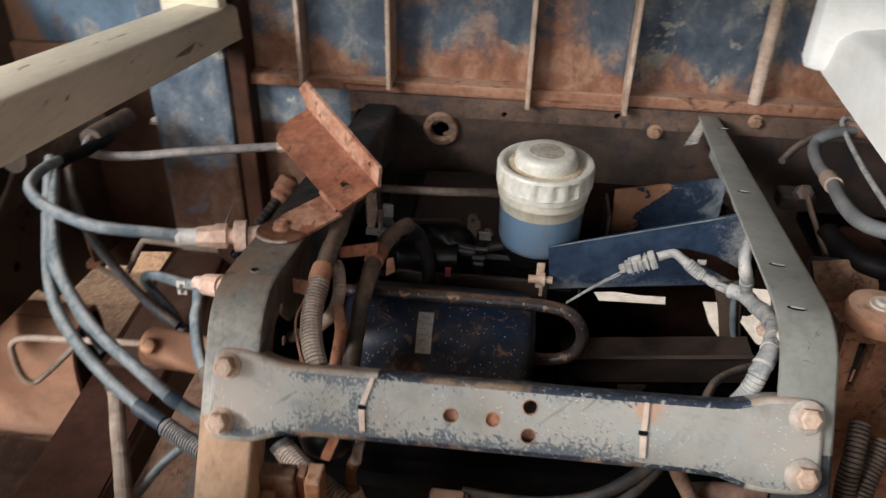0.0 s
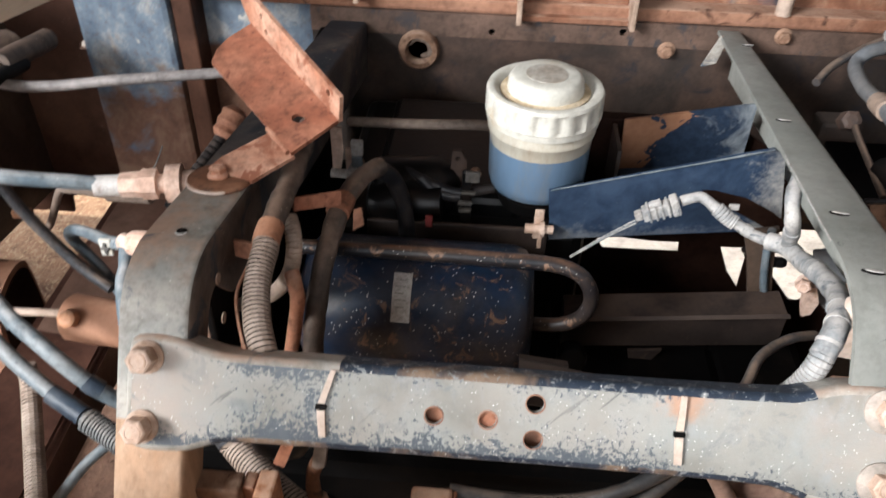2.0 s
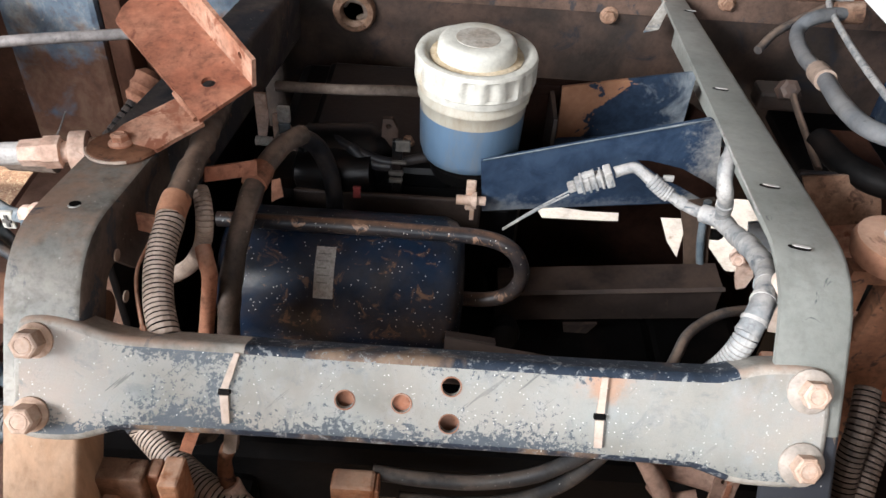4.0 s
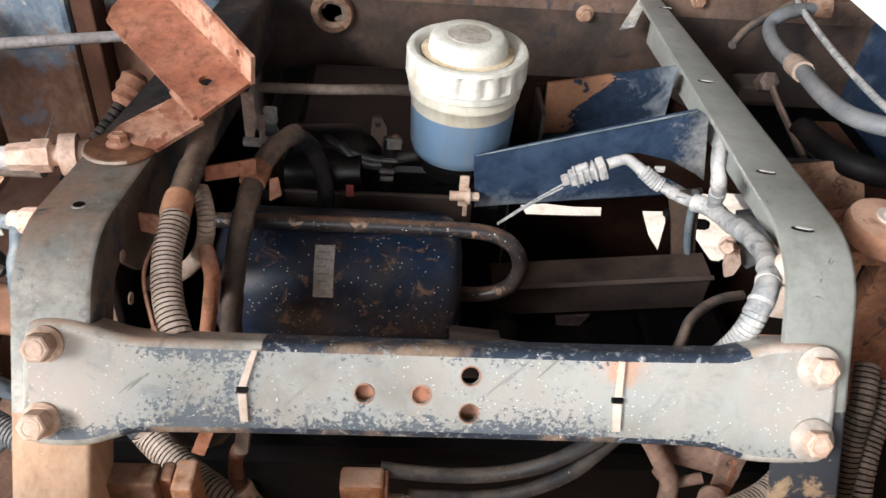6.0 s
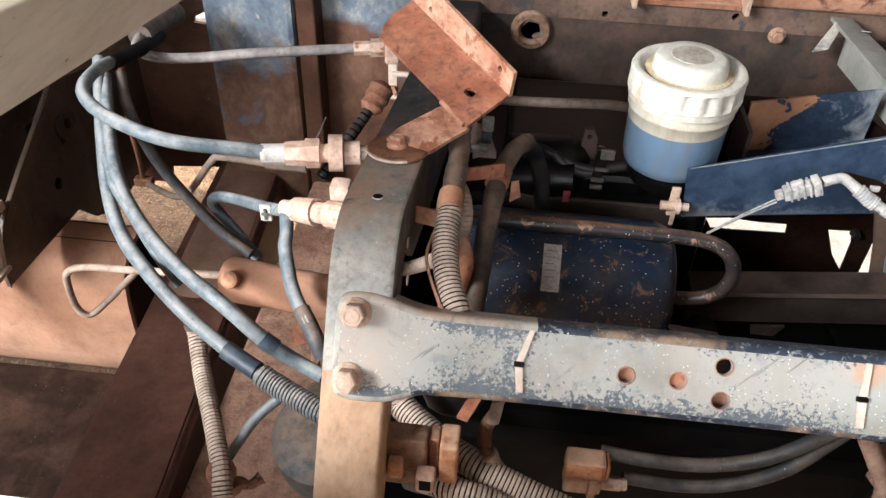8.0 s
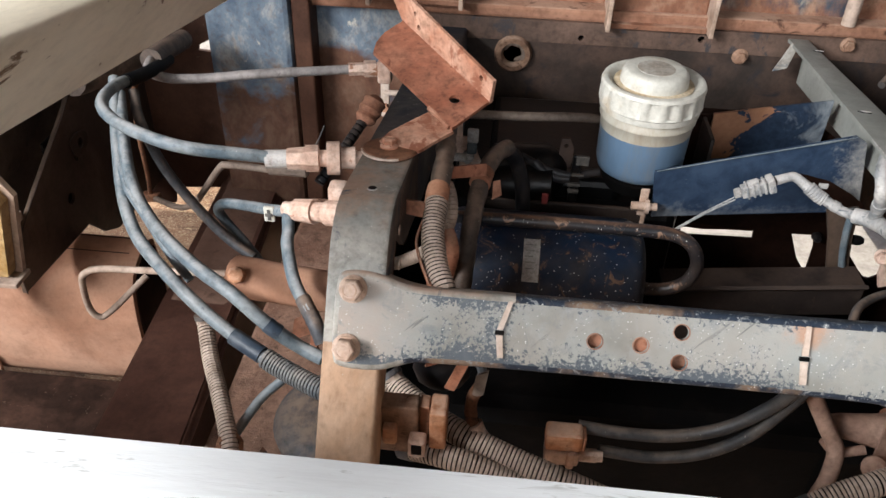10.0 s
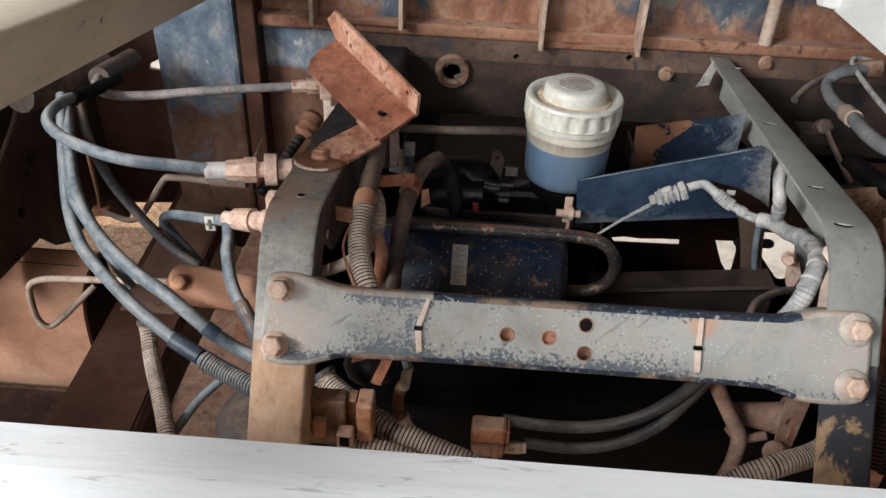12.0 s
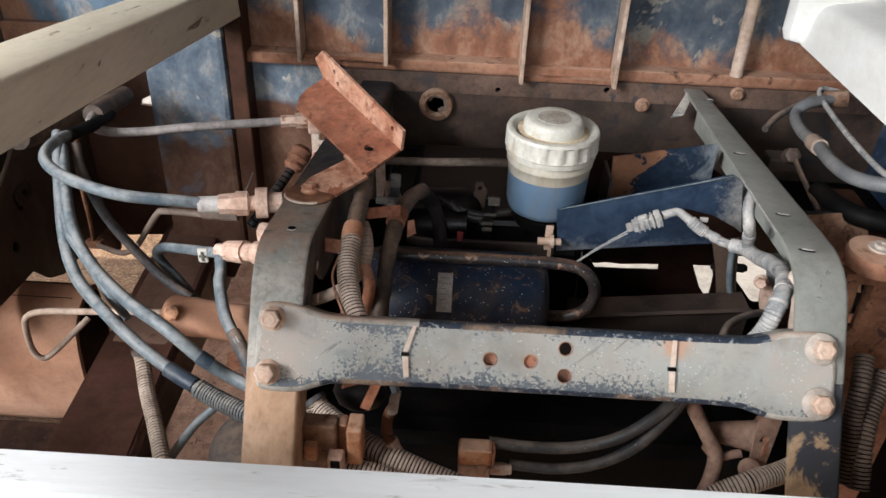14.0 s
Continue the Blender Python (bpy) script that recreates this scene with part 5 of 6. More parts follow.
H1 = [(-0.456, 0.675, 0.745), (-0.536, 0.650, 0.746), (-0.623, 0.620, 0.748), (-0.711, 0.600, 0.743), (-0.770, 0.590, 0.744), (-0.796, 0.580, 0.761), (-0.809, 0.630, 0.763), (-0.812, 0.690, 0.752)]
H2 = [(-0.482, 0.300, 0.774), (-0.531, 0.285, 0.785), (-0.612, 0.265, 0.802), (-0.688, 0.290, 0.806), (-0.744, 0.330, 0.805), (-0.773, 0.370, 0.807), (-0.790, 0.450, 0.794), (-0.787, 0.520, 0.777)]
H3 = [(-0.818, 0.500, 0.781), (-0.780, 0.400, 0.735), (-0.736, 0.300, 0.693), (-0.690, 0.230, 0.671), (-0.622, 0.160, 0.667), (-0.562, 0.120, 0.643), (-0.491, 0.085, 0.615), (-0.438, 0.060, 0.604), (-0.384, 0.030, 0.607)]
H4 = [(-0.804, 0.480, 0.765), (-0.735, 0.330, 0.716), (-0.675, 0.250, 0.689), (-0.585, 0.160, 0.690), (-0.513, 0.110, 0.684), (-0.457, 0.090, 0.647), (-0.422, 0.090, 0.617), (-0.389, 0.080, 0.608)]
h1 = hose("brake_hose", "grey rubber hose with a pale fitting", "hose", H1, 0.0085, "hose_pink", group="rubber hoses")
part("fitting", turned([(-0.01, 0.0115), (0.018, 0.0115), (0.018, 0.015), (0.040, 0.015), (0.040, 0.011), (0.062, 0.011)], (-0.456, 0.675, 0.745), (-0.35, 0.70, 0.745), 6), "fitting", h1)
# Dark sleeves on both brake hoses stand for their shaded far ends.
part("end_sleeve", tube([(-0.806, 0.615, 0.765), (-0.811, 0.66, 0.757), (-0.813, 0.72, 0.746), (-0.812, 0.775, 0.738)], 0.019, 14), "hose_brown", h1, "dark sleeve put where the hose fades into shade", smooth=True)
h2 = hose("brake_hose", "blue grey rubber hose ending in brass coloured fittings", "hose", H2, 0.0092, group="rubber hoses")
part("end_sleeve", tube([(-0.789, 0.48, 0.787), (-0.787, 0.52, 0.777), (-0.79, 0.60, 0.758), (-0.80, 0.67, 0.742)], 0.0115, 12), "black", h2, "dark sleeve put where the hose fades into shade", smooth=True)
A, B = Vector((-0.50, 0.295, 0.775)), Vector((-0.355, 0.325, 0.772))
part("ferrule", turned([(-0.008, 0.013), (0.022, 0.013), (0.022, 0.011)], A, B, 18), "steel", h2)
part("nut", turned([(0.022, 0.015), (0.048, 0.0165), (0.048, 0.019), (0.066, 0.019), (0.068, 0.012)], A, B, 6), "fitting", h2)
part("coupling", turned([(0.066, 0.012), (0.078, 0.012), (0.078, 0.024), (0.096, 0.024), (0.098, 0.016), (0.118, 0.016), (0.118, 0.010), (0.15, 0.010)], A, B, 20), "fitting", h2, smooth=True)
h3 = hose("air_hose", "thick dusty hose running into corrugated sleeve", "hose", H3, 0.0095, group="rubber hoses")
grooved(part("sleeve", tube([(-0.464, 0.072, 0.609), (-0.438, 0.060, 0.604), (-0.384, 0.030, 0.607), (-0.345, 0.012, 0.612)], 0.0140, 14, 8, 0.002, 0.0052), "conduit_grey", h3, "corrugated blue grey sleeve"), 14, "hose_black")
part("tape", tube([(-0.512, 0.094, 0.622), (-0.49, 0.085, 0.615), (-0.468, 0.075, 0.610)], 0.0118, 12), "tape_navy", h3, "dark wrapped tape", smooth=True)
h4 = hose("air_hose", "blue grey hose curving down to a frame rail", "hose", H4, 0.0095, group="rubber hoses")
part("tape", tube([(-0.462, 0.0915, 0.651), (-0.455, 0.090, 0.6455), (-0.447, 0.090, 0.639)], 0.0108, 12), "tape_navy", h4, smooth=True)
hose("cable", "thin dusty cable beside the hoses", "cable", [(-0.80, 0.44, 0.75), (-0.768, 0.370, 0.721), (-0.726, 0.300, 0.704), (-0.680, 0.250, 0.689), (-0.630, 0.200, 0.666), (-0.598, 0.180, 0.637)], 0.0065)
hose("cable", "dark cable slanting down behind the hoses", "cable", [(-0.79, 0.50, 0.76), (-0.769, 0.460, 0.730), (-0.726, 0.420, 0.673), (-0.680, 0.400, 0.620), (-0.623, 0.380, 0.568), (-0.571, 0.360, 0.544)], 0.0085, "hose_dark")
lc = hose("cable", "thin brown cable hanging down to a rusty end block", "cable", [(-0.797, 0.530, 0.765), (-0.812, 0.535, 0.725), (-0.832, 0.562, 0.63), (-0.852, 0.598, 0.54), (-0.876, 0.636, 0.465)], 0.0045, "bracket_rust")
part("end_block", box(-0.892, -0.856, 0.626, 0.644, 0.450, 0.468, 0.004), "bracket_rust", lc, "rusty end block")
h6 = hose("bent_tube", "blue grey bent tube with a square white clip", "tube", [(-0.455, 0.262, 0.710), (-0.505, 0.285, 0.695), (-0.565, 0.345, 0.657), (-0.615, 0.385, 0.630), (-0.637, 0.402, 0.606), (-0.628, 0.408, 0.575), (-0.598, 0.395, 0.547), (-0.565, 0.370, 0.525)], 0.0085)
clip = part("clip", box(-0.513, -0.497, 0.271, 0.277, 0.683, 0.708, 0.002), "cap", h6, "white square clip with a dark cross")
part("slot", box(-0.5070, -0.5030, 0.269, 0.2715, 0.687, 0.704, 0.0005), "print", clip)
part("slot", box(-0.5105, -0.4995, 0.2687, 0.2712, 0.6935, 0.6975, 0.0005), "print", clip)
A, B = Vector((-0.480, 0.272, 0.708)), Vector((-0.36, 0.225, 0.738))
part("fitting", turned([(0, 0.011), (0.02, 0.011), (0.02, 0.016), (0.055, 0.018), (0.055, 0.014), (0.075, 0.014), (0.075, 0.018), (0.10, 0.018), (0.13, 0.018)], A, B, 14), "fitting", h6)
part("tee", box(-0.415, -0.388, 0.262, 0.288, 0.694, 0.756, 0.006), "fitting", h6, "pale pink tee under the coupling", smooth=True)
h7 = hose("drain_hose", "short grey hose bending down along a frame rail", "hose", [(-0.476, 0.270, 0.706), (-0.470, 0.245, 0.69), (-0.466, 0.220, 0.680), (-0.445, 0.170, 0.658), (-0.411, 0.120, 0.645), (-0.394, 0.100, 0.623)], 0.009)
part("sleeve", tube([(-0.428, 0.145, 0.651), (-0.405, 0.113, 0.64), (-0.392, 0.098, 0.62)], 0.011, 12), "hose_dark", h7, smooth=True)
eh = hose("elbow_hose", "black ribbed elbow hose with a dusty rubber cap", "hose", [(-0.392, 0.445, 0.772), (-0.405, 0.42, 0.756), (-0.422, 0.385, 0.738), (-0.448, 0.345, 0.708)], 0.0085, "hose_black", 0.0015, pitch=0.010)
part("rubber_cap", turned([(0, 0.012), (0.008, 0.0175), (0.015, 0.0155), (0.022, 0.0190), (0.030, 0.0170), (0.038, 0.0185), (0.046, 0.010)], (-0.395, 0.437, 0.766), (-0.365, 0.49, 0.815), 18), "rust_bare", eh, "rust brown rubber cap", smooth=True)
valve = thing("valve_block", "small dusty valve block behind the bracket", "valve")
part("body", box(-0.413, -0.388, 0.668, 0.694, 0.722, 0.764, 0.004), "fitting", valve, "brass block, brown with dust")
part("neck", turned([(0, 0.010), (0.02, 0.010)], (-0.430, 0.678, 0.744), (-0.3, 0.69, 0.744), 12), "bracket_brown", valve)
part("bracket", box(-0.408, -0.392, 0.672, 0.680, 0.655, 0.722, 0.002), "tie", valve, "pale bracket strip")
part("pin", turned([(0, 0.005), (0.028, 0.005), (0.030, 0.003)], (-0.400, 0.670, 0.705), (-0.2, 0.66, 0.72), 8), "tie", valve)
part("screw", turned([(0, 0.008), (0.010, 0.008)], (-0.400, 0.671, 0.676), (-0.40, 0.5, 0.69), 6), "bracket_brown", valve)
hose("corrugated_hose", "tan corrugated hose hanging down", "hose", [(-0.570, 0.140, 0.610), (-0.567, 0.135, 0.595), (-0.547, 0.090, 0.575), (-0.515, 0.030, 0.573), (-0.485, -0.030, 0.566), (-0.475, -0.06, 0.55)], 0.0115, "conduit", 0.0018, pitch=0.005, groove="conduit_shaded")
hose("cable", "grey cable branching off below", "cable", [(-0.425, 0.07, 0.60), (-0.436, 0.060, 0.588), (-0.464, 0.040, 0.567), (-0.482, 0.000, 0.554), (-0.492, -0.03, 0.545)], 0.0062)
hose("metal_tube", "thin bent metal tube", "tube", [(-0.55, 0.25, 0.598), (-0.703, 0.260, 0.581), (-0.785, 0.270, 0.568), (-0.815, 0.270, 0.556), (-0.828, 0.275, 0.53), (-0.840, 0.290, 0.465), (-0.830, 0.295, 0.441), (-0.812, 0.310, 0.447), (-0.766, 0.360, 0.485)], 0.0055, "hose_tan", wobble=0)
t2 = hose("metal_tube", "thin bent metal tube on a grey union", "tube", [(-0.50, 0.33, 0.735), (-0.587, 0.360, 0.719), (-0.61, 0.372, 0.705), (-0.665, 0.420, 0.626), (-0.70, 0.45, 0.580), (-0.755, 0.505, 0.530), (-0.850, 0.605, 0.475)], 0.0055, "ring_dull", wobble=0)
part("union", turned([(0, 0.012), (0.004, 0.016), (0.06, 0.016), (0.062, 0.01)], (-0.52, 0.335, 0.742), (-0.38, 0.335, 0.742), 14), "ring_dull", t2)
gl = thing("gland_tube", "dusty brown steel sleeve with a bolt head", "sleeve")
part("sleeve", turned([(0, 0.026), (0.006, 0.031), (0.05, 0.031), (0.06, 0.030), (0.17, 0.030)], (-0.56, 0.235, 0.607), (-0.2, 0.19, 0.607), 22), "dust_tank", gl, smooth=True)
part("stud", turned([(0, 0.012), (0.02, 0.012), (0.022, 0.008)], (-0.54, 0.215, 0.625), (-0.545, 0.0, 0.80), 8), "block", gl)
hose("thick_hose", "thick dusty brown hose going into the dark", "hose", [(-0.92, 0.54, 0.76), (-0.892, 0.64, 0.744), (-0.872, 0.72, 0.732), (-0.866, 0.745, 0.728)], 0.036, "hose_brown")

# left harness between rail and cylinder
hl = hose("wire_harness", "taped wire harness in a split corrugated sleeve", "wire harness", [(-0.262, 0.40, 0.815), (-0.256, 0.345, 0.822), (-0.253, 0.300, 0.828), (-0.250, 0.235, 0.832), (-0.250, 0.19, 0.832), (-0.250, 0.15, 0.828)], 0.0125, "hose_brown", wobble=0.25)
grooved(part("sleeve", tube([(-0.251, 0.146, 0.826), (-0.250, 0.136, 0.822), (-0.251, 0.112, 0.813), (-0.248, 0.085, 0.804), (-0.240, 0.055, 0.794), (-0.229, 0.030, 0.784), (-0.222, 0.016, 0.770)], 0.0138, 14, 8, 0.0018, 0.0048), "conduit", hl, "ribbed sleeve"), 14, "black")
part("tape", tube([(-0.2505, 0.166, 0.830), (-0.251, 0.154, 0.828), (-0.251, 0.142, 0.825)], 0.0143, 14), "bracket_brown", hl, "rust brown tape at the sleeve's mouth", smooth=True)
hose("ribbed_cable", "pale ribbed cable looping behind the harness", "cable", [(-0.246, 0.215, 0.806), (-0.239, 0.200, 0.797), (-0.236, 0.185, 0.780), (-0.243, 0.185, 0.752), (-0.259, 0.192, 0.722), (-0.280, 0.205, 0.695), (-0.305, 0.22, 0.67), (-0.326, 0.235, 0.65)], 0.0092, "conduit", 0.0012, pitch=0.0045, groove="hose_tan")
hose("cable", "rusty cable beside the harness", "cable", [(-0.238, 0.175, 0.760), (-0.232, 0.162, 0.752), (-0.230, 0.158, 0.735), (-0.236, 0.158, 0.70), (-0.248, 0.16, 0.640)], 0.0085, "rust_plate")
st = thing("strap_hose", "dark flat hose arching over behind the harness", "hose")
part("hose", tube([(-0.170, 0.380, 0.772), (-0.178, 0.364, 0.776), (-0.187, 0.345, 0.778), (-0.196, 0.310, 0.779), (-0.203, 0.280, 0.774), (-0.208, 0.235, 0.760), (-0.212, 0.198, 0.738), (-0.215, 0.165, 0.700), (-0.217, 0.145, 0.65), (-0.218, 0.135, 0.58)], 0.0125, 12, wobble=0.1), "hose_brown", st, smooth=True)
part("end_hose", tube([(-0.173, 0.374, 0.7735), (-0.158, 0.400, 0.744), (-0.146, 0.410, 0.706), (-0.140, 0.410, 0.67), (-0.138, 0.40, 0.63)], 0.0118, 12), "hose_black", st, "black rubber end bending down", smooth=True)
part("band", tube([(-0.2005, 0.295, 0.779), (-0.2045, 0.270, 0.775)], 0.0150, 12, straight=True), "rust_bare", st, "rusty band", smooth=True)
part("wing", sheet([(-0.187, 0.280, 0.775), (-0.178, 0.283, 0.776), (-0.174, 0.275, 0.757), (-0.187, 0.270, 0.752)], 0.003), "rust_bare", st)
cl = thing("hose_clamp", "rusty clamp strip holding the harness", "clamp")
part("strip", sheet([(-0.240, 0.218, 0.812), (-0.196, 0.258, 0.796), (-0.196, 0.262, 0.812), (-0.240, 0.222, 0.827)], 0.004), "rust_face", cl)
part("bent_tab", sheet([(-0.292, 0.150, 0.800), (-0.262, 0.140, 0.802), (-0.262, 0.143, 0.822), (-0.292, 0.154, 0.818)], 0.004), "rust_plate", cl)
cl2 = thing("cable_clip", "bright cable clip on a stud", "clip")
part("clip", box(-0.238, -0.219, 0.531, 0.540, 0.690, 0.716, 0.003), "label", cl2, "pale upper half")
part("clip", box(-0.238, -0.221, 0.532, 0.541, 0.668, 0.689, 0.003), "hose", cl2, "grey lower half")
part("stud", turned([(0, 0.007), (0.022, 0.007), (0.024, 0.0045), (0.034, 0.0045)], (-0.258, 0.484, 0.690), (0, 0.47, 0.690), 10), "label", cl2, "bright stud")
part("strip", sheet([(-0.262, 0.516, 0.748), (-0.246, 0.516, 0.748), (-0.244, 0.512, 0.712), (-0.248, 0.508, 0.684), (-0.260, 0.508, 0.684)], 0.005), "fitting", cl2, "dusty pink strip")

# right harness with its connector
hr = hose("wire_harness", "grey taped wire harness with a plug connector", "wire harness", [(0.212, 0.357, 0.763), (0.226, 0.359, 0.768), (0.238, 0.360, 0.769), (0.252, 0.353, 0.762), (0.269, 0.345, 0.752), (0.287, 0.337, 0.744), (0.305, 0.330, 0.737), (0.322, 0.32, 0.737), (0.337, 0.31, 0.741)], 0.0072, "harness", wobble=0.12)
part("trunk", tube([(0.318, 0.322, 0.737), (0.334, 0.305, 0.742), (0.336, 0.26, 0.757), (0.333, 0.21, 0.781), (0.325, 0.155, 0.805), (0.312, 0.11, 0.822), (0.301, 0.083, 0.828), (0.290, 0.062, 0.826), (0.280, 0.048, 0.814)], 0.0112, 14, wobble=0.12), "harness", hr, "thick taped trunk", smooth=True)
part("branch", tube([(0.336, 0.305, 0.742), (0.322, 0.278, 0.785), (0.313, 0.268, 0.808), (0.311, 0.277, 0.822), (0.318, 0.30, 0.830), (0.338, 0.34, 0.832)], 0.0088, 12, wobble=0.12), "harness", hr, smooth=True)
part("sleeve", tube([(0.283, 0.052, 0.818), (0.278, 0.045, 0.807), (0.272, 0.043, 0.787), (0.262, 0.042, 0.768), (0.25, 0.042, 0.755)], 0.0112, 14, 8, 0.0014, 0.0045), "harness", hr, "ribbed grey sleeve")
for a, b, r in (((0.3345, 0.225, 0.774), (0.3330, 0.210, 0.781), 0.0122), ((0.3105, 0.107, 0.8225), (0.3085, 0.102, 0.8238), 0.0121), ((0.2990, 0.079, 0.8278), (0.2970, 0.075, 0.8278), 0.0121), ((0.2870, 0.058, 0.8232), (0.2855, 0.0555, 0.8212), 0.0121), ((0.325, 0.284, 0.775), (0.321, 0.277, 0.787), 0.0098), ((0.290, 0.336, 0.743), (0.298, 0.333, 0.740), 0.0083)):
    part("tape_edge", tube([a, b], r, 14, straight=True), "harness", hr, smooth=True)
part("clod", tube([(0.314, 0.098, 0.842), (0.311, 0.084, 0.836), (0.309, 0.072, 0.830)], 0.005, 8, wobble=1.2), "tie", hr, "clod of dried mud", smooth=True)
PL = basis((0.186, 0.353, 0.751), (1, 0.05, 0.42), (0, 1, 0))
cn = part("plug", box(-0.020, 0.016, -0.008, 0.008, -0.0085, 0.0085, 0.002, m=PL), "harness", hr, "dusty plug connector")
for u in (-0.012, -0.004, 0.004, 0.012):
    part("rib", box(u - 0.0015, u + 0.0015, -0.0098, 0.0098, -0.0102, 0.0102, 0.0007, m=PL), "harness", cn)
part("latch", box(-0.010, 0.006, -0.004, 0.004, 0.0085, 0.014, 0.0015, m=PL), "harness", cn)
part("collar", box(0.016, 0.026, -0.0105, 0.0105, -0.0115, 0.0115, 0.002, m=PL), "harness", cn)
part("seal", box(-0.030, -0.020, -0.0055, 0.0055, -0.006, 0.006, 0.002, m=PL), "label", cn)
part("cuff", tube([(0.256, 0.351, 0.760), (0.264, 0.347, 0.755), (0.272, 0.344, 0.750), (0.280, 0.340, 0.747)], 0.0098, 12, 8, 0.0014, 0.0045), "harness", hr, "ribbed cuff")
part("clip", box(0.271, 0.284, 0.353, 0.357, 0.757, 0.765, 0.001), "label", hr)
for k in (-1, 1):
    part("wire", tube([(0.085, 0.345, 0.673 + k * 0.001), (0.125, 0.345 + k * 0.002, 0.709), (0.160, 0.347 + k * 0.003, 0.735)], 0.0012, 6), "harness", hr, smooth=True)
hose("cable", "thin dark cable arching behind the harness", "cable", [(0.226, 0.060, 0.690), (0.233, 0.072, 0.716), (0.245, 0.09, 0.733), (0.262, 0.12, 0.734), (0.289, 0.15, 0.726), (0.315, 0.17, 0.72), (0.346, 0.19, 0.707)], 0.0055, "hose_dark")

# below the cross member
blk = thing("connector_block", "orange brown dusty connector block with two hoses", "connector")
part("housing", box(-0.093, -0.045, 0.028, 0.056, 0.531, 0.560, 0.005), "block", blk)
part("lower_half", box(-0.092, -0.047, 0.026, 0.054, 0.506, 0.5305, 0.004), "fitting", blk, "dusty pink lower half")
part("catch", box(-0.064, -0.054, 0.020, 0.027, 0.508, 0.536, 0.002), "fitting", blk)
part("collar", box(-0.0455, -0.041, 0.030, 0.054, 0.533, 0.557, 0.002), "bracket_brown", blk)
part("neck", turned([(0, 0.009), (0.022, 0.009), (0.024, 0.0075), (0.03, 0.0075)], (-0.046, 0.04, 0.516), (1, 0.05, 0.50), 8), "fitting", blk)
hose("hose", "dusty grey hose sagging below the cross member", "hose", [(-0.05, 0.06, 0.548), (0.007, 0.055, 0.548), (0.067, 0.050, 0.557), (0.124, 0.045, 0.585), (0.166, 0.040, 0.633), (0.191, 0.030, 0.691)], 0.0085, "hose_shade", group="lower hoses")
hose("hose", "dusty grey hose sagging below the cross member", "hose", [(-0.02, 0.05, 0.516), (0.050, 0.050, 0.512), (0.109, 0.045, 0.535), (0.154, 0.040, 0.580), (0.184, 0.040, 0.634), (0.196, 0.030, 0.686)], 0.008, "hose_shade", group="lower hoses")
hose("corrugated_hose", "tan corrugated sleeve along the bottom", "hose", [(0.216, -0.030, 0.538), (0.257, -0.020, 0.562), (0.299, -0.010, 0.578), (0.360, 0.020, 0.576), (0.40, 0.05, 0.60)], 0.015, "conduit", 0.0022)
hose("corrugated_hose", "tan corrugated sleeve leaving the clamp block", "hose", [(-0.30, 0.07, 0.60), (-0.288, 0.060, 0.590), (-0.240, 0.020, 0.588), (-0.199, -0.010, 0.593), (-0.146, -0.030, 0.584), (-0.080, -0.050, 0.575), (-0.022, -0.060, 0.558)], 0.0165, "conduit", 0.0024)
hose("corrugated_hose", "tan corrugated sleeve under the other one", "hose", [(-0.264, -0.020, 0.571), (-0.224, -0.040, 0.588), (-0.173, -0.050, 0.584), (-0.115, -0.060, 0.564), (-0.06, -0.07, 0.54)], 0.0145, "conduit", 0.0022)
hose("cable", "dusty pink cable below the cross member", "cable", [(0.21, 0.055, 0.68), (0.217, 0.050, 0.651), (0.242, 0.040, 0.608), (0.257, 0.030, 0.582), (0.251, 0.010, 0.554), (0.235, -0.010, 0.526)], 0.010, "pink_dust")
hose("cable", "dusty stub of a branching cable", "cable", [(0.245, 0.042, 0.585), (0.262, 0.036, 0.572), (0.294, 0.035, 0.582)], 0.006, "pink_dust")
stub = thing("side_bracket", "dusty bracket with a round boss on a frame rail leg", "bracket")
part("arm", turned([(0, 0.010), (0.02, 0.015), (0.055, 0.020), (0.072, 0.023), (0.076, 0.027), (0.086, 0.027), (0.088, 0.020)], (0.248, 0.068, 0.588), (0.336, 0.058, 0.590), 22), "pink_dust", stub, "flared round arm, pink with dust", smooth=True)
part("ring", turned([(0, 0.029), (0.005, 0.029), (0.006, 0.026)], (0.322, 0.060, 0.590), (0.40, 0.054, 0.5925), 22), "rust_bare", stub, smooth=True)
part("boss", turned([(0, 0.014), (0.006, 0.015), (0.010, 0.011)], (0.303, 0.020, 0.570), (0.2, -0.3, 0.75), 16), "pink_dust", stub, smooth=True)
part("tab", plate([(0.302, 0.660), (0.332, 0.660), (0.332, 0.545), (0.310, 0.545)], [circle2(0.318, 0.61, 0.006)], 0.004, basis((0, 0.035, 0), (1, 0, 0), (0, 0, 1)), rim=0.001), "pink_dust", stub)
lug = thing("cable_boot", "rust brown lug and pink dusty boot on a cable end", "cable end")
part("lug", sheet([(-0.186, 0.02, 0.668), (-0.172, 0.02, 0.676), (-0.176, 0.012, 0.645), (-0.190, 0.010, 0.640)], 0.006), "ring_dull", lug)
part("stem", tube([(-0.182, 0.018, 0.650), (-0.190, 0.010, 0.632), (-0.188, 0.000, 0.610), (-0.176, -0.008, 0.592)], 0.0075, 10, wobble=0.3), "bracket_rust", lug, smooth=True)
part("boot", tube([(-0.186, -0.004, 0.606), (-0.176, -0.010, 0.590), (-0.164, -0.016, 0.575)], 0.0115, 12, wobble=0.25), "fitting", lug, "pink dusty boot", smooth=True)
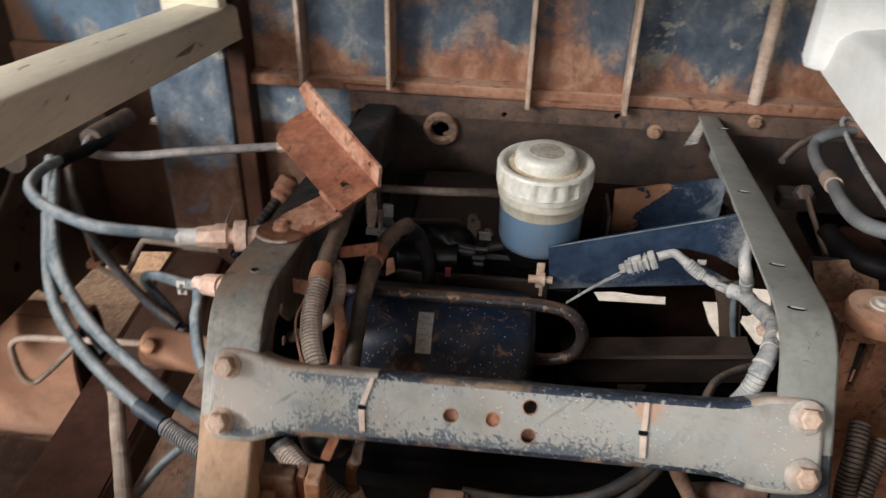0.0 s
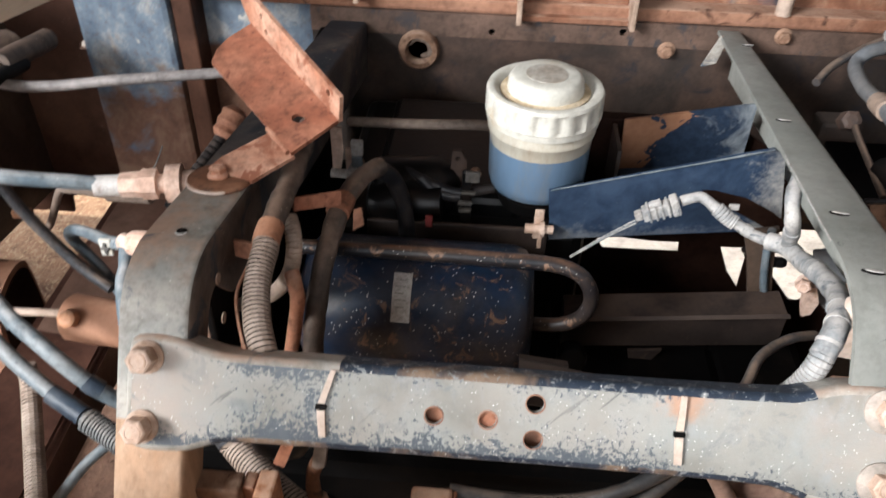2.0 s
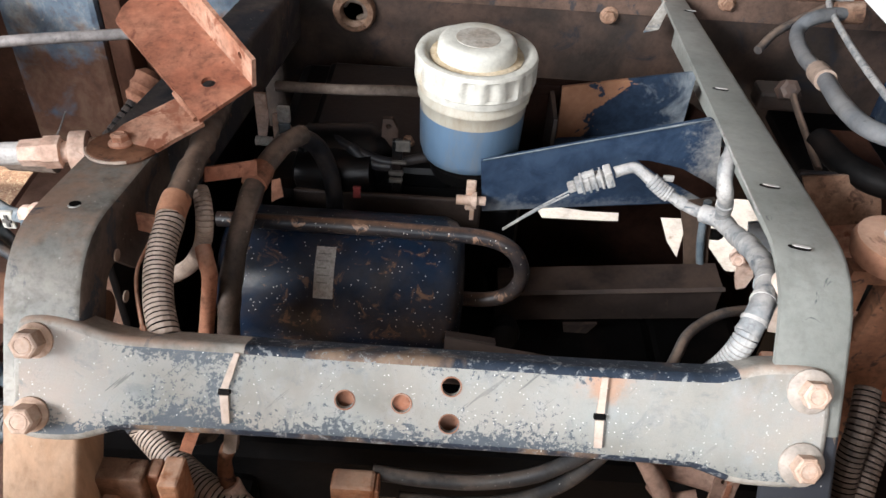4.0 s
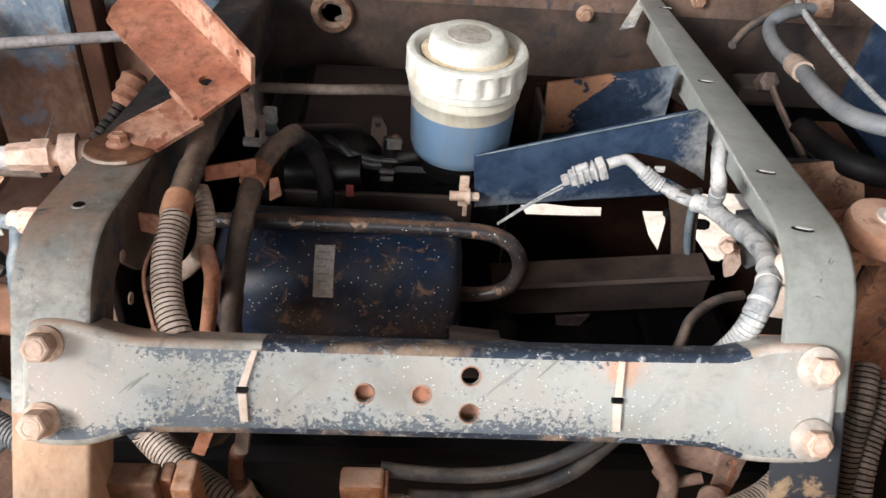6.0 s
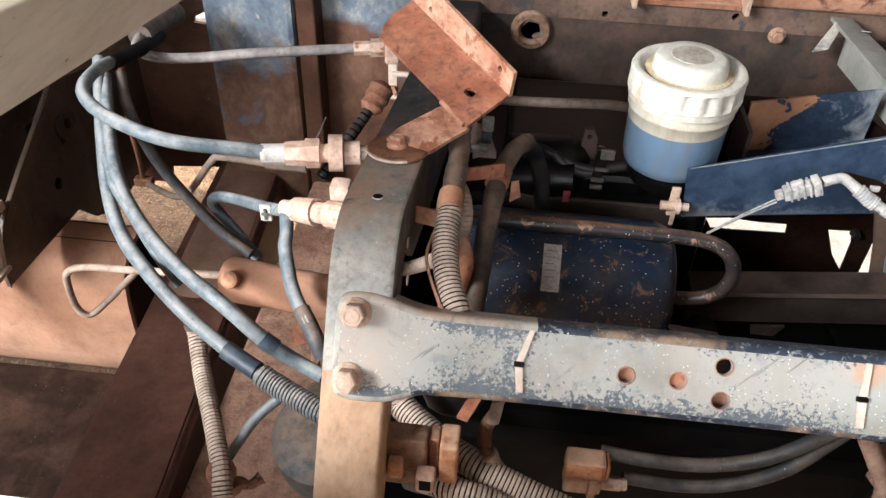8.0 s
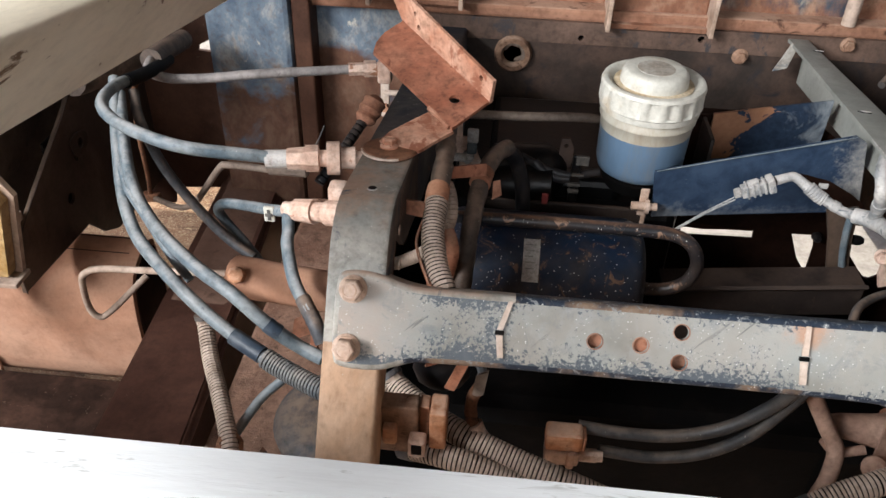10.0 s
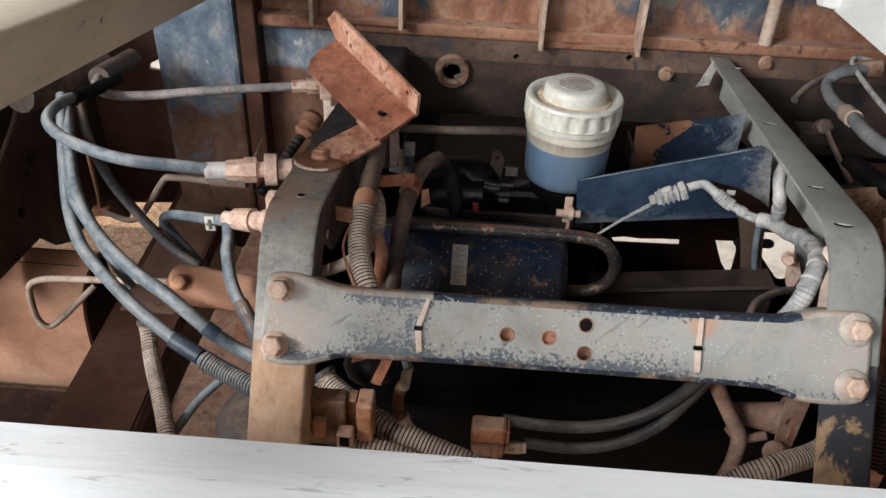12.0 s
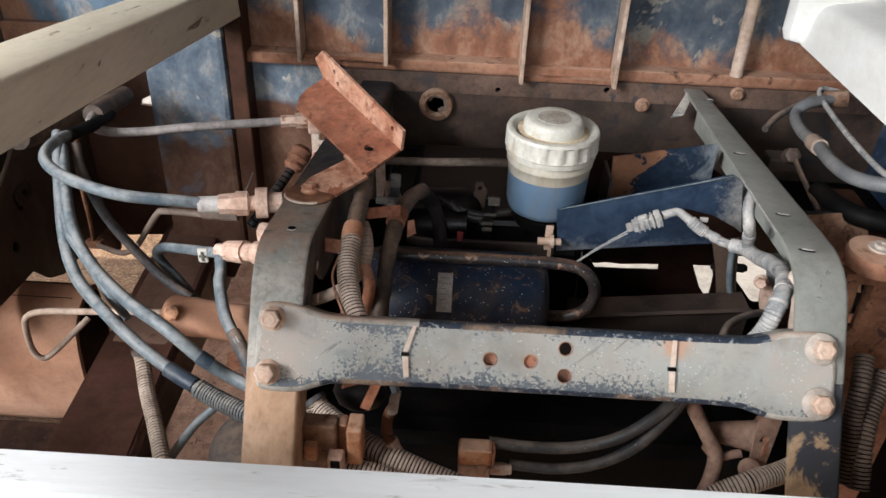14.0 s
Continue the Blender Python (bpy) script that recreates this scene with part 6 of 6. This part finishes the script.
part("tail", tube([(-0.178, 0.02, 0.665), (-0.190, 0.05, 0.680), (-0.196, 0.06, 0.70)], 0.006, 8), "pipe_grey", lug, smooth=True)
clamp = thing("clamp_block", "rust brown clamp block with a plug on a rail leg", "clamp")
part("plate", box(-0.302, -0.248, -0.045, -0.020, 0.592, 0.668, 0.003), "clamp_brown", clamp, "brown backing plate")
part("web", box(-0.248, -0.236, -0.036, -0.016, 0.60, 0.664, 0.002), "rust_wall", clamp)
part("block", box(-0.2355, -0.216, -0.046, -0.012, 0.604, 0.664, 0.003), "block", clamp)
part("nub", box(-0.288, -0.272, -0.057, -0.043, 0.618, 0.644, 0.003), "block", clamp)
part("slit", box(-0.2945, -0.2905, -0.0465, -0.0445, 0.620, 0.642, 0.0005), "black", clamp)
pl = part("plug", box(-0.258, -0.238, -0.062, -0.044, 0.606, 0.632, 0.003), "fitting", clamp, "pale plug with a dark socket")
part("socket", box(-0.254, -0.242, -0.0635, -0.0615, 0.613, 0.628, 0.0005), "black", pl)
part("lug", box(-0.252, -0.244, -0.0635, -0.0615, 0.6075, 0.6105, 0.0005), "tie", pl)

# ---- left: longitudinal beam, tank, inner panel ----
lb = thing("long_beam", "dark brown longitudinal chassis beam specked with dirt", "frame beam")
own = bmesh.new()
bmesh.ops.create_cube(own, size=1)
for v in own.verts:
    y = -0.5 if v.co.y < 0 else 1.6
    x0 = -0.775 - 0.10 * (y - 0.3)
    v.co = Vector((x0 if v.co.x < 0 else x0 + 0.150, y, (0.42 - 0.09 * y) - (0.0 if v.co.z > 0 else 0.16)))
bmesh.ops.bevel(own, geom=own.edges[:], offset=0.012, segments=3, affect="EDGES")
part("beam", own, "beam_red", lb, smooth=True)
own = bmesh.new()
cells = {}
for a in range(9):
    for b in range(22):
        u, y = a / 8, 0.40 + 0.6 * b / 21
        edge = min(a, 8 - a, b, 21 - b)
        lift = -0.004 if edge == 0 else 0.003 + 0.0015 * noise.noise((u * 5, y * 20, 0))
        cells[a, b] = own.verts.new((-0.775 - 0.10 * (y - 0.3) + 0.012 + 0.126 * u, y, 0.42 - 0.09 * y + lift))
for a in range(8):
    for b in range(21):
        own.faces.new((cells[a, b], cells[a + 1, b], cells[a + 1, b + 1], cells[a, b + 1]))
res = bmesh.ops.extrude_face_region(own, geom=own.faces[:])
for v in [g for g in res["geom"] if isinstance(g, bmesh.types.BMVert)]:
    v.co.z -= 0.004
part("dust_crust", own, "red_dust", lb, "crust of reddish dust", smooth=True)
tk = thing("storage_tank", "square steel tank with rounded edges thickly coated with tan dust", "tank")
round_end = soft_outline([(0.450, 0.080), (0.450, 0.300), (0.470, 0.375), (0.520, 0.402), (0.570, 0.404), (0.592, 0.380), (0.592, 0.080)], 2)
part("shell", plate(round_end, [], 0.75, basis((-0.864, 0, 0), (0, 1, 0), (0, 0, 1)), rim=0.006), "dust_tank", tk, smooth=True)
# Top and end get dark sheets: their shade is painted over the tan dust.
part("top_sheet", sheet([(-1.58, 0.520, 0.3995), (-0.885, 0.520, 0.3995), (-0.885, 0.568, 0.4015), (-1.58, 0.568, 0.4015)], 0.004), "dark_brown", tk, "top painted dark brown for the shade on it")
part("end_plate", plate(soft_outline([(0.462, 0.110), (0.462, 0.296), (0.480, 0.366), (0.524, 0.390), (0.566, 0.392), (0.582, 0.372), (0.582, 0.110)], 2), [], 0.004, basis((-0.8605, 0, 0), (0, 1, 0), (0, 0, 1)), rim=0.001), "shade_brown", tk, "end painted dark for its shaded side")
part("strap", box(-1.22, -1.19, 0.444, 0.4515, 0.11, 0.30, 0.002), "dust_tank", tk)
tray = thing("step_plate", "dark stained step plate with pale specks", "step")
part("plate", box(-1.5, -0.74, 0.0, 0.435, 0.105, 0.130, 0.004), "step_dark", tray)
pan = thing("mudguard", "dark pressed mudguard sheet with oblong slots", "mudguard")
part("outer_sheet", box(-1.125, -1.115, 0.30, 1.0, 0.38, 1.0, 0.002), "panel_dark", pan, "dark outer sheet")
part("joint", box(-1.116, -1.005, 0.90, 0.92, 0.42, 0.78, 0.002), "panel_dark", pan)
front_edge = [(0.36, 0.42), (0.362, 0.465), (0.385, 0.508), (0.405, 0.530), (0.475, 0.572), (0.545, 0.610), (0.625, 0.655), (0.70, 0.72)]
part("sheet", plate(front_edge + [(0.72, 0.80), (1.0, 0.80), (1.0, 0.30), (0.70, 0.325), (0.648, 0.352), (0.60, 0.405)], [soft_outline([(0.628, 0.583), (0.652, 0.580), (0.650, 0.562), (0.630, 0.560)]), circle2(0.566, 0.488, 0.012), circle2(0.618, 0.548, 0.007)], 0.006, basis((-1.0, 0, 0), (0, 1, 0), (0, 0, 1)), rim=0.001), "panel_dark", pan)
part("bead", tube([(-0.9975, y - 0.001, z) for y, z in front_edge], 0.0014, 8), "rust_dark", pan, "rolled edge", smooth=True)
part("patch", plate(soft_outline([(0.600, 0.600), (0.665, 0.590), (0.670, 0.555), (0.610, 0.545)]), [soft_outline([(0.628, 0.583), (0.652, 0.580), (0.650, 0.562), (0.630, 0.560)])], 0.002, basis((-0.9955, 0, 0), (0, 1, 0), (0, 0, 1))), "rust_dark", pan)
# Black box added behind the slots so that no lit ground shows.
part("backing", box(-1.0125, -1.0075, 0.54, 0.71, 0.46, 0.62, 0.001), "black", pan)
part("stiffener", box(-1.03, -1.006, 0.72, 0.76, 0.42, 0.795, 0.004), "panel_dark", pan)
lampc = thing("marker_lamp", "amber marker lamp in a steel frame", "lamp")
part("lens", sheet([(-1.030, 0.252, 0.550), (-0.932, 0.252, 0.550), (-0.903, 0.252, 0.685), (-0.930, 0.252, 0.730), (-1.000, 0.252, 0.730)], 0.022, rim=0.005), "amber", lampc)
part("frame", sheet([(-1.036, 0.276, 0.542), (-0.924, 0.276, 0.542), (-0.894, 0.276, 0.688), (-0.925, 0.276, 0.742), (-1.006, 0.276, 0.742)], 0.010, rim=0.003), "tan_metal", lampc)
part("shelf", box(-1.04, -0.918, 0.244, 0.288, 0.533, 0.5415, 0.002), "hose_tan", lampc, "pale lower lip")
part("arm", box(-1.012, -1.0005, 0.2885, 0.42, 0.540, 0.558, 0.002), "tan_metal", lampc)

# ---- right: mount, pipes, dark blue panel ----
scrap = thing("rusty_bracket", "small bent rusty bracket in the shade", "bracket", group="small brackets")
part("plate", plate([(0, 0), (0.05, 0.005), (0.045, 0.04), (0.01, 0.03)], [circle2(0.03, 0.02, 0.005)], 0.004, basis((-0.47, 0.20, 0.52), (1, 0.3, 0.1), (0, 0.6, 1)), rim=0.001), "rust_plate", scrap)
part("tab", plate([(0, 0), (0.012, 0), (0.015, 0.05), (0.003, 0.045)], [], 0.004, basis((-0.44, 0.19, 0.50), (1, -0.3, 0.1), (0, 0.2, 1)), rim=0.001), "rust_plate", scrap)
copy_thing(scrap, pose(0.03, -0.05, 0.03, 10, 20, 15))
copy_thing(scrap, pose(-0.06, 0.06, 0.02, -10, -25, -10))
mt = thing("rubber_mount", "round dusty rubber mount on a rust brown bracket", "mount")
part("rubber", turned([(0, 0.028), (0.004, 0.037), (0.018, 0.041), (0.028, 0.038), (0.031, 0.024)], (0.446, 0.160, 0.814), (0.446, 0.160, 1), 26), "rust_wall", mt, smooth=True)
part("bolt", turned([(0, 0.015), (0.003, 0.015), (0.003, 0.009), (0.008, 0.009), (0.008, 0.004), (0.006, 0.004)], (0.446, 0.160, 0.845), (0.446, 0.160, 1), 16), "washer", mt, smooth=True)
part("leg", plate([(0.405, 0.816), (0.50, 0.816), (0.51, 0.70), (0.49, 0.55), (0.42, 0.55), (0.41, 0.70)], [[(0.425, 0.80), (0.445, 0.80), (0.445, 0.72), (0.43, 0.72)]], 0.02, basis((0, 0.14, 0), (1, 0, 0), (0, 0, 1)), rim=0.002), "bracket_rust", mt)
part("stay", box(0.362, 0.412, 0.142, 0.158, 0.62, 0.68, 0.003), "rust_plate", mt)
pr = hose("coolant_pipe", "grey dusty pipe with clips bending along the body", "pipe", [(0.642, 0.790, 0.804), (0.567, 0.760, 0.802), (0.540, 0.740, 0.785), (0.522, 0.650, 0.790), (0.506, 0.540, 0.814), (0.481, 0.420, 0.839), (0.478, 0.330, 0.859), (0.52, 0.280, 0.875), (0.62, 0.27, 0.88)], 0.0112, "pipe_grey", wobble=0.02)
part("sleeve", tube([(0.512, 0.575, 0.805), (0.503, 0.525, 0.817)], 0.0148, 14, straight=True), "hose_tan", pr, smooth=True)
part("clip", tube([(0.505, 0.287, 0.868), (0.535, 0.280, 0.878)], 0.022, 14, straight=True), "fitting", pr, "pale clip", smooth=True)
part("end_cap", tube([(0.61, 0.79, 0.800), (0.65, 0.785, 0.806)], 0.018, 14, straight=True), "clamp_brown", pr, smooth=True)
hose("thick_hose", "thick dark hose below the pipe", "hose", [(0.47, 0.42, 0.79), (0.48, 0.34, 0.80), (0.52, 0.30, 0.805), (0.62, 0.29, 0.80)], 0.016, "black")
hose("thin_rod", "thin pale rod slanting towards the front", "rod", [(0.655, 0.84, 0.80), (0.62, 0.835, 0.806), (0.605, 0.80, 0.803), (0.572, 0.620, 0.819), (0.540, 0.42, 0.845), (0.525, 0.31, 0.865)], 0.005, "harness", wobble=0)
hose("thin_rod", "short dusty brown rod in the shade", "rod", [(0.475, 0.54, 0.786), (0.468, 0.500, 0.786), (0.453, 0.360, 0.784)], 0.0045, "hose_brown", wobble=0)
hose("cable", "dark cable along the beam", "cable", [(0.67, 0.85, 0.79), (0.635, 0.85, 0.79), (0.539, 0.80, 0.762), (0.493, 0.75, 0.747)], 0.007, "hose_dark")
nb = thing("nut_block", "rusty nut block below the pipe", "nut")
part("nut", turned([(0, 0.014), (0.025, 0.014), (0.027, 0.008)], (0.47, 0.56, 0.78), (0.45, 0.3, 0.95), 6), "rust_dark", nb)
part("base", box(0.44, 0.50, 0.56, 0.60, 0.745, 0.775, 0.006), "rust_dark", nb)
part("lower_side", box(0.80, 0.82, 0.10, 0.95, 0.35, 0.98, 0.005), "blue", shell, "dark blue side sheet")
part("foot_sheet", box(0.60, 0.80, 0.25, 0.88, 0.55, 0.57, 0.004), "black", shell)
lb2 = copy_thing(lb, Matrix.Translation((0, 0, 0)))
lb2.matrix_basis = Matrix.Translation((1.86, 0, 0))
# Dark sheets added to block light and stand for deep shade.
fen = thing("wheel_fender", "dark sheets added to fill the right side with deep shade", "fender")
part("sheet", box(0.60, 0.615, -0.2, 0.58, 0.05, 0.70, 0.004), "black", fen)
part("lip", box(0.56, 0.615, -0.2, 0.58, 0.70, 0.712, 0.003), "dark_brown", fen)

hose("corrugated_hose", "brown corrugated sleeve beside a frame rail leg, shade painted in", "hose", [(0.412, 0.05, 0.752), (0.402, 0.02, 0.730), (0.396, 0.0, 0.697), (0.394, -0.02, 0.662), (0.395, -0.04, 0.62)], 0.012, "conduit_shaded", 0.0018, group="side sleeves", cuff=False)
hose("corrugated_hose", "brown corrugated sleeve beside a frame rail leg, shade painted in", "hose", [(0.445, 0.05, 0.728), (0.433, 0.03, 0.708), (0.421, 0.01, 0.690), (0.410, -0.02, 0.662), (0.407, -0.05, 0.62)], 0.0135, "conduit_shaded", 0.002, group="side sleeves", cuff=False)
shelf = thing("shelf_bracket", "brown pressed bracket with a pale dusty lower tongue", "bracket")
part("shelf", sheet([(0.42, 0.33, 0.794), (0.505, 0.33, 0.806), (0.520, 0.31, 0.752), (0.440, 0.31, 0.738)], 0.006), "clamp_brown", shelf)
part("rear_plate", box(0.42, 0.52, 0.336, 0.344, 0.70, 0.795, 0.003), "rust_dark", shelf)
part("tongue", sheet([(0.446, 0.315, 0.742), (0.512, 0.315, 0.752), (0.528, 0.300, 0.676), (0.494, 0.300, 0.690)], 0.005), "rust_pale", shelf, "pale dusty tongue")
part("stem", box(0.47, 0.50, 0.322, 0.336, 0.55, 0.74, 0.003), "rust_dark", shelf)
rs = thing("rail_stay", "blue grey stay plate with dried mud under a frame rail", "bracket")
part("stay", sheet([(0.394, 0.360, 0.700), (0.472, 0.360, 0.714), (0.478, 0.360, 0.640), (0.437, 0.360, 0.604), (0.411, 0.360, 0.629)], 0.005), "pipe_grey", rs)
hexbolt(rs, (0.3885, 0.338, 0.660), (-0.35, -0.9, 0.3), 0.0095, 0.0115, "fitting", length=0.012)
part("mud", sheet([(0.392, 0.346, 0.650), (0.408, 0.346, 0.652), (0.418, 0.345, 0.626), (0.413, 0.344, 0.606), (0.402, 0.344, 0.602), (0.396, 0.345, 0.620)], 0.006, rim=0.002), "fitting", rs, "lump of dried pink mud")
part("tape_flap", sheet([(0.352, 0.205, 0.777), (0.372, 0.200, 0.777), (0.392, 0.195, 0.735), (0.408, 0.200, 0.675), (0.385, 0.205, 0.673), (0.376, 0.202, 0.725)], 0.004), "tie", rs, "crumpled pale tape")

boot = thing("rubber_boot", "shiny black rubber boot under the cross member", "boot")
part("boot", turned([(0, 0.012), (0.006, 0.026), (0.022, 0.036), (0.036, 0.034), (0.05, 0.022), (0.07, 0.016)], (-0.232, 0.03, 0.625), (-0.225, 0.09, 0.70), 24), "hose_black", boot, smooth=True)
drum = thing("grey_drum", "dusty grey rounded drum behind a rail leg", "drum")
part("drum", turned([(0, 0.03), (0.004, 0.065), (0.015, 0.08), (0.12, 0.085)], (-0.41, 0.13, 0.445), (-0.37, 0.2, 0.1), 32), "hose_dark", drum, smooth=True)
clot = thing("hose_end_clamp", "rusty clamp and clotted dirt at a hose end", "clamp")
part("clamp", turned([(0, 0.010), (0.004, 0.017), (0.02, 0.017), (0.024, 0.012)], (-0.487, -0.028, 0.548), (-0.47, -0.06, 0.60), 14), "bracket_rust", clot)
part("dirt", tube([(-0.482, -0.042, 0.530), (-0.468, -0.030, 0.533), (-0.456, -0.026, 0.528), (-0.446, -0.016, 0.530)], 0.0085, 8, wobble=1.0), "bracket_rust", clot, "clot of rusty dirt", smooth=True)
# Raised plate added in place of the ground, to catch more light.
spring = thing("axle_plate", "dusty brown plate added for the lit ground between beam and rail leg", "plate")
part("plate", box(-0.60, -0.43, -0.20, 0.82, 0.34, 0.365, 0.008), "floor_dirt", spring)
part("hanger", box(-0.53, -0.48, 0.30, 0.36, 0.0, 0.342, 0.004), "dark_brown", spring)

sm = thing("side_member", "rust brown side member with a pale worn edge", "bracket")
part("sheet", plate([(0.47, 0.70), (0.66, 0.66), (0.66, 0.0), (0.47, 0.0)], [soft_outline([(0.50, 0.60), (0.53, 0.60), (0.53, 0.50), (0.50, 0.50)])], 0.01, basis((0, 0.20, 0), (1, 0, 0), (0, 0, 1)), rim=0.002), "rust_plate", sm)
part("edge", box(0.462, 0.476, 0.185, 0.212, 0.05, 0.62, 0.003), "tan_metal", sm, "pale worn edge")

fw = thing("frayed_wire", "thin rust coloured wire along the harness sleeve", "wire")
part("wire", tube([(-0.264, 0.115, 0.815), (-0.268, 0.090, 0.806), (-0.262, 0.065, 0.801), (-0.247, 0.030, 0.792)], 0.0018, 6), "rust_plate", fw, smooth=True)
part("end", tube([(-0.247, 0.030, 0.792), (-0.243, 0.024, 0.788)], 0.0028, 6, straight=True), "rust_plate", fw, smooth=True)
pc = thing("corner_clip", "dusty pink clip plate with a bright stud", "clip")
part("plate", plate([(-0.252, 0.560), (-0.214, 0.560), (-0.212, 0.640), (-0.232, 0.690), (-0.250, 0.690)], [circle2(-0.236, 0.62, 0.007)], 0.005, basis((0, 0.552, 0), (1, 0, 0), (0, 0, 1)), rim=0.001), "fitting", pc)
part("stud", turned([(0, 0.011), (0.01, 0.011), (0.012, 0.007), (0.024, 0.007)], (-0.236, 0.552, 0.655), (-0.236, 0, 0.75), 8), "steel", pc, "bright stud")

ww = thing("loose_wire", "thin loose black wire end by the coupling", "wire")
part("wire", tube([(-0.448, 0.315, 0.779), (-0.437, 0.32, 0.796), (-0.429, 0.33, 0.815)], 0.0010, 6), "print", ww, smooth=True)
part("root", turned([(0, 0.003), (0.008, 0.003), (0.010, 0.0015)], (-0.448, 0.315, 0.779), (-0.437, 0.32, 0.796), 8), "print", ww)
